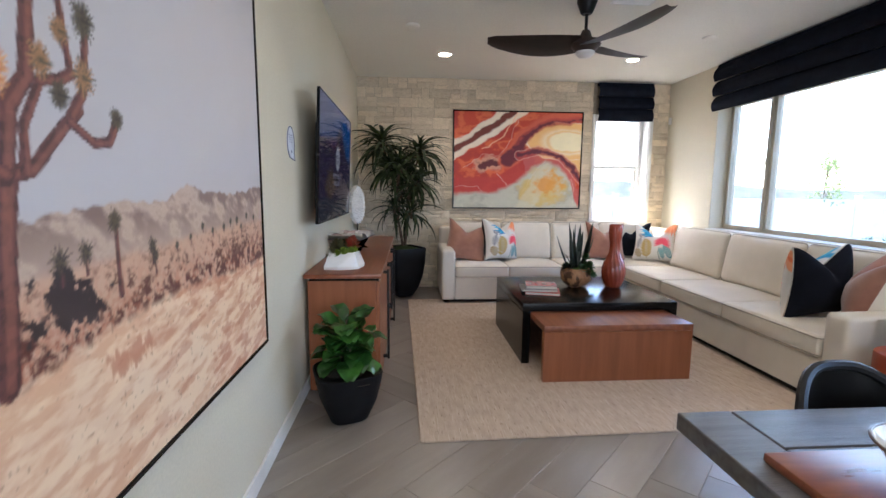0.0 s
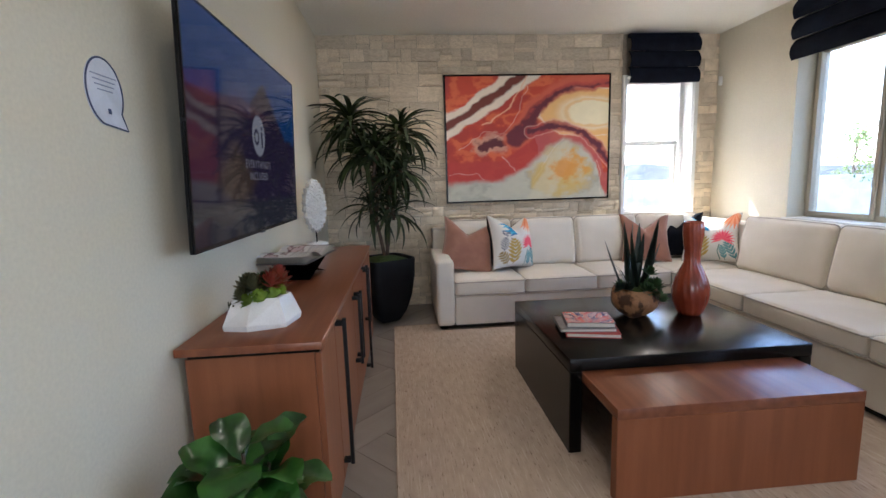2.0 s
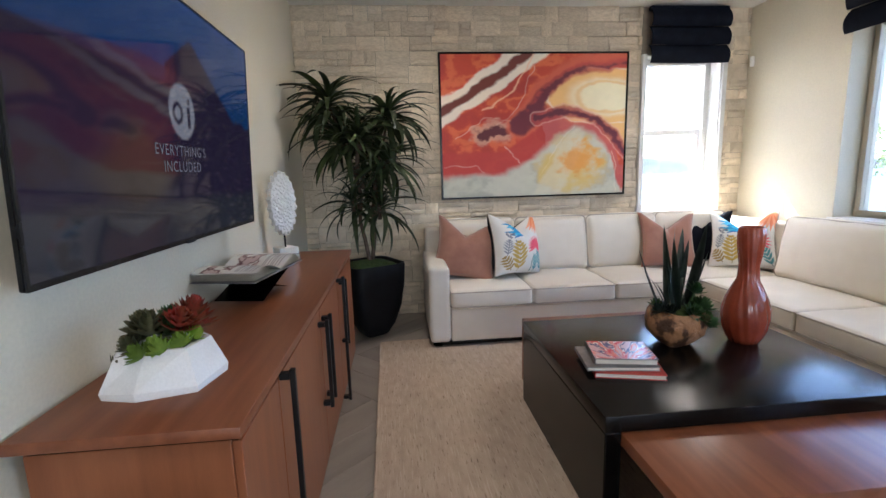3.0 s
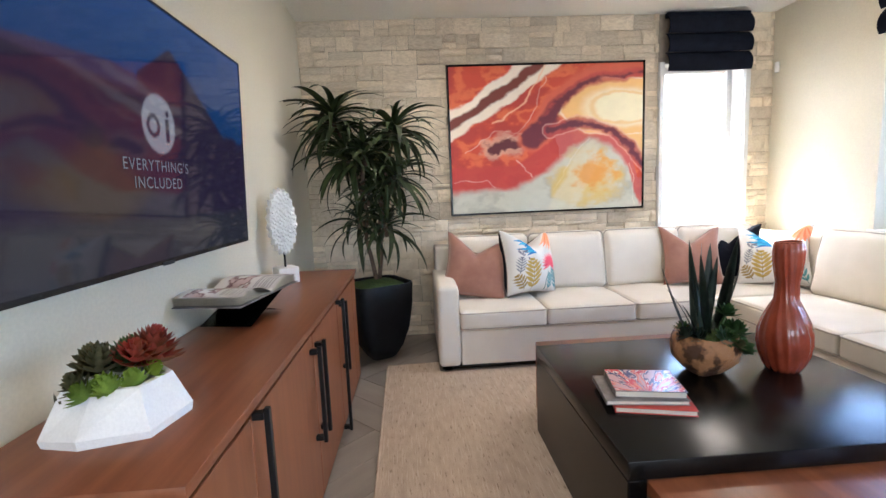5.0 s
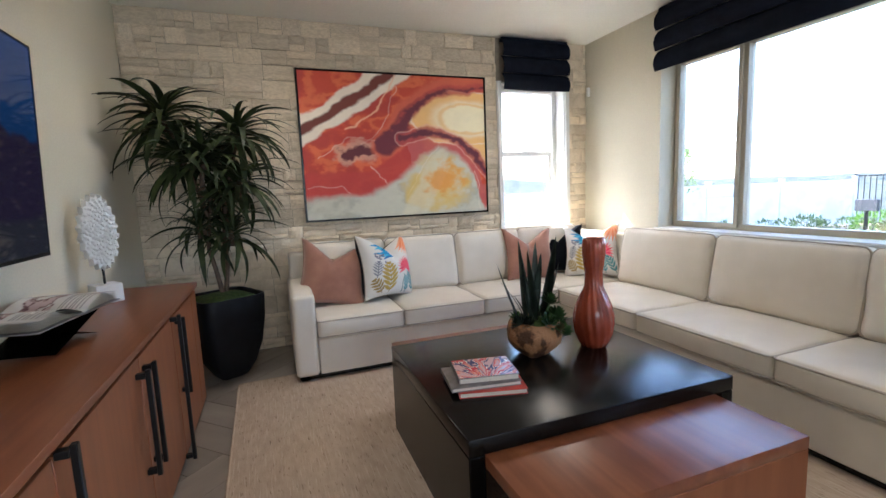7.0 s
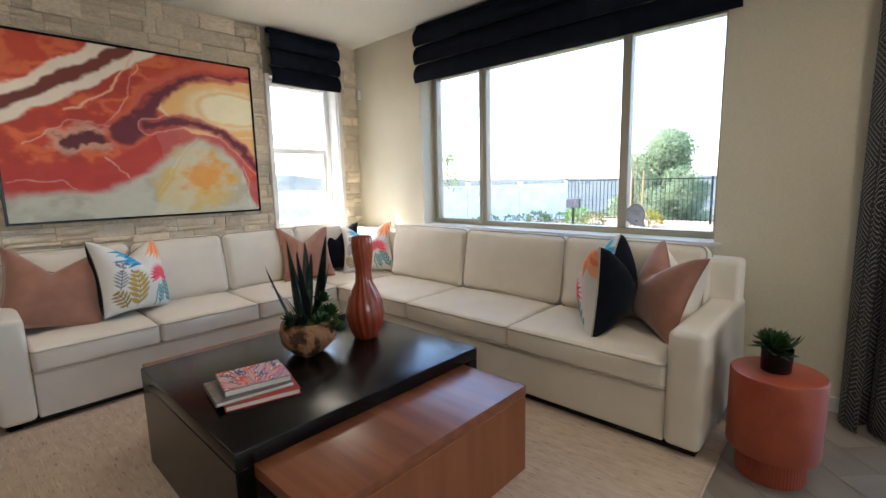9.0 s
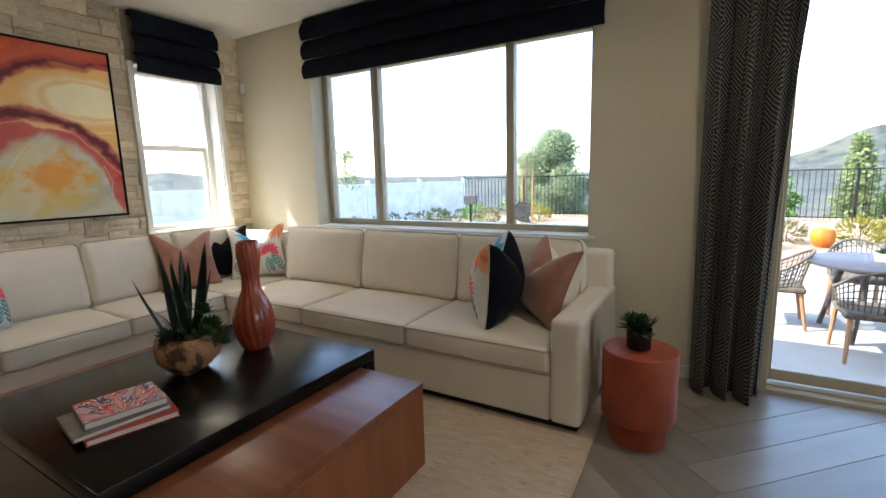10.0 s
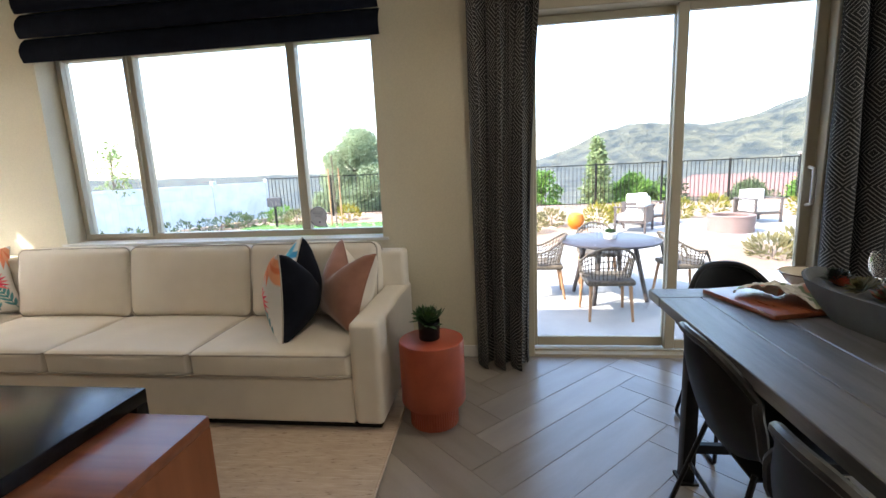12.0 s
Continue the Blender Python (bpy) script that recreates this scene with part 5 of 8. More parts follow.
def desert(u, v):
    y, z = LY0 + 0.014 + u * (LY1 - LY0 - 0.028), LZ0 + 0.014 + v * (LZ1 - LZ0 - 0.028)
    n1, n2, n3 = fbm(y * 9, z * 9, 61), fbm(y * 34, z * 34, 62), fbm(y * 80, z * 80, 63)
    img = np.ones(u.shape + (3,)) * np.array(srgb(190, 186, 189)) * (1.0 - 0.10 * np.clip((z - 1.3) / 0.9, 0, 1))[..., None]
    img = img * (0.985 + 0.03 * n1[..., None])
    ridge = 1.255 + 0.035 * np.sin(y * 6.0 + 1.0) * 0.4 + 0.055 * (fbm(y * 7, y * 0 + 2, 64) - 0.4) + 0.05 * np.clip((y - 1.05) / 0.4, 0, 1) + 0.02 * (fbm(y * 40, y * 0, 65) - 0.5)
    rock = 0.65 * fbm(y * 13 + z * 17, z * 11 - y * 5, 66) + 0.35 * fbm(y * 38 + z * 40, z * 34 - y * 20, 71)
    hill = blend(np.ones(u.shape + (3,)) * np.array(srgb(180, 156, 140)), srgb(132, 110, 101), soft(rock, 0.5, 0.22) * np.clip((z - 1.15) / 0.10, 0.25, 1))
    hill = blend(hill, srgb(204, 182, 164), soft(np.abs(rock - 0.62), 0.04, 0.12) * 0.5)
    m = soft(z, ridge, 0.008)[..., None]
    img = img * (1 - m) + hill * m
    plain = 1.150 + 0.03 * np.clip((y - 0.7), 0, 1) + 0.03 * (n1 - 0.5) + 0.012 * (n2 - 0.5)
    veg = blend(np.ones(u.shape + (3,)) * np.array(srgb(200, 162, 136)), srgb(106, 68, 52), soft(0.45 * n2 + 0.55 * fbm(y * 70, z * 110, 69) + 0.5 * (n3 - 0.5), 0.43, 0.24) * np.clip(0.4 + (plain - z) / 0.11, 0, 1))
    veg = blend(veg, srgb(92, 44, 34), soft(0.6 * n2 + 0.4 * n1 + 0.4 * (n3 - 0.5), 0.50, 0.16) * np.clip((1.09 + 0.035 * (y - 0.6) - z) / 0.06, 0, 1) * 0.95)
    veg = blend(veg, srgb(176, 104, 74), soft(np.abs(n2 - 0.60), 0.05, 0.12) * 0.6 * np.clip((plain - z) / 0.14, 0, 1))
    m = soft(z + 0.012 * (n3 - 0.5), plain, 0.035)[..., None]
    img = img * (1 - m) + veg * m
    sand_edge = 0.985 + 0.035 * (y - 0.6) + 0.02 * np.sin(y * 5 + 2) + 0.02 * (n2 - 0.5)
    sand = blend(np.ones(u.shape + (3,)) * np.array(srgb(234, 204, 172)), srgb(206, 150, 112), soft(fbm(y * 12 + z * 22, z * 48 - y * 12, 67), 0.45, 0.3) * 0.6)
    sand = blend(sand, srgb(178, 92, 58), soft(fbm(y * 8 + z * 12, z * 30 - y * 7, 68) + 0.25 * (n2 - 0.5), 0.40, 0.14) * np.clip((y - 0.8) / 0.5, 0.2, 1) * 0.5)
    sand = blend(sand, srgb(140, 92, 66), soft(n3, 0.26, 0.08) * 0.45)
    m = soft(z, sand_edge, 0.03)[..., None]
    img = img * (1 - m) + sand * m
    # dark scrub and a dead tuft
    d = np.hypot((y - 0.81) / 0.085, (z - 1.085) / 0.06)
    img = blend(img, srgb(56, 42, 42), soft(d + 2.4 * (n2 - 0.5) + 1.2 * (n3 - 0.5), 0.9, 0.35))
    d = np.hypot((y - 0.61) / 0.05, (z - 1.03) / 0.06)
    img = blend(img, srgb(136, 78, 62), soft(d + 2.4 * (n2 - 0.5), 0.9, 0.4))
    d = np.hypot((y - 0.99) / 0.08, (z - 0.93) / 0.03)
    img = blend(img, srgb(190, 128, 98), soft(d + 2.6 * (fbm(y * 60, z * 20, 70) - 0.5), 0.9, 0.5) * 0.8)

    def limb(pts, w0, w1, light=True):
        nonlocal img
        dd, al = line_dist(y + 0.006 * (n2 - 0.5), z + 0.004 * (n3 - 0.5), pts)
        w = w0 + (w1 - w0) * al
        mk = soft(dd, w, 0.004)
        img = blend(img, srgb(100, 60, 56), mk)
        img = blend(img, srgb(66, 40, 42), mk * soft(n3, 0.46, 0.16) * 0.8)
        dd2, _ = line_dist(y - 0.006, z, pts)
        img = blend(img, srgb(176, 112, 88), soft(dd2, w * 0.42, 0.008) * mk * 0.35)

    def tuft(cy, cz, r, c_out, c_in, n=40, seed=0):
        nonlocal img
        rr = random.Random(seed)
        for k in range(n):
            a = 2 * math.pi * k / n + rr.uniform(-0.06, 0.06)
            l2 = r * rr.uniform(0.75, 1.08)
            dd, al = line_dist(y, z, [(cy, cz), (cy + math.cos(a) * l2 * 0.85, cz + math.sin(a) * l2)])
            img = blend(img, c_out if k % 3 else c_in, soft(dd, 0.0042 * (1.15 - al), 0.004) * 0.9)

    limb([(0.668, 0.985), (0.682, 1.10), (0.690, 1.22), (0.705, 1.325)], 0.022, 0.026)
    limb([(0.705, 1.325), (0.759, 1.336), (0.84, 1.417), (0.885, 1.454)], 0.016, 0.012)
    limb([(0.86, 1.437), (0.90, 1.49), (0.912, 1.56), (0.919, 1.61)], 0.013, 0.010)
    limb([(0.855, 1.430), (0.921, 1.395), (0.97, 1.402), (0.995, 1.445)], 0.010, 0.012)
    limb([(0.705, 1.325), (0.718, 1.40), (0.723, 1.435), (0.765, 1.49), (0.778, 1.59), (0.79, 1.70), (0.80, 1.90)], 0.020, 0.014)
    limb([(0.745, 1.33), (0.752, 1.41), (0.793, 1.485)], 0.012, 0.010)
    limb([(0.705, 1.325), (0.668, 1.343), (0.64, 1.39), (0.60, 1.46)], 0.016, 0.012)
    limb([(0.70, 1.42), (0.69, 1.52), (0.68, 1.62), (0.67, 1.75)], 0.013, 0.011)
    limb([(0.87, 1.52), (0.862, 1.58), (0.85, 1.70)], 0.010, 0.009)
    limb([(0.790, 1.49), (0.84, 1.50), (0.872, 1.52)], 0.010, 0.012)
    g1, g2, b1 = srgb(86, 76, 56), srgb(52, 44, 42), srgb(160, 118, 80)
    for k, (cy, cz, r) in enumerate(((0.80, 1.525, 0.035), (0.838, 1.475, 0.032), (0.905, 1.52, 0.042), (0.917, 1.63, 0.045), (0.852, 1.59, 0.03), (0.998, 1.455, 0.026), (0.80, 1.93, 0.07), (0.85, 1.72, 0.05), (0.67, 1.78, 0.06))):
        tuft(cy, cz, r, g1 if k % 2 else b1, g2 if k % 2 else g1, seed=k)
    tuft(0.698, 1.488, 0.048, srgb(196, 128, 70), srgb(226, 176, 112), 60, 77)
    limb([(0.968, 1.072), (0.964, 1.22)], 0.009, 0.006)
    tuft(0.963, 1.235, 0.030, g1, g2, 30, 5)
    for cy, cz, r in ((0.80, 1.17, 0.03), (0.868, 1.18, 0.026), (1.10, 1.165, 0.022), (1.11, 1.14, 0.02), (1.60, 1.20, 0.018), (1.45, 1.18, 0.015), (1.76, 1.21, 0.02), (1.30, 1.175, 0.014), (1.38, 1.20, 0.018), (1.54, 1.185, 0.02), (1.66, 1.20, 0.024), (1.70, 1.175, 0.016), (1.84, 1.20, 0.018), (1.22, 1.16, 0.016)):
        k_ = 1.0 if cy < 1.2 else 0.62
        limb([(cy, cz - 0.045 * k_), (cy, cz - 0.02 * (1 - k_))], 0.004 * k_, 0.003 * k_)
        tuft(cy, cz - 0.02 * (1 - k_), r * 1.25 * k_, g2, g1, 16, 9)
    return img


picture("photograph", 400, 330, lambda u, v: (np.full(u.shape, 0.0285), LY0 + 0.014 + u * (LY1 - LY0 - 0.028), LZ0 + 0.014 + v * (LZ1 - LZ0 - 0.028)), desert, CANVAS, land)

# ---- tall potted dracaena ----
fp = thing("tall_pot", "tall tapered matt black planter with a dracaena", "potted plant", (0.59, 5.475, 0))


def square_pot(bm, rows, soften=0.3, n=40):
    """Rounded-square tapering pot from (half width, height) rows."""
    rings = []
    for hw, z in rows:
        ring = []
        for k in range(n):
            a = 2 * math.pi * k / n
            c, s = math.cos(a), math.sin(a)
            p = 2 / soften
            r = hw / (abs(c) ** p + abs(s) ** p) ** (1 / p)
            ring.append(bm.verts.new((r * c, r * s, z)))
        rings.append(ring)
    for a_, b_ in zip(rings, rings[1:]):
        for k in range(n):
            bm.faces.new((a_[k], a_[(k + 1) % n], b_[(k + 1) % n], b_[k]))
    bm.faces.new(rings[0][::-1])
    bm.faces.new(rings[-1])
    return bm


part("pot", square_pot(bmesh.new(), [(0.075, 0.0), (0.098, 0.015), (0.15, 0.11), (0.195, 0.26), (0.22, 0.44), (0.228, 0.605), (0.225, 0.612), (0.21, 0.609), (0.204, 0.57)], 0.28), BLACKPOT, fp, "matt black resin pot", at=pose(0, 0, 0, 0, 0, 28), angle=50)
bm = square_pot(bmesh.new(), [(0.205, 0.57), (0.17, 0.60), (0.05, 0.63)], 0.28)
part("soil", bm, MOSS, fp, at=pose(0, 0, 0, 0, 0, 28))
random.seed(12)
canes = ([(0.0, 0.0, 0.62), (-0.03, 0.0, 0.80), (-0.06, -0.01, 0.95), (-0.04, 0.0, 1.15), (-0.10, 0.0, 1.40), (-0.20, 0.0, 1.70), (-0.25, 0.0, 1.86)],
         [(0.02, 0.02, 0.62), (0.05, 0.02, 0.85), (0.04, 0.03, 1.0), (0.07, 0.03, 1.25), (0.13, 0.02, 1.5), (0.20, 0.02, 1.74)],
         [(-0.07, 0.0, 1.25), (-0.05, -0.06, 1.45), (-0.02, -0.08, 1.6)], [(0.06, 0.03, 1.1), (0.13, -0.03, 1.3), (0.18, -0.05, 1.42)], [(-0.05, 0.0, 1.0), (-0.07, -0.05, 1.08), (-0.10, -0.06, 1.12)], [(0.04, 0.02, 0.95), (0.08, -0.03, 1.02), (0.10, -0.04, 1.08)])
for c in canes:
    part("cane", tube(bmesh.new(), c, [0.017 - 0.0012 * i for i in range(len(c))], 8), BARK, fp)
leaves_ = [leaf_mesh("leaf", 0.38 + 0.05 * k, 0.045 + 0.003 * k, (0.38 - 0.16 * k, -0.85 - 0.28 * k), LEAF, 0.35, 9) for k in range(3)]
heads = ((-0.25, 0.0, 1.86, 1.05, 60), (0.20, 0.02, 1.76, 1.0, 58), (-0.02, -0.08, 1.60, 0.95, 54), (0.18, -0.05, 1.42, 0.95, 52), (-0.17, -0.02, 1.58, 1.0, 52), (-0.02, -0.02, 1.30, 0.75, 36), (-0.10, -0.06, 1.10, 0.9, 24), (0.10, -0.04, 1.06, 0.95, 32))
for hx, hy, hz, s, n in heads:
    st = part("crown_stem", tube(bmesh.new(), [(0, 0, -0.10), (0, 0, 0.03)], [0.016, 0.012], 8), BARK, fp, at=pose(hx, hy, hz))
    for j in range(n):
        a = 360 * j * 0.381966 + random.uniform(-8, 8)
        t = j / n
        leaf_at("leaf", leaves_[random.randrange(3)], st, pose(0, 0, 0.03 - 0.10 * t, 0, 0, a) @ pose(0, 0, 0, random.uniform(-25, 25), -46 + 78 * t + random.uniform(-10, 10), 0) @ Matrix.Scale(s * random.uniform(0.8, 1.12), 4))

# ---- low potted fig ----
sp = thing("small_pot", "low black planter with a bushy broad-leaved plant on the floor", "potted plant", (0.31, 2.45, 0))
sp.scale = (0.93, 0.93, 0.93)
part("pot", square_pot(bmesh.new(), [(0.10, 0.0), (0.115, 0.015), (0.165, 0.14), (0.19, 0.26), (0.198, 0.31), (0.19, 0.315), (0.178, 0.30)], 0.5), BLACKPOT, sp, "faceted matt black pot", at=pose(0, 0, 0, 0, 0, 20), angle=40)
part("soil", square_pot(bmesh.new(), [(0.179, 0.27), (0.12, 0.30), (0.02, 0.305)], 0.5), SOIL, sp)


def broad_leaf(length, width, cup, bend):
    bm = bmesh.new()
    nu, nv = 10, 6
    rows = []
    x = z = 0.0
    for i in range(nu + 1):
        t = i / nu
        ang = bend[0] + (bend[1] - bend[0]) * t
        w = width * (math.sin(math.pi * min(1, t * 0.93 + 0.035)) ** 0.75) * (0.55 + 0.6 * t)
        rows.append([bm.verts.new((x, w * s / 2, z + cup * abs(s) ** 1.5 * w + 0.006 * math.sin(t * 14 + s * 3))) for s in np.linspace(-1, 1, nv + 1)])
        x += math.cos(ang) * length / nu
        z += math.sin(ang) * length / nu
    for a_, b_ in zip(rows, rows[1:]):
        for k in range(nv):
            bm.faces.new((a_[k], a_[k + 1], b_[k + 1], b_[k]))
    me = bpy.data.meshes.new("leaf")
    bm.to_mesh(me)
    bm.free()
    me.shade_smooth()
    me.materials.append(FIGLEAF)
    return me


figs = [broad_leaf(0.19, 0.145, 0.12, (0.5, -0.5)), broad_leaf(0.17, 0.14, 0.18, (0.7, -0.2)), broad_leaf(0.205, 0.155, 0.08, (0.3, -0.8))]
for k, (dx, dy, top) in enumerate(((0.0, 0.0, 0.62), (0.06, 0.04, 0.56), (-0.06, 0.03, 0.54), (0.03, -0.06, 0.52), (-0.04, -0.05, 0.55))):
    stem = part("stem", tube(bmesh.new(), [(dx * 0.4, dy * 0.4, 0.29), (dx * 0.8, dy * 0.8, 0.42), (dx, dy, top)], 0.006, 6), BARK, sp)
    n = 13 if k == 0 else 11
    for j in range(n):
        t = j / n
        z = top - (top - 0.34) * t
        leaf_at("leaf", figs[(j + k) % 3], stem, pose(dx * (1 - 0.3 * t), dy * (1 - 0.3 * t), z, 0, 0, 137.5 * j + 40 * k) @ pose(0, 0, 0, 0, -22 + 42 * t, 0) @ Matrix.Scale(0.85 + 0.35 * random.random(), 4))

# ---- ceiling fan ----
fan = thing("ceiling_fan", "three-bladed dark walnut ceiling fan on a short rod, at rest", "ceiling fan", (2.0, 3.45, H))
DARKWOOD = mat("dark_fan_wood", (0.035, 0.022, 0.017), (0.02, 0.013, 0.010), scale=6, rough=0.45, stretch=(1, 6, 6))
part("canopy", lathe(bmesh.new(), [(0.035, -0.11), (0.045, -0.10), (0.075, -0.02), (0.072, 0.0)], 28), BLACKMETAL, fan)
part("rod", tube(bmesh.new(), [(0, 0, -0.10), (0, 0, -0.24)], 0.012, 12), BLACKMETAL, fan)
part("hub", lathe(bmesh.new(), [(0.001, -0.40), (0.03, -0.395), (0.085, -0.365), (0.115, -0.33), (0.10, -0.30), (0.05, -0.285), (0.035, -0.24), (0.028, -0.225)], 32), DARKWOOD, fan)
part("light_kit", lathe(bmesh.new(), [(0.001, -0.425), (0.045, -0.418), (0.07, -0.395), (0.07, -0.38)], 28), WHITE, fan, "small frosted cap")
for a in (172, 30, 292):
    bm = bmesh.new()
    rows_ = []
    for i in range(19):
        t = i / 18
        r_ = 0.05 + 0.69 * t
        z = -0.325 - 0.015 * math.sin(math.pi * t) + 0.035 * t ** 2
        w = 0.05 + 0.10 * math.sin(math.pi * min(1.0, 0.22 + 0.70 * t)) * (1 if t < 0.93 else (1 - (t - 0.93) / 0.07) ** 0.5 * 0.9 + 0.05)
        tw = radians(16 - 6 * t)
        rows_.append([(r_, s * w * math.cos(tw), z + s * w * math.sin(tw) - 0.012 * (1 - s * s)) for s in (-1, -0.5, 0, 0.5, 1)])
    vv = [[bm.verts.new(p) for p in row] for row in rows_]
    for a_, b_ in zip(vv, vv[1:]):
        for k in range(4):
            bm.faces.new((a_[k], a_[k + 1], b_[k + 1], b_[k]))
    bmesh.ops.solidify(bm, geom=bm.faces, thickness=0.012)
    part("blade", bm, DARKWOOD, fan, at=pose(0, 0, 0, 0, 0, a), angle=60)

# ---- side table and plant ----
stb = thing("side_table", "round terracotta-orange glazed drum side table with a fluted foot", "side table", (3.315, 2.012, 0))
part("body", lathe(bmesh.new(), [(0.15, 0.122), (0.168, 0.126), (0.172, 0.137), (0.172, 0.455), (0.168, 0.467), (0.16, 0.47), (0.001, 0.47)], 64), TERRA, stb)
part("foot", lathe(bmesh.new(), [(0.128, 0.0), (0.130, 0.004), (0.130, 0.122), (0.12, 0.128)], 180, wave=lambda a, z: 1 - 0.02 * abs(math.sin(a * 30))), TERRA, stb, "fluted foot")
sv = thing("succulent_pot", "small green succulent in a black pot on the orange side table", "potted plant", (3.315, 2.02, 0.47))
part("pot", lathe(bmesh.new(), [(0.052, 0), (0.055, 0.004), (0.058, 0.10), (0.054, 0.10), (0.052, 0.09), (0.001, 0.088)], 32), PLASTIC, sv)
for k, (px, py, r_, tx, ty) in enumerate(((0, 0, 0.085, 0, 0), (0.03, 0.02, 0.10, -18, 30), (-0.03, 0.02, 0.10, -18, -30), (0.0, -0.035, 0.095, 35, 0), (0.0, 0.03, 0.09, -35, 5))):
    rosette(sv, pose(px, py, 0.095 + 0.01 * (k == 0), tx, ty, 50 * k), r_, SUCC, 3, 8)

# ---- curtains ----
CURT = bpy.data.materials.new("patterned_curtain")
CURT.use_nodes = True
nt_ = CURT.node_tree
b_ = nt_.nodes["Principled BSDF"]
b_.inputs["Roughness"].default_value = 0.9
b_.inputs["Sheen Weight"].default_value = 0.1
tc_ = nt_.nodes.new("ShaderNodeUVMap")


def mathnode(op, a, b2=None):
    nd = nt_.nodes.new("ShaderNodeMath")
    nd.operation = op
    for i, val in enumerate((a, b2)):
        if val is None:
            continue
        if isinstance(val, (int, float)):
            nd.inputs[i].default_value = val
        else:
            nt_.links.new(val, nd.inputs[i])
    return nd.outputs[0]


sepx = nt_.nodes.new("ShaderNodeSeparateXYZ")
nt_.links.new(tc_.outputs[0], sepx.inputs[0])
CELL = 0.085
pu = mathnode("PINGPONG", sepx.outputs[0], CELL)
pv = mathnode("PINGPONG", sepx.outputs[1], CELL)
qu = mathnode("FLOOR", mathnode("DIVIDE", sepx.outputs[1], CELL))
alt = mathnode("MODULO", qu, 2.0)
diag = mathnode("ADD", pu, mathnode("PINGPONG", sepx.outputs[1], 0.19))
lines_ = mathnode("LESS_THAN", mathnode("PINGPONG", diag, 0.0125), 0.0031)
gap = mathnode("GREATER_THAN", pu, 0.004)
mixc = nt_.nodes.new("ShaderNodeMix")
mixc.data_type = "RGBA"
mixc.inputs["A"].default_value, mixc.inputs["B"].default_value = (0.009, 0.009, 0.0105, 1), (0.20, 0.196, 0.185, 1)
nt_.links.new(mathnode("MULTIPLY", lines_, gap), mixc.inputs["Factor"])
nt_.links.new(mixc.outputs["Result"], b_.inputs["Base Color"])


def curtain(y0, y1, x, label, folds, seed, flare):
    """A gathered panel hanging from near the ceiling to the floor, along y at x."""
    rr = random.Random(seed)
    bm = bmesh.new()
    uvl = bm.loops.layers.uv.new("cloth")
    nu, nv = folds * 14, 36
    ph = [rr.uniform(-0.35, 0.35) for _ in range(folds + 2)]
    grid, acc = [], []
    for j in range(nv + 1):
        v = j / nv
        row = []
        for i in range(nu + 1):
            u = i / nu
            k = u * folds
            amp = 0.085 * (0.75 + 0.35 * v) * (1 + 0.5 * ph[int(k) % len(ph)])
            xx = x + amp * math.sin(2 * math.pi * k + 0.5 * math.sin(3 * v + ph[0] * 5)) + 0.02 * math.sin(5 * u + 3 * v)
            ya_, yb_ = y0 + flare[0] * (1 - v) ** 1.5, y1 + flare[1] * (1 - v) ** 1.5
            yy = ya_ + (yb_ - ya_) * u + 0.022 * math.sin(4 * math.pi * k + 2 * v + ph[1] * 4)
            row.append(bm.verts.new((xx, yy, 0.012 + (H - 0.05 - 0.012) * (1 - v) - (0.0 if v < 1 else 0.004 * math.sin(9 * u)))))
        grid.append(row)
    s = [0.0]
    for i in range(nu):
        s.append(s[-1] + (grid[nv // 2][i + 1].co - grid[nv // 2][i].co).length)
    for j in range(nv):
        for i in range(nu):
            f = bm.faces.new((grid[j][i], grid[j][i + 1], grid[j + 1][i + 1], grid[j + 1][i]))
            for lp, (a, c) in zip(f.loops, ((i, j), (i + 1, j), (i + 1, j + 1), (i, j + 1))):
                lp[uvl].uv = (s[a], 2.7 * (1 - c / nv))
    cu = thing("curtain", label, "curtain", group="curtains at the glass door")
    p = part("cloth", bm, CURT, cu, angle=80)
    so = p.modifiers.new("thickness", "SOLIDIFY")
    so.thickness = 0.004
    return cu


curtain(1.455, 1.79, 4.0, "long black curtain with a white herringbone print, beside the glass door", 3, 3, (-0.10, 0.02))
curtain(-0.78, -0.34, 4.03, "full-length black and white patterned curtain at the door's other side", 3, 8, (-0.02, 0.08))
rod_ = thing("curtain_rod", "black metal curtain rod above the glass door", "curtain rod", (0, 0, 0))
part("pole", tube(bmesh.new(), [(4.03, -0.85, H - 0.055), (4.03, 1.90, H - 0.055)], 0.012, 12), BLACKMETAL, rod_)
for yy in (-0.80, 1.87):
    part("bracket", boxes((4.02, W - 0.0, yy - 0.008, yy + 0.008, H - 0.06, H - 0.045)), BLACKMETAL, rod_)

# ---- round-cornered notice on the wall and on the window ----


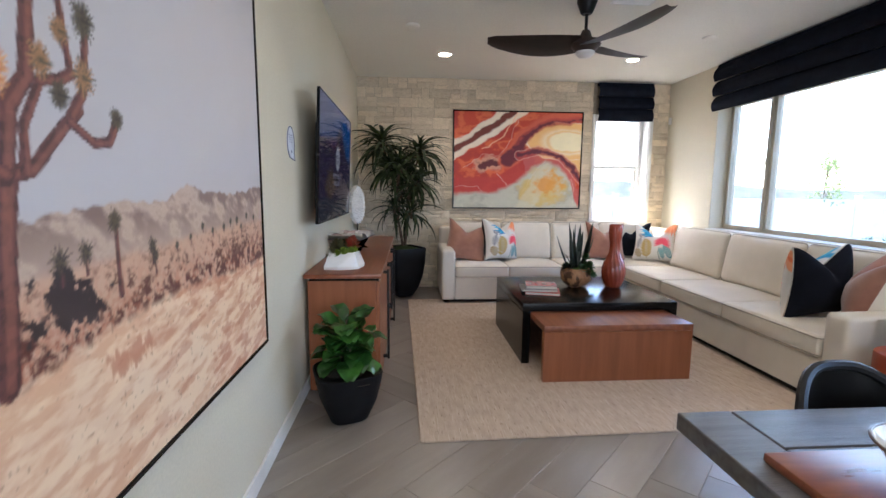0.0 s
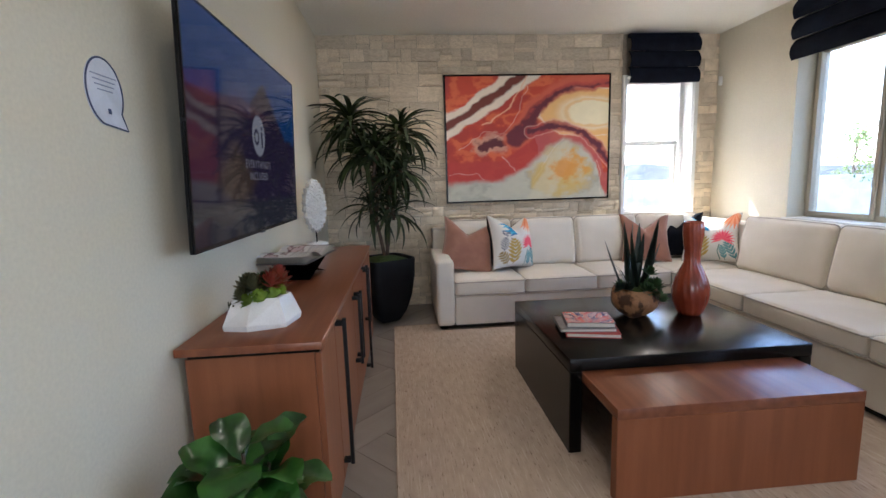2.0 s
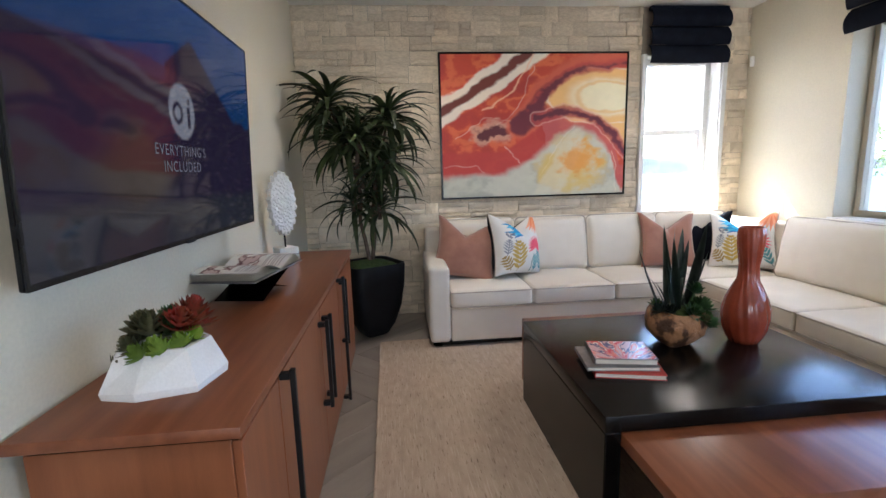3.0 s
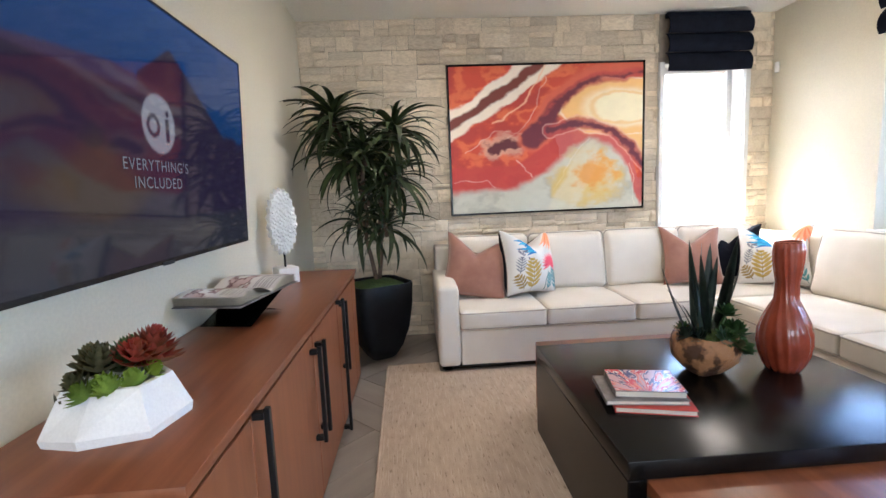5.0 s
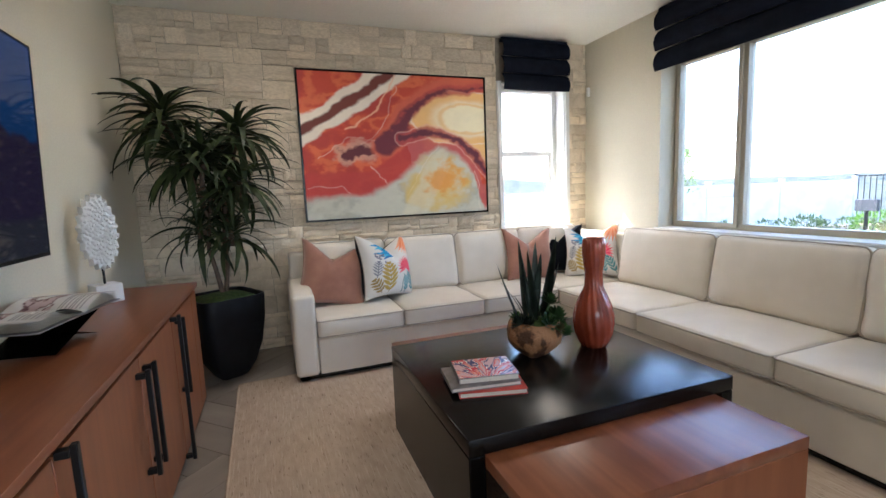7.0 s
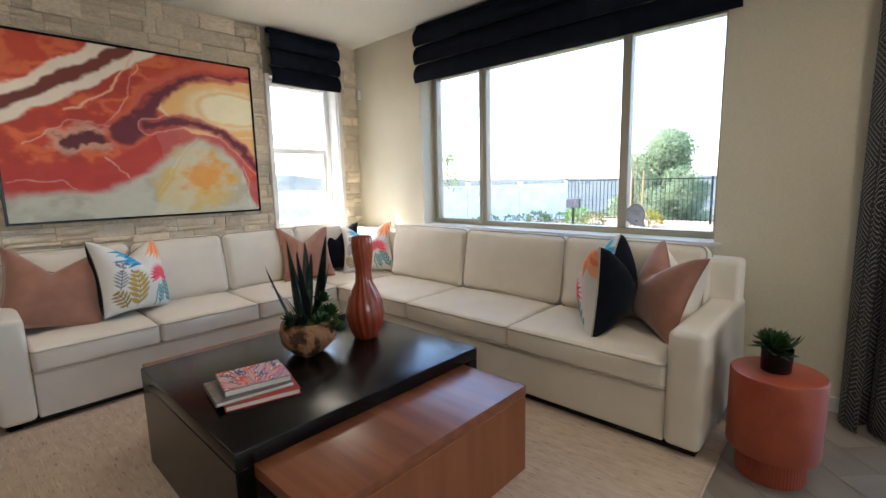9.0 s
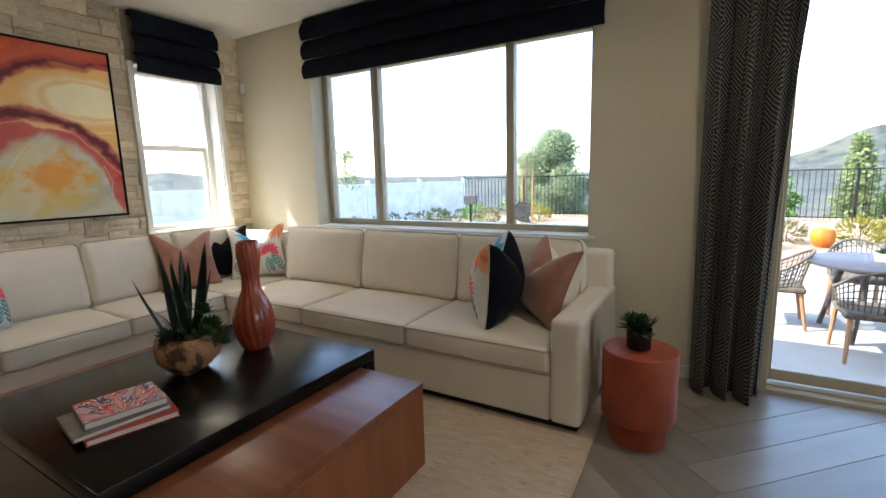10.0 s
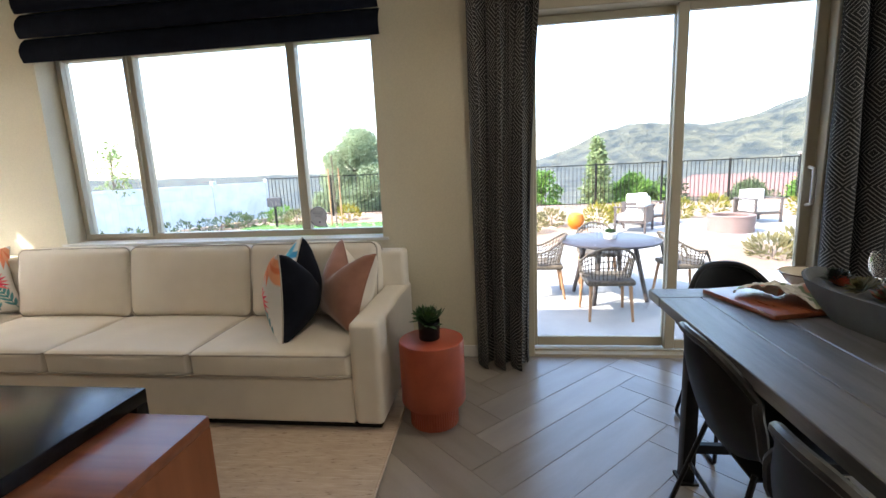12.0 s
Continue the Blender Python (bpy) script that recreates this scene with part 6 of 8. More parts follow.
def bubble(name, s, m, label):
    """A speech-bubble shaped card in the local y-z plane."""
    bm = bmesh.new()
    pts = [(0.5 * s * math.cos(a), 0.58 * s * math.sin(a)) for a in (radians(-35 + 290 * k / 36) for k in range(37))]
    pts.append((0.55 * s, -0.62 * s))
    bm.faces.new([bm.verts.new((0, y, z)) for y, z in pts])
    r = bmesh.ops.extrude_face_region(bm, geom=bm.faces[:])
    bmesh.ops.translate(bm, verts=[v for v in r["geom"] if isinstance(v, bmesh.types.BMVert)], vec=(0.003, 0, 0))
    ob = thing(name, label, "notice")
    ob.matrix_basis = m
    part("card", bm, CARD, ob, smooth=False)
    part("edge", tube(bmesh.new(), [(0.003, y * 0.97, z * 0.97) for y, z in pts], 0.0025 * s / 0.15, 6, closed=True), CARDEDGE, ob, "navy outline")
    for k, w in enumerate((0.34, 0.30, 0.26, 0.2)):
        part("text_line", boxes((0.0032, 0.0042, -w * s, w * s, (0.26 - 0.08 * k) * s - 0.008 * s, (0.26 - 0.08 * k) * s + 0.012 * s)), CARDTEXT, ob)
    part("badge", boxes((0.0032, 0.0042, 0.02 * s, 0.10 * s, -0.36 * s, -0.27 * s)), CARDEDGE, ob)
    return ob


CARD = mat("white_card", (0.66, 0.68, 0.75), scale=10, rough=0.5)
CARDEDGE = mat("navy_ink", (0.04, 0.055, 0.13), scale=10, rough=0.5)
CARDTEXT = mat("grey_blue_ink", (0.26, 0.29, 0.40), scale=10, rough=0.5)
bubble("notice_card", 0.155, pose(0.001, 2.58, 1.565), "white speech-bubble notice with a navy outline on the wall")
bubble("window_sticker", 0.135, pose(GX - 0.001, 3.01, 1.03, 0, 0, 180), "grey speech-bubble sticker on the window pane")

# ---- dining table ----
GREYOAK = mat("grey_stained_oak", (0.125, 0.12, 0.118), (0.066, 0.062, 0.061), scale=4, rough=0.4, bump=0.3, bscale=50, stretch=(0.7, 10, 10), spread=0.12, dist=0.003)
LEATHER = mat("black_leather", (0.018, 0.018, 0.019), (0.012, 0.012, 0.013), scale=9, rough=0.4, bump=0.3, bscale=260, dist=0.001, spec=0.28)
dt = thing("dining_table", "grey-stained plank dining table with breadboard ends and black metal legs", "dining table", (1.335, -0.06, 0))
TL, TW, TZ = 1.865, 1.02, 0.76
for x0, x1 in ((0, 0.138), (TL - 0.138, TL)):
    part("end_board", boxes((x0, x1, 0, TW, TZ - 0.045, TZ), bevel=0.003), GREYOAK, dt)
for k in range(6):
    part("plank", boxes((0.141, TL - 0.141, k * TW / 6 + 0.0015, (k + 1) * TW / 6 - 0.0015, TZ - 0.045, TZ), bevel=0.003), GREYOAK, dt)
part("apron", boxes((0.20, TL - 0.20, 0.10, 0.13, TZ - 0.10, TZ - 0.0455), (0.20, TL - 0.20, TW - 0.13, TW - 0.10, TZ - 0.10, TZ - 0.0455)), BLACKMETAL, dt)
for x in (0.26, TL - 0.30):
    for y0, y1 in ((0.06, 0.11), (TW - 0.11, TW - 0.06)):
        bm = bmesh.new()
        box(bm, x - 0.025, x + 0.035, y0, y1, 0.0, TZ - 0.0455, bevel=0.004)
        part("leg", bm, BLACKMETAL, dt)
        part("foot_plate", boxes((x - 0.04, x + 0.05, y0 - 0.012, y1 + 0.012, 0.0, 0.012), bevel=0.002), BLACKMETAL, dt)
    part("cross_bar", boxes((x - 0.01, x + 0.02, 0.1105, TW - 0.1105, 0.13, 0.17), bevel=0.003), BLACKMETAL, dt)


def dining_chair():
    """A bucket-shell chair on a thin sled frame. The seat faces -y."""
    c = thing("dining_chair", "black leather bucket dining chair on thin black metal legs", "dining chair", group="chairs round the dining table")
    bm = bmesh.new()
    nu, nv = 16, 22
    rows = []
    for j in range(nv + 1):
        t = j / nv
        if t < 0.5:
            s = t / 0.5
            y, z = -0.20 + 0.36 * s, 0.455 - 0.025 * math.sin(math.pi * s) + 0.01 * (1 - s)
        else:
            s = (t - 0.5) / 0.5
            y, z = 0.16 + 0.085 * math.sin(s * 1.35) + 0.02 * s, 0.455 + 0.36 * s ** 1.15
        back = max(0.0, (t - 0.45) / 0.55)
        half = 0.225 + 0.015 * math.sin(math.pi * t) - 0.03 * back ** 3
        row = []
        for i in range(nu + 1):
            u = 2 * i / nu - 1
            wrap = abs(u) ** 2.4
            zz = z + wrap * (0.05 * (1 - back) + 0.045 * math.sin(math.pi * min(1, t * 1.2)))
            yy = y - wrap * 0.11 * back
            if t > 0.65:
                zz -= 0.13 * abs(u) ** 3 * ((t - 0.65) / 0.35) ** 1.5
            row.append(bm.verts.new((half * u, yy, zz)))
        rows.append(row)
    for a, b2 in zip(rows, rows[1:]):
        for i in range(nu):
            bm.faces.new((a[i], a[i + 1], b2[i + 1], b2[i]))
    rim = [v.co.copy() for v in rows[0]] + [r[-1].co.copy() for r in rows[1:]] + [v.co.copy() for v in rows[-1][-2::-1]] + [r[0].co.copy() for r in rows[-2:0:-1]]
    bmesh.ops.solidify(bm, geom=bm.faces, thickness=0.028)
    shell = part("shell", bm, LEATHER, c, angle=70)
    part("piping", tube(bmesh.new(), [p + Vector((0, 0, 0.0)) for p in rim], 0.015, 8, closed=True), LEATHER, shell)
    for s in (-1, 1):
        part("leg", tube(bmesh.new(), [(s * 0.15, -0.12, 0.43), (s * 0.20, -0.21, 0.02), (s * 0.20, -0.20, 0.009), (s * 0.20, 0.22, 0.009), (s * 0.20, 0.225, 0.03), (s * 0.15, 0.12, 0.43)], 0.009, 8), BLACKMETAL, c)
    part("stretcher", tube(bmesh.new(), [(-0.19, 0.165, 0.24), (0.19, 0.165, 0.24)], 0.008, 8), BLACKMETAL, c)
    part("seat_plate", boxes((-0.16, 0.16, -0.13, 0.13, 0.412, 0.424), bevel=0.003), BLACKMETAL, c)
    return c


ch = dining_chair()
ch.matrix_basis = pose(2.50, 0.795, 0)
copy_thing(ch, pose(1.90, 0.84, 0, 0, 0, 2))
copy_thing(ch, pose(3.21, 0.52, 0, 0, 0, -90))
copy_thing(ch, pose(1.20, 0.45, 0, 0, 0, 90))

# place settings
BOARD = mat("red_brown_board", (0.27, 0.085, 0.038), (0.17, 0.05, 0.022), scale=6, rough=0.3, stretch=(1, 8, 1))
CERAMIC = mat("cream_ceramic", (0.66, 0.58, 0.45), (0.60, 0.52, 0.39), scale=12, rough=0.18, coat=0.3)
BROWNRIM = mat("brown_rim", (0.10, 0.06, 0.035), scale=20, rough=0.3)
NAPKIN = painted("leaf_napkin", rough=0.85, weave=500)


def leafy(u, v):
    img = np.ones(u.shape + (3,)) * np.array((0.66, 0.62, 0.55))
    for k in range(16):
        rr = random.Random(100 + k)
        cx, cy, a = rr.random(), rr.random(), rr.uniform(0, 3.14)
        dx, dy = (u - cx) * math.cos(a) + (v - cy) * math.sin(a), -(u - cx) * math.sin(a) + (v - cy) * math.cos(a)
        img = blend(img, srgb(104, 124, 92) if k % 3 else srgb(206, 138, 118), soft(np.hypot(dx / 0.12, dy / 0.055), 1.0, 0.2) * 0.85)
    return img


def setting(x, y, rz, seed, bowl_at, cloth_at):
    b = thing("serving_board", "reddish-brown wooden serving board on the dining table", "serving board", (x, y, TZ), rz=rz, group="place settings")
    part("board", boxes((-0.19, 0.19, -0.25, 0.25, 0.0, 0.02), bevel=0.005, seg=2), BOARD, b)
    w = thing("bowl", "cream ceramic bowl with a brown rim, on a serving board", "bowl", group="place settings")
    w.matrix_basis = b.matrix_basis @ pose(*bowl_at, 0.02)
    part("body", lathe(bmesh.new(), [(0.045, 0.0), (0.05, 0.004), (0.085, 0.03), (0.108, 0.065), (0.113, 0.068), (0.108, 0.07), (0.08, 0.035), (0.04, 0.012), (0.001, 0.01)], 40), CERAMIC, w)
    part("rim", tube(bmesh.new(), [(0.1115 * math.cos(a), 0.1115 * math.sin(a), 0.0695) for a in (2 * math.pi * k / 40 for k in range(40))], 0.003, 6, closed=True), BROWNRIM, w)
    nk = thing("napkin", "crumpled leaf-printed cloth napkin on a serving board", "napkin", group="place settings")
    nk.matrix_basis = b.matrix_basis @ pose(*cloth_at, 0.021, 0, 0, 25)

    def place(u, v):
        px, py = (u - 0.5) * 0.30, (v - 0.5) * 0.22
        z = 0.004 + 0.075 * np.abs(fbm(u * 3.2 + seed, v * 3.2, 71) - 0.36) * 2.0 * np.sin(np.pi * np.clip(u, 0, 1)) ** 0.5 + 0.02 * fbm(u * 9, v * 9, 72)
        return px * (0.85 + 0.3 * fbm(u * 3, v * 3, 73)), py * (0.85 + 0.3 * fbm(u * 3, v * 3 + 4, 74)), z
    picture("cloth", 70, 60, place, leafy, NAPKIN, nk)


setting(1.58, 0.50, 0, 1, (0.05, 0.11), (-0.02, -0.06))
setting(3.00, 0.47, 14, 2, (0.08, -0.16), (-0.02, 0.05))

# long bowl of succulents, and a wine glass
SLATE = mat("grey_concrete", (0.10, 0.105, 0.105), (0.07, 0.073, 0.073), scale=10, rough=0.7, bump=0.3, bscale=90)
lb = thing("trough_bowl", "long dark grey trough bowl full of succulents on the dining table", "planter", (2.60, 0.40, TZ), rz=8)
bm = bmesh.new()
rings = []
for sx, sy, z in ((0.20, 0.07, 0.0), (0.24, 0.085, 0.03), (0.30, 0.105, 0.085), (0.325, 0.115, 0.125), (0.315, 0.105, 0.127), (0.29, 0.09, 0.10), (0.02, 0.01, 0.095)):
    ring = []
    for k in range(48):
        a = 2 * math.pi * k / 48
        c, s = math.cos(a), math.sin(a)
        r = 1 / (abs(c) ** 3.2 + abs(s) ** 3.2) ** (1 / 3.2)
        ring.append(bm.verts.new((sx * r * c, sy * r * s, z + 0.035 * (abs(c) ** 3) * (z / 0.125))))
    rings.append(ring)
for a_, b_ in zip(rings, rings[1:]):
    for k in range(48):
        bm.faces.new((a_[k], a_[(k + 1) % 48], b_[(k + 1) % 48], b_[k]))
bm.faces.new(rings[0][::-1])
bm.faces.new(rings[-1])
part("trough", bm, SLATE, lb)
random.seed(31)
for k in range(22):
    rosette(lb, pose(random.uniform(-0.25, 0.25), random.uniform(-0.07, 0.07), 0.115 + random.uniform(0, 0.02), random.uniform(-25, 25), random.uniform(-25, 25), 60 * k), random.uniform(0.04, 0.06), (SUCCDARK, SUCC, SUCCRED, SNAKE)[k % 4], 4, 8)
gl = thing("wine_glass", "clear stemmed wine glass on the dining table", "wine glass", (3.02, 0.13, TZ))
part("glass", lathe(bmesh.new(), [(0.036, 0.0), (0.036, 0.003), (0.006, 0.008), (0.0045, 0.075), (0.03, 0.09), (0.046, 0.12), (0.049, 0.15), (0.043, 0.19), (0.0415, 0.19), (0.0475, 0.15), (0.0445, 0.121), (0.029, 0.092), (0.001, 0.084)], 36), CLEAR, gl)

# ---- outdoors ----
indoors = set(scene.objects)
G = -0.17
CONCRETE = mat("patio_concrete", (0.33, 0.31, 0.285), (0.275, 0.26, 0.24), scale=2.5, rough=0.85, bump=0.25, bscale=120, space="world")
EARTH = mat("sandy_earth", (0.30, 0.205, 0.14), (0.19, 0.13, 0.085), scale=0.9, rough=0.97, bump=1.0, bscale=26, dist=0.03, space="world", detail=10)
HILLSIDE = mat("hillside", (0.066, 0.068, 0.050), (0.015, 0.024, 0.026), scale=0.09, rough=1.0, bump=0.8, bscale=0.22, dist=3.0, space="world", detail=12, low=0.38, high=0.6)
GRASSM = mat("lawn_grass", (0.085, 0.20, 0.03), (0.05, 0.13, 0.018), scale=3, rough=0.9, bscale=80, space="world")
VINYL = mat("white_vinyl", (0.62, 0.63, 0.64), scale=3, rough=0.5, space="world")
FOLIAGE = mat("tree_foliage", (0.12, 0.165, 0.075), (0.06, 0.09, 0.04), scale=1.4, rough=0.85, space="world", bscale=12)
PINEM = mat("pine_foliage", (0.30, 0.36, 0.22), (0.17, 0.22, 0.12), scale=1.4, rough=0.9, space="world", bscale=12)
CONIFERM = mat("conifer_foliage", (0.24, 0.30, 0.13), (0.13, 0.18, 0.075), scale=2, rough=0.9, space="world", bscale=12)
BRIGHTLEAF = mat("bright_shrub", (0.16, 0.30, 0.05), (0.09, 0.18, 0.03), scale=1.6, rough=0.85, space="world", bscale=12)
YELLOWLEAF = mat("yellow_shrub", (0.30, 0.24, 0.03), (0.12, 0.13, 0.02), scale=4, rough=0.85, space="world", bscale=14)
DRYLEAF = mat("dry_grass", (0.25, 0.21, 0.095), (0.13, 0.12, 0.05), scale=4, rough=0.9, space="world", bscale=14)
TRUNK = mat("tree_bark", (0.16, 0.12, 0.09), (0.09, 0.065, 0.05), scale=9, rough=0.95, bump=0.8, bscale=40, dist=0.01)
STONEBLOCK = mat("pink_grey_block", (0.19, 0.125, 0.11), (0.14, 0.092, 0.08), scale=7, rough=0.9, bump=0.5, bscale=60)
ORANGEPOT = mat("orange_glaze", (0.52, 0.15, 0.012), (0.42, 0.11, 0.01), scale=7, rough=0.3)
ROPE = mat("grey_wicker", (0.12, 0.095, 0.07), (0.07, 0.055, 0.042), scale=30, rough=0.8, bump=0.5, bscale=200)
TEAKLEG = mat("teak_leg", (0.36, 0.19, 0.09), (0.26, 0.13, 0.06), scale=9, rough=0.55, stretch=(6, 6, 1))
GREYTOP = mat("grey_slat_top", (0.045, 0.040, 0.048), (0.032, 0.029, 0.035), scale=8, rough=0.5, bump=0.2, bscale=60)
DARKFRAME = mat("bronze_frame", (0.06, 0.045, 0.04), scale=8, rough=0.5)
CANVASWHITE = mat("outdoor_cushion", (0.66, 0.63, 0.58), scale=6, rough=0.9)
ROOFTILE = mat("pink_roof_tile", (0.19, 0.098, 0.085), (0.13, 0.068, 0.06), scale=5, rough=0.9, bump=0.5, bscale=8, dist=0.05)


def let_light_through(m, share=0.45):
    """Thin leaves pass part of the light that falls on their far side."""
    n, ln = m.node_tree.nodes, m.node_tree.links
    b = n["Principled BSDF"]
    out = next(nd for nd in n if nd.bl_idname == "ShaderNodeOutputMaterial")
    tr = n.new("ShaderNodeBsdfTranslucent")
    ln.new(b.inputs["Base Color"].links[0].from_socket, tr.inputs["Color"])
    mx = n.new("ShaderNodeMixShader")
    mx.inputs[0].default_value = share
    ln.new(b.outputs[0], mx.inputs[1])
    ln.new(tr.outputs[0], mx.inputs[2])
    ln.new(mx.outputs[0], out.inputs["Surface"])


for m_ in (FOLIAGE, PINEM, CONIFERM, BRIGHTLEAF, YELLOWLEAF, DRYLEAF):
    let_light_through(m_)


def bare(name, verts, faces, material, parent=None, smooth=True):
    me = bpy.data.meshes.new(name)
    me.from_pydata([tuple(v) for v in verts], [], faces)
    if smooth:
        me.shade_smooth()
    me.materials.append(material)
    ob = new(name, me)
    ob.parent = parent
    return ob


def land_height(x, y):
    """Level lot, a bank falling away beyond the fence, and hills far off to the south-east."""
    r = math.hypot(x - 1.1, y - 1.6)
    az = math.degrees(math.atan2(y - 1.6, x - 1.1))
    d = min(max((x - 20.0) / 16, 0), 1)
    z = -0.35 - 4.2 * d * d * (3 - 2 * d)
    z += 0.05 * noise.noise(Vector((x * 0.6, y * 0.6, 0))) * min(1, max(0, (x - 14.5) / 2)) * (1 if r < 40 else 0)
    if r > 360:
        k = min(1, (r - 360) / 130)
        k = k * k * (3 - 2 * k)
        el = 0.3 + 3.5 * math.exp(-((az + 15.0) / 7.5) ** 2) + 11.0 * math.exp(-((az + 46) / 19.0) ** 2) + 1.5 * math.exp(-((az - 75) / 25) ** 2)
        el += 0.25 * noise.noise(Vector((az * 0.35, 0, 4)))
        fall = min(1, max(0, (r - 620) / 500))
        z += k * (1 - fall) * (r * math.tan(radians(max(0.0, el))) + 3.5)
        z -= k * (1 - fall) * el * 1.3 * (1 - abs(noise.noise(Vector((x * 0.022, y * 0.022, 2))))) ** 3
        z += k * (1 - fall) * el * 0.35 * noise.noise(Vector((x * 0.09, y * 0.09, 7)))
    return z


verts, faces = [(1.1, 1.6, -0.35)], []
radii = [6, 9, 11, 13, 15, 16.5, 18, 19.5, 21, 23, 26, 30, 35, 42, 52, 66, 85, 110, 150, 200, 260, 320] + [360 + 5 * i for i in range(28)] + [520, 600, 660, 720, 900, 1200, 1800, 3000]
NA = 220
angs = [radians(-75 + 170 * k / 170) for k in range(171)] + [radians(95 + 190 * (k + 1) / 50) for k in range(49)]
for r in radii:
    for a in angs:
        x, y = 1.1 + r * math.cos(a), 1.6 + r * math.sin(a)
        verts.append((x, y, land_height(x, y)))
for k in range(NA):
    faces.append((0, 1 + k, 1 + (k + 1) % NA))
for i in range(len(radii) - 1):
    for k in range(NA):
        a, b = 1 + i * NA + k, 1 + i * NA + (k + 1) % NA
        faces.append((a, a + NA, b + NA, b))
ground = bare("ground", verts, faces, EARTH)
ground.data.materials.append(HILLSIDE)
for p in ground.data.polygons:
    if math.hypot(p.center.x, p.center.y) > 60:
        p.material_index = 1
tagged(ground, "sandy planted lot running out to dry scrubby hills", "ground", "", "structure")
tagged(part("patio", boxes((W - 0.1, 9.6, -6.5, 3.6, -0.23, G), (9.6, 13.2, -6.5, -0.4, -0.23, G - 0.003), bevel=0.0), CONCRETE, None, smooth=False), "pale concrete patio slab in sun and shade", "patio", "", "structure")
tagged(part("step", boxes((W + T, W + T + 0.25, -0.5, 1.6, -0.4, -0.09), bevel=0.01), CONCRETE, None), "low concrete sill step outside the glass door", "step", "", "structure")
# unseen overhang, added to trim the sun entering the narrow window
tagged(part("eave", boxes((-0.3, W + T + 0.15, D + T + 0.122, D + T + 1.05, H + 0.26, H + 0.40)), WHITE, None, smooth=False), "unseen roof overhang added to shade the narrow window", "eave", "", "structure")

# lawn
lawn = part("lawn", boxes((8.6, 14.4, 3.0, 9.3, -0.22, -0.165), bevel=0.01), GRASSM, None)
tagged(lawn, "small bright green lawn beyond the window", "lawn", "", "stuff")
rs = np.random.RandomState(5)


def cards(name, centres, size, material, parent=None, flat=0.0, aspect=2.0, seed=1, up=0.0):
    """Many small leaves or blades as one mesh: each a bent pair of triangles at a centre."""
    r = np.random.RandomState(seed)
    n = len(centres)
    c = np.asarray(centres, dtype=float)
    d = r.normal(size=(n, 3))
    d[:, 2] = d[:, 2] * (1 - flat) + up
    d /= np.linalg.norm(d, axis=1, keepdims=True)
    s = np.cross(d, r.normal(size=(n, 3)))
    s /= np.linalg.norm(s, axis=1, keepdims=True)
    ln = size * r.uniform(0.6, 1.3, (n, 1))
    w = ln / aspect
    v = np.stack([c, c + d * ln * 0.5 + s * w * 0.5, c + d * ln, c + d * ln * 0.5 - s * w * 0.5], 1).reshape(-1, 3)
    i = np.arange(n) * 4
    f = np.stack([i, i + 1, i + 2, i + 3], 1).tolist()
    return bare(name, v, f, material, parent, smooth=False)


g_ = np.stack([rs.uniform(8.65, 14.35, 9000), rs.uniform(3.05, 9.25, 9000), np.full(9000, -0.168)], -1)
tagged(cards("grass", g_, 0.07, GRASSM, None, aspect=9, up=2.2, seed=2), "short green blades of lawn grass", "grass", "", "stuff")

# white boundary fence


def fence_run(p0, p1, n, h, label):
    f = thing("vinyl_fence", label, "fence", (*p0, -0.22))
    d = Vector((p1[0] - p0[0], p1[1] - p0[1], 0))
    a = math.degrees(math.atan2(d.y, d.x))
    f.matrix_basis = pose(p0[0], p0[1], -0.22, 0, 0, a)
    s = d.length / n
    for k in range(n + 1):
        part("post", boxes((k * s - 0.06, k * s + 0.06, -0.06, 0.06, 0, h + 0.08), (k * s - 0.07, k * s + 0.07, -0.07, 0.07, h + 0.08, h + 0.12), bevel=0.006), VINYL, f)
    for k in range(n):
        bm = bmesh.new()
        m_ = int(s / 0.18)
        for j in range(m_):
            w = (s - 0.13) / m_
            box(bm, k * s + 0.065 + j * w + 0.0012, k * s + 0.065 + (j + 1) * w - 0.0012, -0.02, 0.02, 0.18, h - 0.10)
        part("panel", bm, VINYL, f, smooth=False)
        part("rail", boxes((k * s + 0.061, k * s + s - 0.061, -0.035, 0.035, h - 0.10, h), (k * s + 0.061, k * s + s - 0.061, -0.035, 0.035, 0.06, 0.18), bevel=0.006), VINYL, f)
    return f


fence_run((-2.0, 13.2), (9.0, 13.2), 5, 1.5, "long white vinyl privacy fence along the lot")
fence_run((9.0, 13.2), (16.9, 10.1), 4, 1.5, "white vinyl privacy fence meeting the iron fence")

# iron fence


def iron_fence(p0, p1, n, h):
    d = Vector((p1[0] - p0[0], p1[1] - p0[1], 0))
    f = thing("iron_fence", "black iron picket fence at the end of the lot", "fence")
    f.matrix_basis = pose(p0[0], p0[1], -0.20, 0, 0, math.degrees(math.atan2(d.y, d.x)))
    s = d.length / n
    for k in range(n + 1):
        part("post", boxes((k * s - 0.03, k * s + 0.03, -0.03, 0.03, -0.1, h + 0.05)), BLACKMETAL, f, smooth=False)
    for z in (0.10, h - 0.03):
        part("rail", boxes((0, d.length, -0.017, 0.017, z, z + 0.035)), BLACKMETAL, f, smooth=False)
    pk = bpy.data.meshes.new("picket")
    bm = boxes((-0.0085, 0.0085, -0.0085, 0.0085, 0.05, h + 0.0))
    bm.to_mesh(pk)
    bm.free()
    pk.materials.append(BLACKMETAL)
    m_ = int(d.length / 0.135)
    for j in range(m_):
        leaf_at("picket", pk, f, pose((j + 0.5) * d.length / m_, 0, 0))


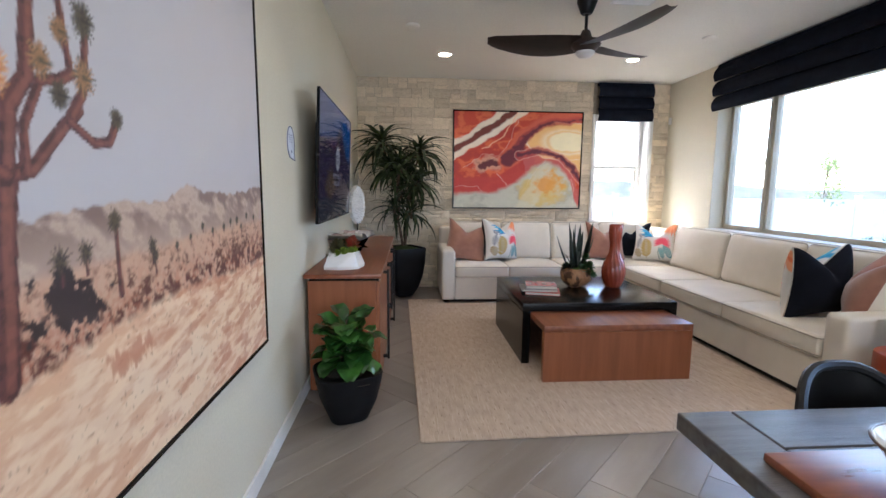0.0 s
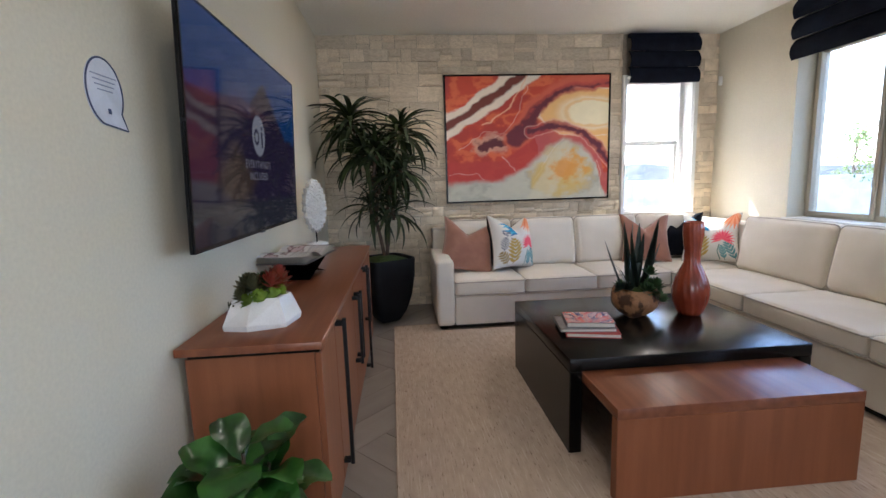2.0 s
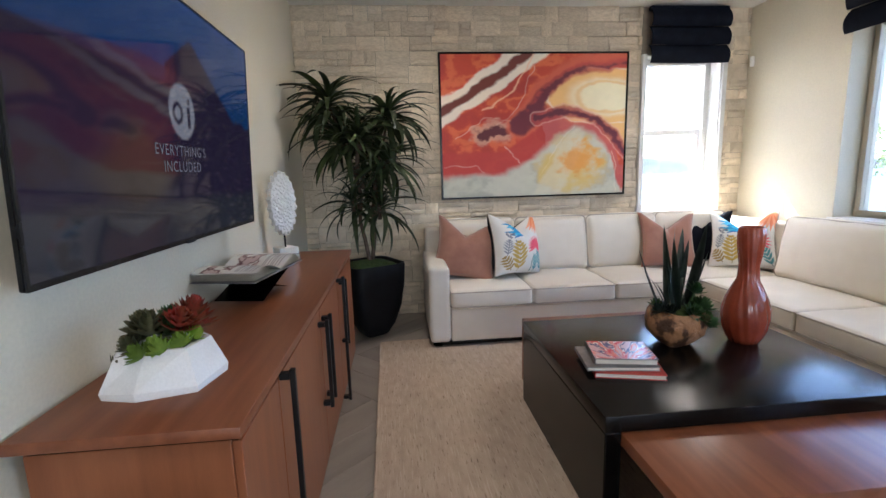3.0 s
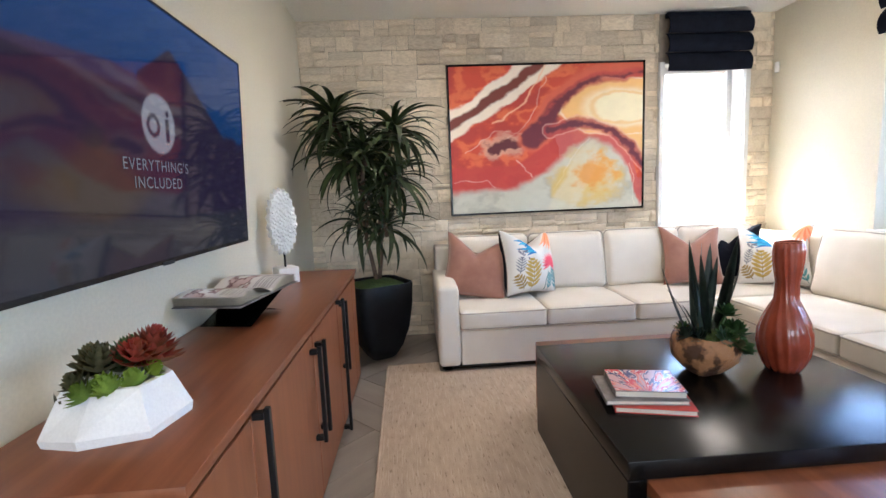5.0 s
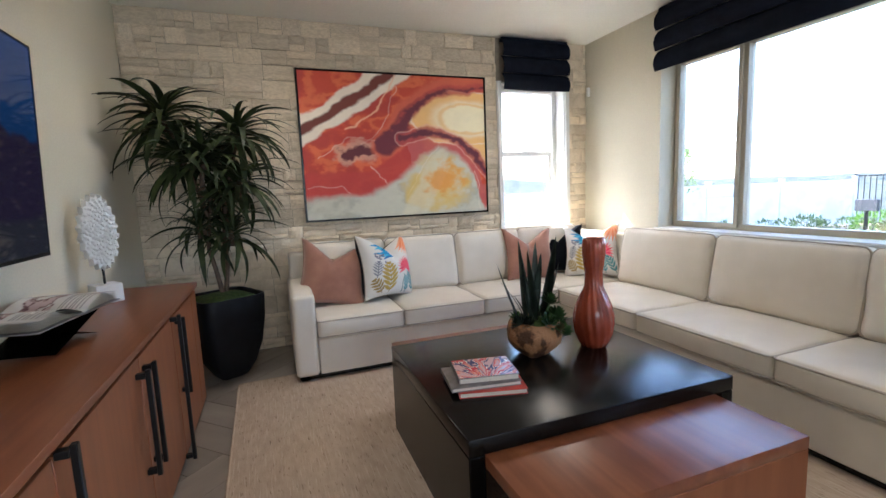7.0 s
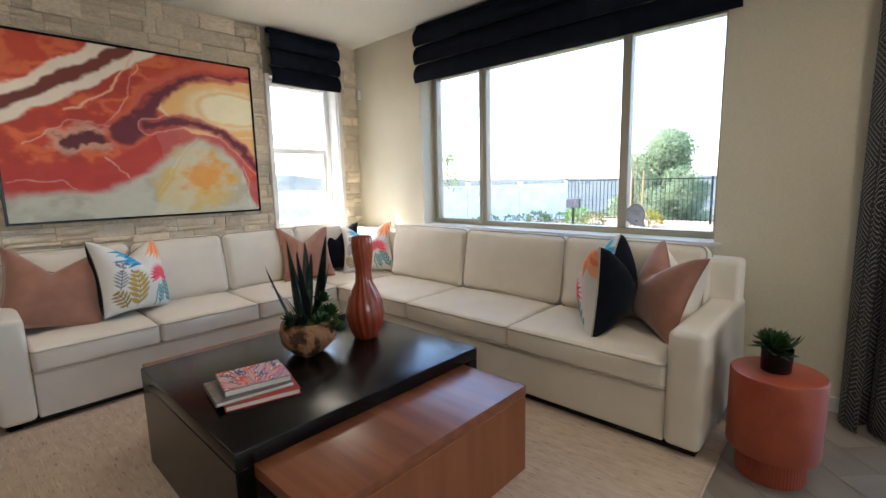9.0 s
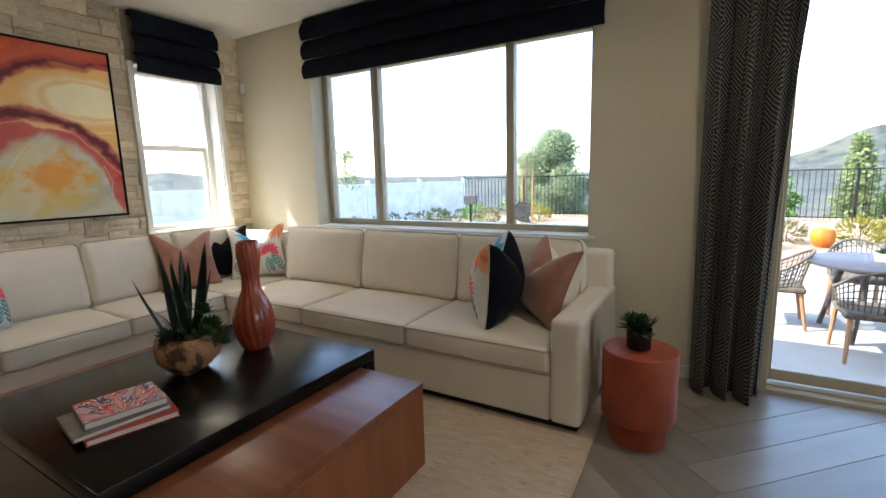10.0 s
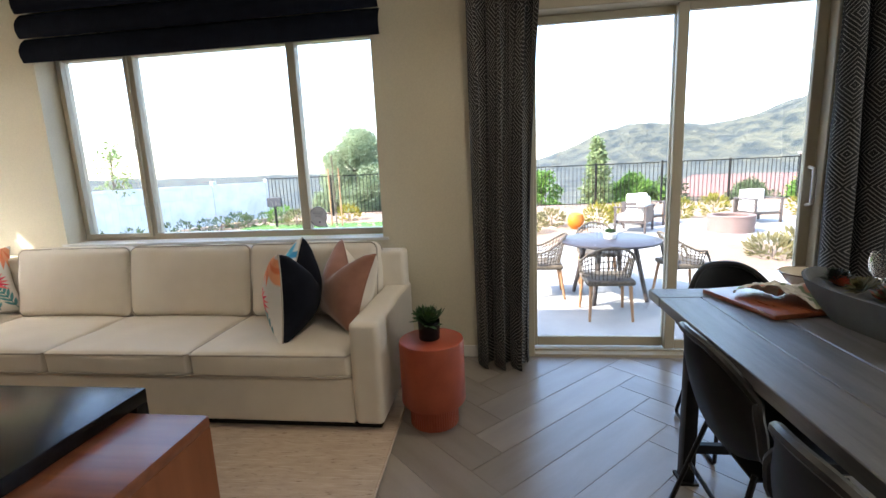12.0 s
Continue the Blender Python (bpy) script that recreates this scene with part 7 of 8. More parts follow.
iron_fence((16.9, 10.1), (17.5, 0.5), 4, 1.60)
iron_fence((17.5, 0.5), (17.7, -8.3), 4, 1.60)
bp_ = thing("brick_pillar", "brown brick pillar ending the iron fence", "pillar", (17.75, -8.65, -0.2))
part("shaft", boxes((-0.25, 0.25, -0.25, 0.25, -0.1, 1.68), bevel=0.01), STONEBLOCK, bp_)
part("cap", boxes((-0.3, 0.3, -0.3, 0.3, 1.68, 1.76), bevel=0.015), CONCRETE, bp_)

# trees and shrubs


def blob_tree(name, label, at, h, crown, n, material, size, seed, trunk_r=0.10, clear=0.25, aspect=2.2, category="tree"):
    """Trunk, limbs and an uneven crown of leaf clumps. crown: half-width."""
    t = thing(name, label, category, at)
    rr = random.Random(seed)
    part("trunk", tube(bmesh.new(), [(0, 0, -0.1), (0.03, 0.02, h * 0.25), (-0.02, 0.03, h * 0.55), (0.02, 0, h * 0.85)], [trunk_r, trunk_r * 0.8, trunk_r * 0.5, trunk_r * 0.15], 8), TRUNK, t)
    pts, r = [], np.random.RandomState(seed)
    lobes = []
    for k in range(44):
        a, z = rr.uniform(0, 6.283), rr.uniform(clear, 1.0)
        prof = math.sin(math.pi * min(1, (z - clear) / (1 - clear) * 0.8 + 0.18)) ** 0.8
        rad = crown * prof * rr.uniform(0.45, 0.95)
        c = Vector((rad * math.cos(a), rad * math.sin(a), h * z * 0.93))
        lobes.append((c, crown * (rr.uniform(0.34, 0.5) if name == "pine_tree" else rr.uniform(0.20, 0.38))))
        if k % 3 == 0:
            part("limb", tube(bmesh.new(), [(0, 0, h * max(0.1, z - 0.2)), tuple(c * 0.55 + Vector((0, 0, h * 0.03 + c.z * 0.42))), tuple(c)], [trunk_r * 0.45, trunk_r * 0.25, trunk_r * 0.08], 6), TRUNK, t)
    per = n // len(lobes)
    for c, s in lobes:
        q = r.normal(size=(per, 3))
        q /= np.linalg.norm(q, axis=1, keepdims=True)
        q *= s * r.uniform(0.35, 1.05, (per, 1)) ** 0.6
        q[:, 2] *= 0.8
        pts.append(q + np.array(c))
    tagged(cards("crown", np.concatenate(pts), size, material, t, aspect=aspect, seed=seed), "", "", "", "stuff")
    return t


def conifer(label, at, h, w, seed):
    t = thing("conifer_tree", label, "tree", at)
    part("trunk", tube(bmesh.new(), [(0, 0, -0.2), (0, 0, h)], [0.16, 0.02], 8), TRUNK, t)
    r, pts = random.Random(seed), []
    tiers = 30
    bm = bmesh.new()
    for k in range(tiers):
        z = h * (0.06 + 0.93 * k / tiers)
        rad = w * (1 - k / tiers) ** 0.85 + 0.08
        for j in range(9):
            a = 6.283 * (j + 0.5 * (k % 2)) / 9 + r.uniform(-0.15, 0.15)
            l2 = rad * r.uniform(0.8, 1.08)
            tip = Vector((l2 * math.cos(a), l2 * math.sin(a), z + 0.16 * l2))
            tube(bm, [(0, 0, z), tuple(tip * 0.5 + Vector((0, 0, z * 0.5 - 0.04 * l2))), tuple(tip)], [0.02, 0.014, 0.005], 4)
            for i in range(16):
                s = 0.2 + 0.8 * i / 15
                pts.append((tip.x * s + r.uniform(-0.09, 0.09), tip.y * s + r.uniform(-0.09, 0.09), z + 0.16 * l2 * s * s + r.uniform(-0.03, 0.08)))
    part("limb", bm, TRUNK, t)
    tagged(cards("crown", pts, 0.24, CONIFERM, t, aspect=2.4, seed=seed, flat=0.3), "", "", "", "stuff")


blob_tree("pine_tree", "rounded grey-green pine tree behind the iron fence", (20.4, 7.75, -1.3), 4.7, 1.75, 80000, PINEM, 0.14, 3, 0.14, 0.02, 3.2)
conifer("tall tiered green conifer behind the iron fence", (22.5, -2.75, -1.9), 4.6, 1.0, 4)
for k, (x, y, z, h, c, mm) in enumerate(((24.0, -0.4, -2.2, 3.3, 1.5, BRIGHTLEAF), (23.5, -4.6, -2.1, 2.9, 1.5, BRIGHTLEAF), (24, -6.2, -2.2, 2.8, 1.4, FOLIAGE), (25, 1.5, -2.4, 2.6, 1.4, FOLIAGE), (27, 4.8, -2.8, 2.6, 1.6, FOLIAGE), (26, 9.5, -2.6, 2.7, 1.7, FOLIAGE), (30, 12.5, -3.2, 3.3, 2.0, FOLIAGE), (31, -13.5, -3.2, 3.0, 1.8, FOLIAGE), (32, -17.5, -3.2, 3.2, 2.0, BRIGHTLEAF))):
    blob_tree("shrub", "broad leafy green shrub beyond the iron fence", (x, y, z), h, c, 7000, mm, 0.20, 20 + k, 0.08, 0.05, 2.0, "shrub")
blob_tree("young_tree", "thin young tree with sparse leaves by the white fence", (12.3, 12.0, -0.2), 3.0, 0.6, 700, CONIFERM, 0.10, 41, 0.03, 0.5, 1.8)
for k, (dx, dy) in enumerate(((0, 0), (0.25, 0.1))):
    s_ = thing("tree_stake", "thin brown wooden tree stake in the planting bed", "stake", (13.6 + dx, 6.15 + dy * 4, -0.2), group="tree stakes")
    part("pole", tube(bmesh.new(), [(0, 0, -0.1), (0.01, 0, 1.85)], 0.025, 8), TEAKLEG, s_)
blob_tree("young_tree", "bare young sapling tied between two stakes", (13.7, 6.35, -0.2), 2.5, 0.4, 90, DRYLEAF, 0.07, 43, 0.025, 0.4, 3.0)


def low_shrub(x, y, r, h, material, seed, label, size=0.09, n=420, up=0.6):
    q = np.random.RandomState(seed)
    p = q.normal(size=(n, 3))
    p /= np.linalg.norm(p, axis=1, keepdims=True)
    p *= q.uniform(0.3, 1, (n, 1)) ** 0.5
    p = p * np.array((r, r, h * 0.55)) + np.array((0, 0, h * 0.5))
    p[:, 2] = np.clip(p[:, 2], 0.01, None)
    s = thing("low_shrub", label, "shrub", (x, y, -0.2), group="planting bed shrubs")
    part("stems", tube(bmesh.new(), [(0, 0, -0.05), (0.01, 0, h * 0.6)], [0.03, 0.01], 6), TRUNK, s)
    tagged(cards("foliage", p, size, material, s, aspect=3.0, seed=seed, up=up), "", "", "", "stuff")


random.seed(8)
for k in range(10):
    low_shrub(10.4 + 0.55 * k + random.uniform(-0.1, 0.1), 11.6 - 0.30 * k + random.uniform(-0.2, 0.2), 0.24, 0.40, FOLIAGE, 60 + k, "small dark green shrub at the white fence", 0.13, 120)
for k, (x, y, r, h, m_) in enumerate(((12.4, -0.75, 0.40, 0.55, YELLOWLEAF), (12.8, -1.4, 0.42, 0.5, YELLOWLEAF), (12.6, 0.35, 0.35, 0.45, DRYLEAF), (11.6, 1.0, 0.40, 0.45, DRYLEAF), (13.4, -3.0, 0.35, 0.5, YELLOWLEAF), (13.9, -4.0, 0.4, 0.55, YELLOWLEAF), (13.4, -6.0, 0.45, 0.6, YELLOWLEAF), (10.6, -4.6, 0.45, 0.6, YELLOWLEAF),
                                      (9.6, -4.2, 0.40, 0.5, YELLOWLEAF), (8.2, -2.35, 0.38, 0.38, DRYLEAF), (8.9, -3.2, 0.35, 0.36, DRYLEAF), (10.2, 1.9, 0.4, 0.4, DRYLEAF), (14.6, 2.0, 0.5, 0.5, DRYLEAF), (15.2, 3.4, 0.4, 0.45, YELLOWLEAF), (14.2, 7.8, 0.4, 0.5, DRYLEAF), (15.0, 8.7, 0.5, 0.6, BRIGHTLEAF), (15.5, 6.6, 0.4, 0.5, YELLOWLEAF), (14.0, 9.6, 0.4, 0.5, FOLIAGE))):
    low_shrub(x, y, r, h, m_, 90 + k, "clump of yellow-green planting in the sandy bed", 0.12, 420, 0.9)
bed = part("planting_bed", boxes((7.4, 9.4, -6.4, -1.55, -0.23, -0.150), bevel=0.02), EARTH, None)
tagged(bed, "sandy planting bed set into the patio", "planting bed", "", "structure")
rocks, rf = [], []
for k in range(260):
    x, y = random.uniform(11.5, 17.2), random.uniform(-8, 9.5)
    if 9.5 < x < 13.4 and y < -0.3:
        x = random.uniform(13.4, 17.2)
    s = random.uniform(0.04, 0.16)
    b0 = len(rocks)
    for p in ((0, 0, 1), (1, 0, 0), (0, 1, 0), (-1, 0, 0), (0, -1, 0), (0, 0, -1)):
        rocks.append((x + s * p[0] * random.uniform(0.6, 1.2), y + s * p[1] * random.uniform(0.6, 1.2), -0.19 + 0.6 * s * p[2] * random.uniform(0.5, 1.1)))
    for i in range(4):
        a, b = 1 + i, 1 + (i + 1) % 4
        rf += [(b0, b0 + a, b0 + b), (b0 + 5, b0 + b, b0 + a)]
tagged(bare("rocks", rocks, rf, mat("bed_rock", (0.42, 0.33, 0.26), (0.28, 0.2, 0.15), scale=3, rough=0.95, space="world"), None, smooth=False), "scattered tan rocks in the planting bed", "rocks", "", "stuff")

# far house
hs = thing("far_house", "low house with a pinkish tiled roof beyond the fence", "house", (43, -19.8, -4.6), rz=-28)
part("wall", boxes((-4, 4, -7.5, 7.5, -1.5, 2.6)), CONCRETE, hs, smooth=False)
bm = bmesh.new()
vs_ = [bm.verts.new(p) for p in ((-4.6, -8.1, 2.6), (4.6, -8.1, 2.6), (4.6, 8.1, 2.6), (-4.6, 8.1, 2.6), (0, -5, 4.4), (0, 5, 4.4))]
for f in ((0, 1, 4), (1, 2, 5, 4), (2, 3, 5), (3, 0, 4, 5), (3, 2, 1, 0)):
    bm.faces.new([vs_[i] for i in f])
part("roof", bm, ROOFTILE, hs, smooth=False)
for y in (-5.5, -1.5, 3.5):
    w_ = part("window", boxes((-4.05, -3.98, y, y + 1.5, 0.8, 2.0)), WHITE, hs, smooth=False)
    part("pane", boxes((-4.07, -4.051, y + 0.08, y + 1.42, 0.88, 1.92)), PLASTIC, w_, smooth=False)
# patio set
pt = thing("patio_table", "round grey slatted patio table on four splayed legs", "patio table", (6.25, 0.43, G))
part("tabletop", lathe(bmesh.new(), [(0.001, 0.70), (0.58, 0.70), (0.59, 0.708), (0.59, 0.725), (0.58, 0.732), (0.001, 0.732)], 48), GREYTOP, pt)
for a in (45, 135, 225, 315):
    c, s = math.cos(radians(a + 12)), math.sin(radians(a + 12))
    part("leg", tube(bmesh.new(), [(0.30 * c, 0.30 * s, 0.70), (0.46 * c, 0.46 * s, 0.0)], [0.032, 0.024], 8), DARKFRAME, pt)
part("brace", lathe(bmesh.new(), [(0.30, 0.64), (0.32, 0.64), (0.32, 0.699), (0.30, 0.699)], 32, cap=False), DARKFRAME, pt)
tp = thing("table_planter", "small white pot of greenery on the patio table", "potted plant", (6.28, 0.42, G + 0.732))
part("pot", lathe(bmesh.new(), [(0.05, 0), (0.07, 0.005), (0.08, 0.07), (0.07, 0.075), (0.001, 0.065)], 24), PLASTER, tp)
for k in range(4):
    rosette(tp, pose(0.03 * math.cos(k * 1.57), 0.03 * math.sin(k * 1.57), 0.07, 15 * math.sin(k), 15 * math.cos(k), 40 * k), 0.06, SUCC)


def wicker_chair():
    """Woven rope armchair with wooden legs; faces -y."""
    c = thing("wicker_chair", "woven grey rope patio armchair on teak legs", "patio chair", group="patio chairs")
    for sx in (-1, 1):
        part("leg", tube(bmesh.new(), [(sx * 0.22, -0.20, 0.40), (sx * 0.24, -0.24, 0.0)], [0.022, 0.014], 8), TEAKLEG, c)
        part("leg", tube(bmesh.new(), [(sx * 0.20, 0.20, 0.40), (sx * 0.22, 0.26, 0.0)], [0.022, 0.014], 8), TEAKLEG, c)
    bm = bmesh.new()
    cushion(bm, (0.50, 0.48, 0.06), 0.025, 6, (0, 0, 0.006), (0, 0, 0.41))
    part("seat", bm, ROPE, c)
    rim, low_ = [], []
    for k in range(25):
        a = radians(-20 + 220 * k / 24)
        up = max(0.0, math.sin(a))
        rim.append((0.285 * math.cos(a), -0.02 + 0.28 * math.sin(a) + 0.04 * up, 0.60 + 0.20 * up ** 1.3))
        low_.append((0.25 * math.cos(a), -0.02 + 0.235 * math.sin(a), 0.43))
    part("rim", tube(bmesh.new(), [(0.24, -0.20, 0.43), *rim, (-0.24, -0.20, 0.43)], 0.014, 8), ROPE, c)
    bm = bmesh.new()
    for k in range(25):
        tube(bm, [low_[k], rim[k]], 0.006, 5)
    for t in (0.2, 0.4, 0.6, 0.8):
        tube(bm, [tuple(Vector(a).lerp(Vector(b), t)) for a, b in zip(low_, rim)], 0.006, 5)
    part("weave", bm, ROPE, c)
    return c


wc = wicker_chair()
wc.matrix_basis = pose(5.62, 0.60, G, 0, 0, 92)
copy_thing(wc, pose(6.35, 1.16, G, 0, 0, 178))
wcs = copy_thing(wc, pose(6.30, -0.38, G, 0, 0, 8))
copy_thing(wc, pose(7.02, 0.42, G, 0, 0, -95))
for o in (wc,):
    o.matrix_basis = pose(5.62, 0.60, G, 0, 0, -90) @ pose(0, 0, 0, 0, 0, 180)

# fire pit, lounge chairs, pots
fpit = thing("fire_pit", "round pinkish stone fire pit on the patio", "fire pit", (10.95, -3.05, G - 0.003))
part("wall", lathe(bmesh.new(), [(0.47, 0), (0.47, 0.34), (0.38, 0.34), (0.38, 0.25), (0.001, 0.24)], 40), STONEBLOCK, fpit)
part("cap", lathe(bmesh.new(), [(0.36, 0.341), (0.485, 0.341), (0.485, 0.375), (0.36, 0.375), (0.36, 0.341)], 40, cap=False), STONEBLOCK, fpit)


def lounge():
    """Low outdoor armchair with white cushions; faces -y."""
    c = thing("lounge_chair", "dark framed outdoor lounge chair with white cushions", "lounge chair", group="lounge chairs")
    for sx in (-1, 1):
        part("side_frame", boxes((sx * 0.36 - 0.025, sx * 0.36 + 0.025, -0.36, -0.31, 0, 0.58), (sx * 0.36 - 0.025, sx * 0.36 + 0.025, 0.31, 0.36, 0, 0.58), (sx * 0.36 - 0.03, sx * 0.36 + 0.03, -0.38, 0.38, 0.58, 0.615), bevel=0.004), DARKFRAME, c)
    part("seat_frame", boxes((-0.334, 0.334, -0.34, 0.34, 0.22, 0.27), (-0.334, 0.334, 0.31, 0.35, 0.27, 0.62), bevel=0.004), DARKFRAME, c)
    part("seat_cushion", cushion(bmesh.new(), (0.64, 0.62, 0.14), 0.04, 6, (0, 0, 0.015), (0, -0.02, 0.345)), CANVASWHITE, c)
    part("back_cushion", cushion(bmesh.new(), (0.62, 0.16, 0.44), 0.05, 6, (0, 0.02, 0), (0, 0.21, 0.60)), CANVASWHITE, c)
    return c


lg = lounge()
lg.matrix_basis = pose(11.3, -1.25, G - 0.003, 0, 0, 150)
copy_thing(lg, pose(12.2, -1.7, G - 0.003, 0, 0, -60))
copy_thing(lg, pose(12.3, -4.25, G - 0.003, 0, 0, -75))
for x, y in ((12.1, -0.15), (12.55, -2.45)):
    op = thing("orange_pot", "round bright orange glazed garden pot", "garden pot", (x, y, -0.2), group="orange garden pots")
    part("pot", lathe(bmesh.new(), [(0.12, 0), (0.2, 0.1), (0.22, 0.24), (0.18, 0.38), (0.15, 0.40), (0.13, 0.38), (0.001, 0.34)], 28), ORANGEPOT, op)
sg = thing("garden_sign", "small grey box on a post in the planting bed", "utility post", (13.9, 8.3, -0.2))
part("post", boxes((-0.03, 0.03, -0.03, 0.03, -0.1, 0.75)), BLACKMETAL, sg, smooth=False)
part("panel", boxes((-0.06, 0.06, -0.24, 0.24, 0.70, 1.0), bevel=0.01), GREYTOP, sg)

# the garden lies a good step below the room's floor, and spreads out from the house
HOUSE = Vector((1.08, 1.65, 0))
for o in list(scene.objects):
    if o in indoors or o.parent or o.name in ("ground", "step", "eave"):
        continue
    if o.type == "EMPTY":
        p = HOUSE + (o.location - HOUSE) * 1.10
        o.location = (p.x, p.y, o.location.z - 0.15)
    else:
        o.matrix_basis = Matrix.Translation((HOUSE.x, HOUSE.y, -0.15)) @ Matrix.Diagonal((1.10, 1.10, 1, 1)) @ Matrix.Translation((-HOUSE.x, -HOUSE.y, 0))
for f in scene.objects:
    if f.name.startswith(("vinyl_fence", "iron_fence")) and f.parent is None:
        f.scale = (1.10, 1, 1)

# ---- stacked stone, laid piece by piece ----
random.seed(21)
stone_meshes = []
for k in range(14):
    bm = bmesh.new()
    rr = random.Random(k)
    n_, m_ = 4, 3
    grid = [[bm.verts.new((i / n_ - 0.5, -1.0 - (0 if 0 < i < n_ and 0 < j < m_ else -0.35) + rr.uniform(-0.16, 0.16), j / m_ - 0.5)) for i in range(n_ + 1)] for j in range(m_ + 1)]
    for j in range(m_):
        for i in range(n_):
            bm.faces.new((grid[j][i], grid[j][i + 1], grid[j + 1][i + 1], grid[j + 1][i]))
    rim_ = grid[0] + [r[-1] for r in grid[1:]] + grid[-1][-2::-1] + [r[0] for r in grid[-2:0:-1]]
    base_ = [bm.verts.new((v.co.x, 0.2, v.co.z)) for v in rim_]
    for i in range(len(rim_)):
        bm.faces.new((rim_[i], base_[i], base_[(i + 1) % len(rim_)], rim_[(i + 1) % len(rim_)]))
    bmesh.ops.recalc_face_normals(bm, faces=bm.faces)
    me = bpy.data.meshes.new("stone")
    bm.to_mesh(me)
    bm.free()
    me.materials.append(STONE)
    stone_meshes.append(me)

slots = []
z = 0.0
while z < H - 0.01:
    hgt = min(random.choice((0.07, 0.085, 0.10, 0.12, 0.15)), H - z)
    if H - z - hgt < 0.05:
        hgt = H - z
    x = random.uniform(-0.3, 0.0)
    while x < W:
        wdt = random.uniform(0.09, 0.30)
        cuts = [0.0, 1.0] if random.random() < 0.45 or hgt < 0.08 else ([0.0, random.uniform(0.32, 0.68), 1.0] if random.random() < 0.8 or hgt < 0.15 else [0.0, 0.33, 0.66, 1.0])
        for a, b in zip(cuts, cuts[1:]):
            slots.append((x, x + wdt, z + a * hgt, z + b * hgt))
        x += wdt
    z += hgt
clipped = []
for x0, x1, z0, z1 in slots:
    x0, x1 = max(0.0, x0), min(W, x1)
    if x1 - x0 < 0.02:
        continue
    if z1 > NZ0 - 0.03 and x1 > NX0 - 0.045 and x0 < NX1 + 0.045:
        if x0 < NX0 - 0.065:
            clipped.append((x0, NX0 - 0.046, z0, z1))
        if x1 > NX1 + 0.065:
            clipped.append((NX1 + 0.046, x1, z0, z1))
        continue
    clipped.append((x0, x1, z0, z1))
north = bpy.data.objects["wall_north"]
parts_, rest = [], []
for s in clipped:
    seen_ = s[3] > 0.85
    hidden = AX0 + 0.03 < s[0] and s[1] < AX1 - 0.03 and s[2] > AZ0 + 0.03 and s[3] < AZ1 - 0.03
    (parts_ if seen_ and not hidden and len(parts_) < 300 and s[2] > 1.0 and s[0] < 3.3 else rest).append(s)


def stone_matrix(s, k):
    rr = random.Random(k * 7 + 1)
    d = rr.choice((0.010, 0.016, 0.022, 0.028, 0.036)) * rr.uniform(0.9, 1.1)
    return Matrix.Translation(((s[0] + s[1]) / 2, D, (s[2] + s[3]) / 2)) @ Matrix.Diagonal((s[1] - s[0] - 0.003, d, s[3] - s[2] - 0.003, 1))


for k, s in enumerate(parts_):
    leaf_at("stone", stone_meshes[k % 14], north, stone_matrix(s, k))
REST = STONE.copy()
REST.name = "stacked_stone_joined"
info_ = next(nd for nd in REST.node_tree.nodes if nd.bl_idname == "ShaderNodeObjectInfo")
geo_ = REST.node_tree.nodes.new("ShaderNodeNewGeometry")
for lk in list(REST.node_tree.links):
    if lk.from_node == info_:
        REST.node_tree.links.new(geo_.outputs["Random Per Island"], lk.to_socket)
vv, ff = [], []
for k, s in enumerate(rest):
    me, m = stone_meshes[k % 14], stone_matrix(s, 1000 + k)
    b0 = len(vv)
    vv += [m @ v.co for v in me.vertices]
    ff += [tuple(b0 + i for i in p.vertices) for p in me.polygons]
tagged(bare("stones", vv, ff, REST, north, smooth=False), "", "", "", "stuff")

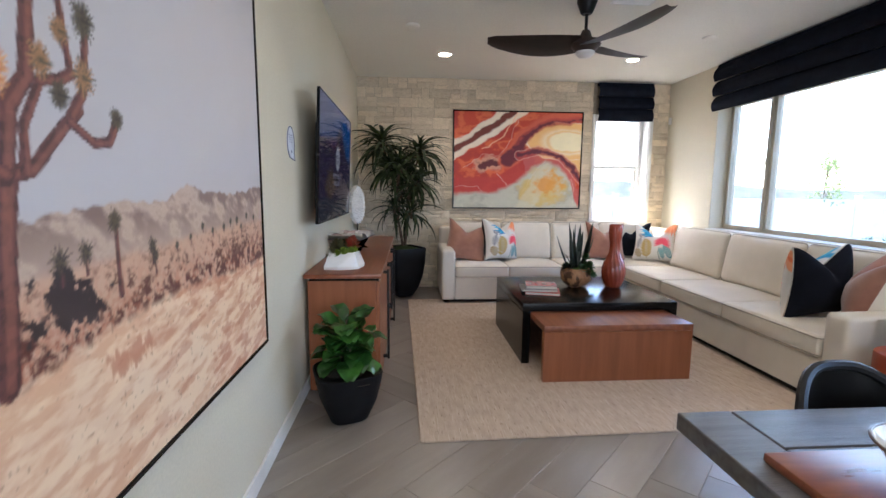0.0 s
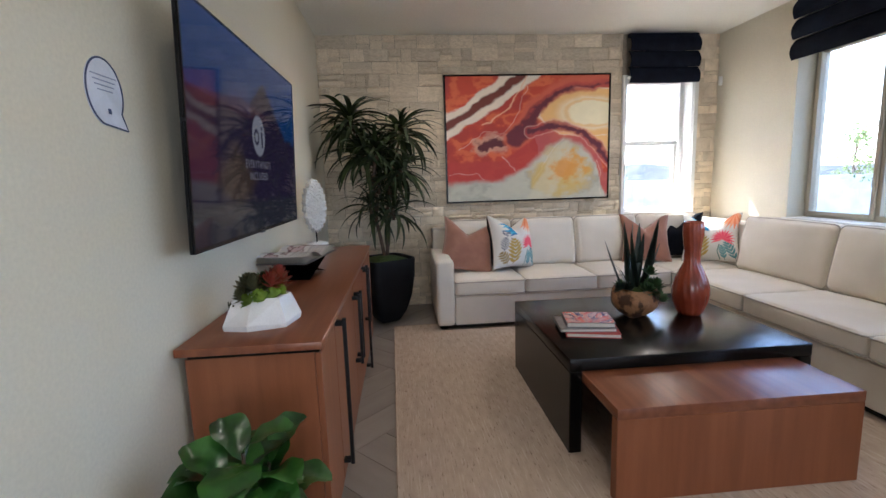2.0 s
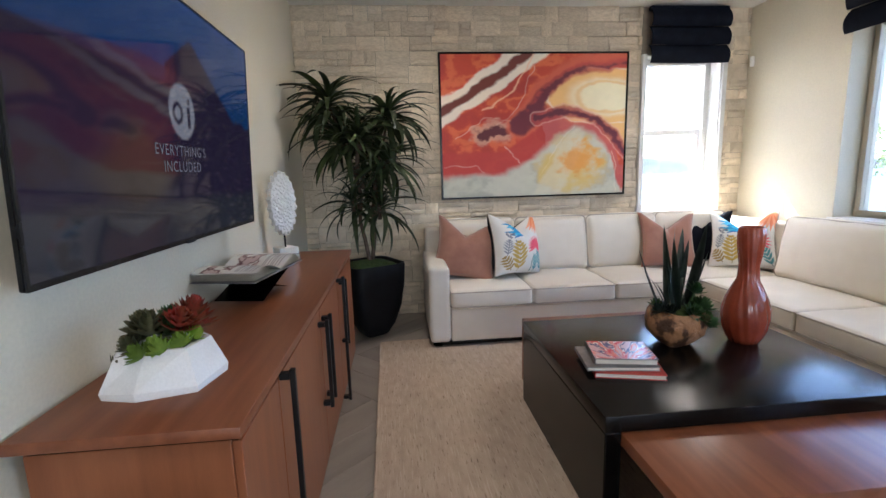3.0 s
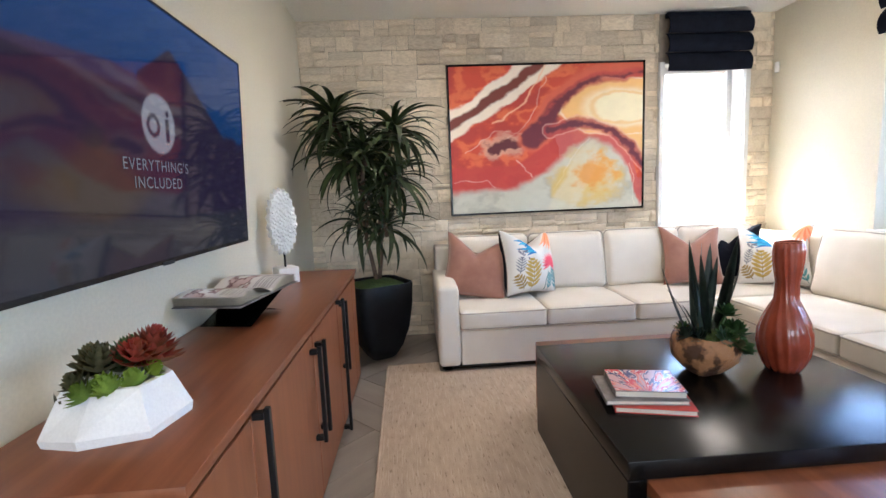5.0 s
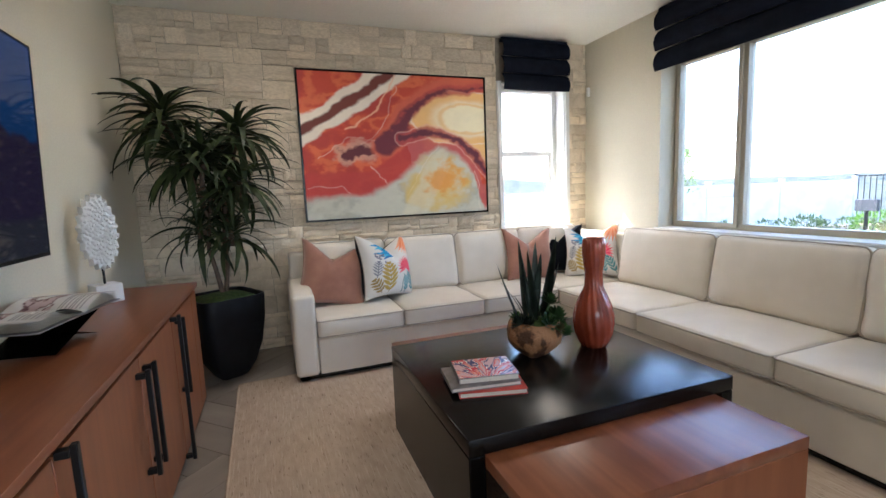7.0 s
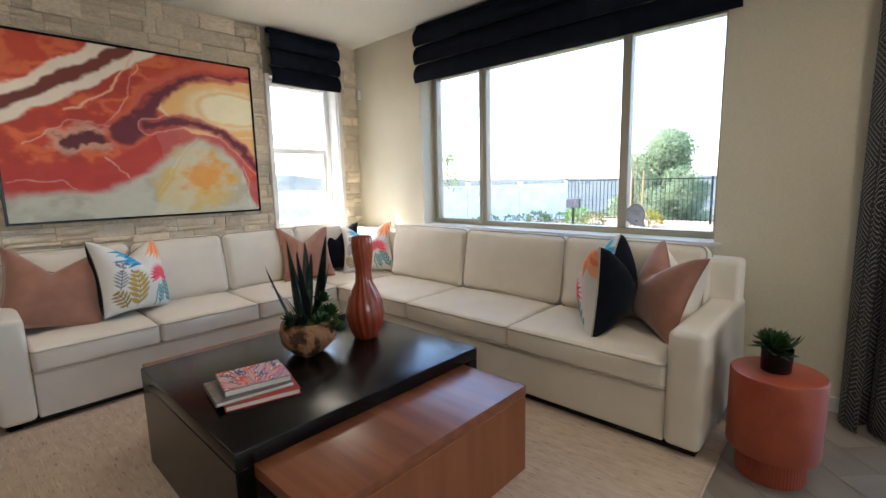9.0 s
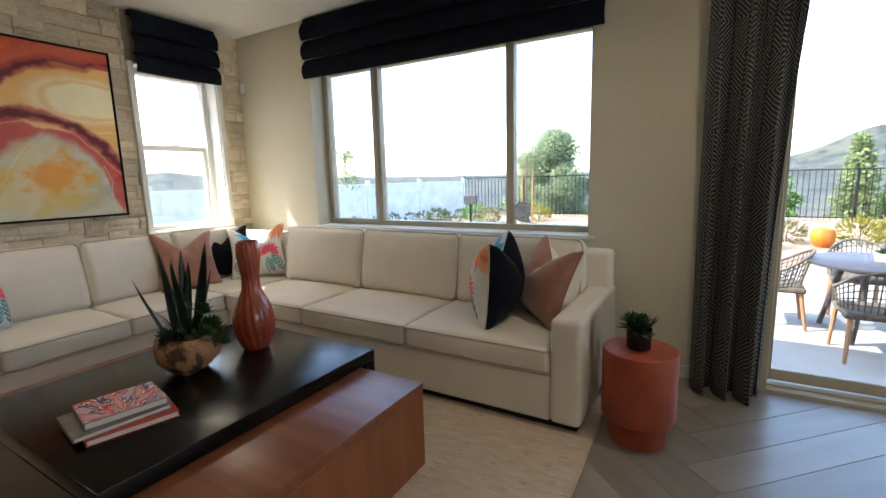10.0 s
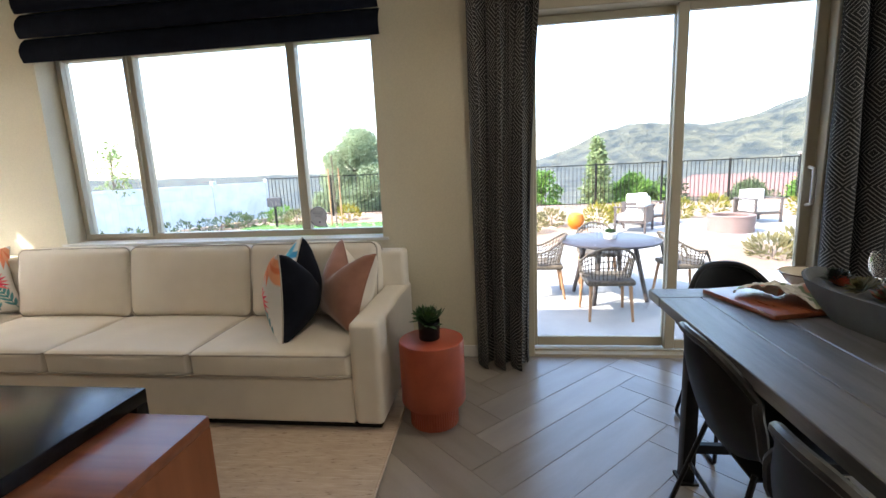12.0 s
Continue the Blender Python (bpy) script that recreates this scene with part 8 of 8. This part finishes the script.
# ---- herringbone planks ----
PW, NPL = 0.20, 6
PL = PW * NPL
plank_me = []
for k in range(4):
    bm = bmesh.new()
    box(bm, 0.0012, PL - 0.0012, 0.0012, PW - 0.0012, -0.006, 0.0, bevel=0.0012, seg=1)
    me = bpy.data.meshes.new("plank")
    bm.to_mesh(me)
    bm.free()
    me.materials.append(TILE)
    plank_me.append(me)
O_ = Matrix.Translation((3.325, 1.649, 0)) @ pose(0, 0, 0, 0, 0, -45)
near, far = [], []
for c in range(-60, 60):
    for r in range(-60, 60):
        d = (c - r) % (2 * NPL)
        if d == 0:
            m = O_ @ Matrix.Translation((c * PW, r * PW, 0))
            mid_ = m @ Vector((PL / 2, PW / 2, 0))
        elif d == 2 * NPL - 1:
            m = O_ @ Matrix.Translation(((c + 1) * PW, r * PW, 0)) @ pose(0, 0, 0, 0, 0, 90)
            mid_ = m @ Vector((PL / 2, PW / 2, 0))
        else:
            continue
        if -0.42 < mid_.x < W + 0.45 and BACK < mid_.y < D + 0.42:
            inside = all(0.005 < (m @ Vector(p)).x < W + 0.05 and BACK < (m @ Vector(p)).y < D - 0.01 for p in ((0, 0, 0), (PL, 0, 0), (PL, PW, 0), (0, PW, 0)))
            near.append((m, inside, mid_))
k_ = 0
for m, inside, mid_ in near:
    if inside:
        leaf_at("plank", plank_me[k_ % 4], floor, m)
    else:
        bm = bmesh.new()
        box(bm, 0.0012, PL - 0.0012, 0.0012, PW - 0.0012, -0.006, 0.0, bevel=0.0012, seg=1)
        bm.transform(m)
        for co, no in (((0.001, 0, 0), (-1, 0, 0)), ((W + (0.045 if DY0 + 0.05 < mid_.y < DY1 - 0.05 else -0.001), 0, 0), (1, 0, 0)), ((0, D - 0.012, 0), (0, 1, 0)), ((0, BACK + 0.001, 0), (0, -1, 0))):
            bmesh.ops.bisect_plane(bm, geom=bm.verts[:] + bm.edges[:] + bm.faces[:], plane_co=co, plane_no=no, clear_outer=True)
        if len(bm.faces) > 2:
            bm.transform(m.inverted())
            part("plank", bm, TILE, floor, smooth=False, at=m)
        else:
            bm.free()
    k_ += 1
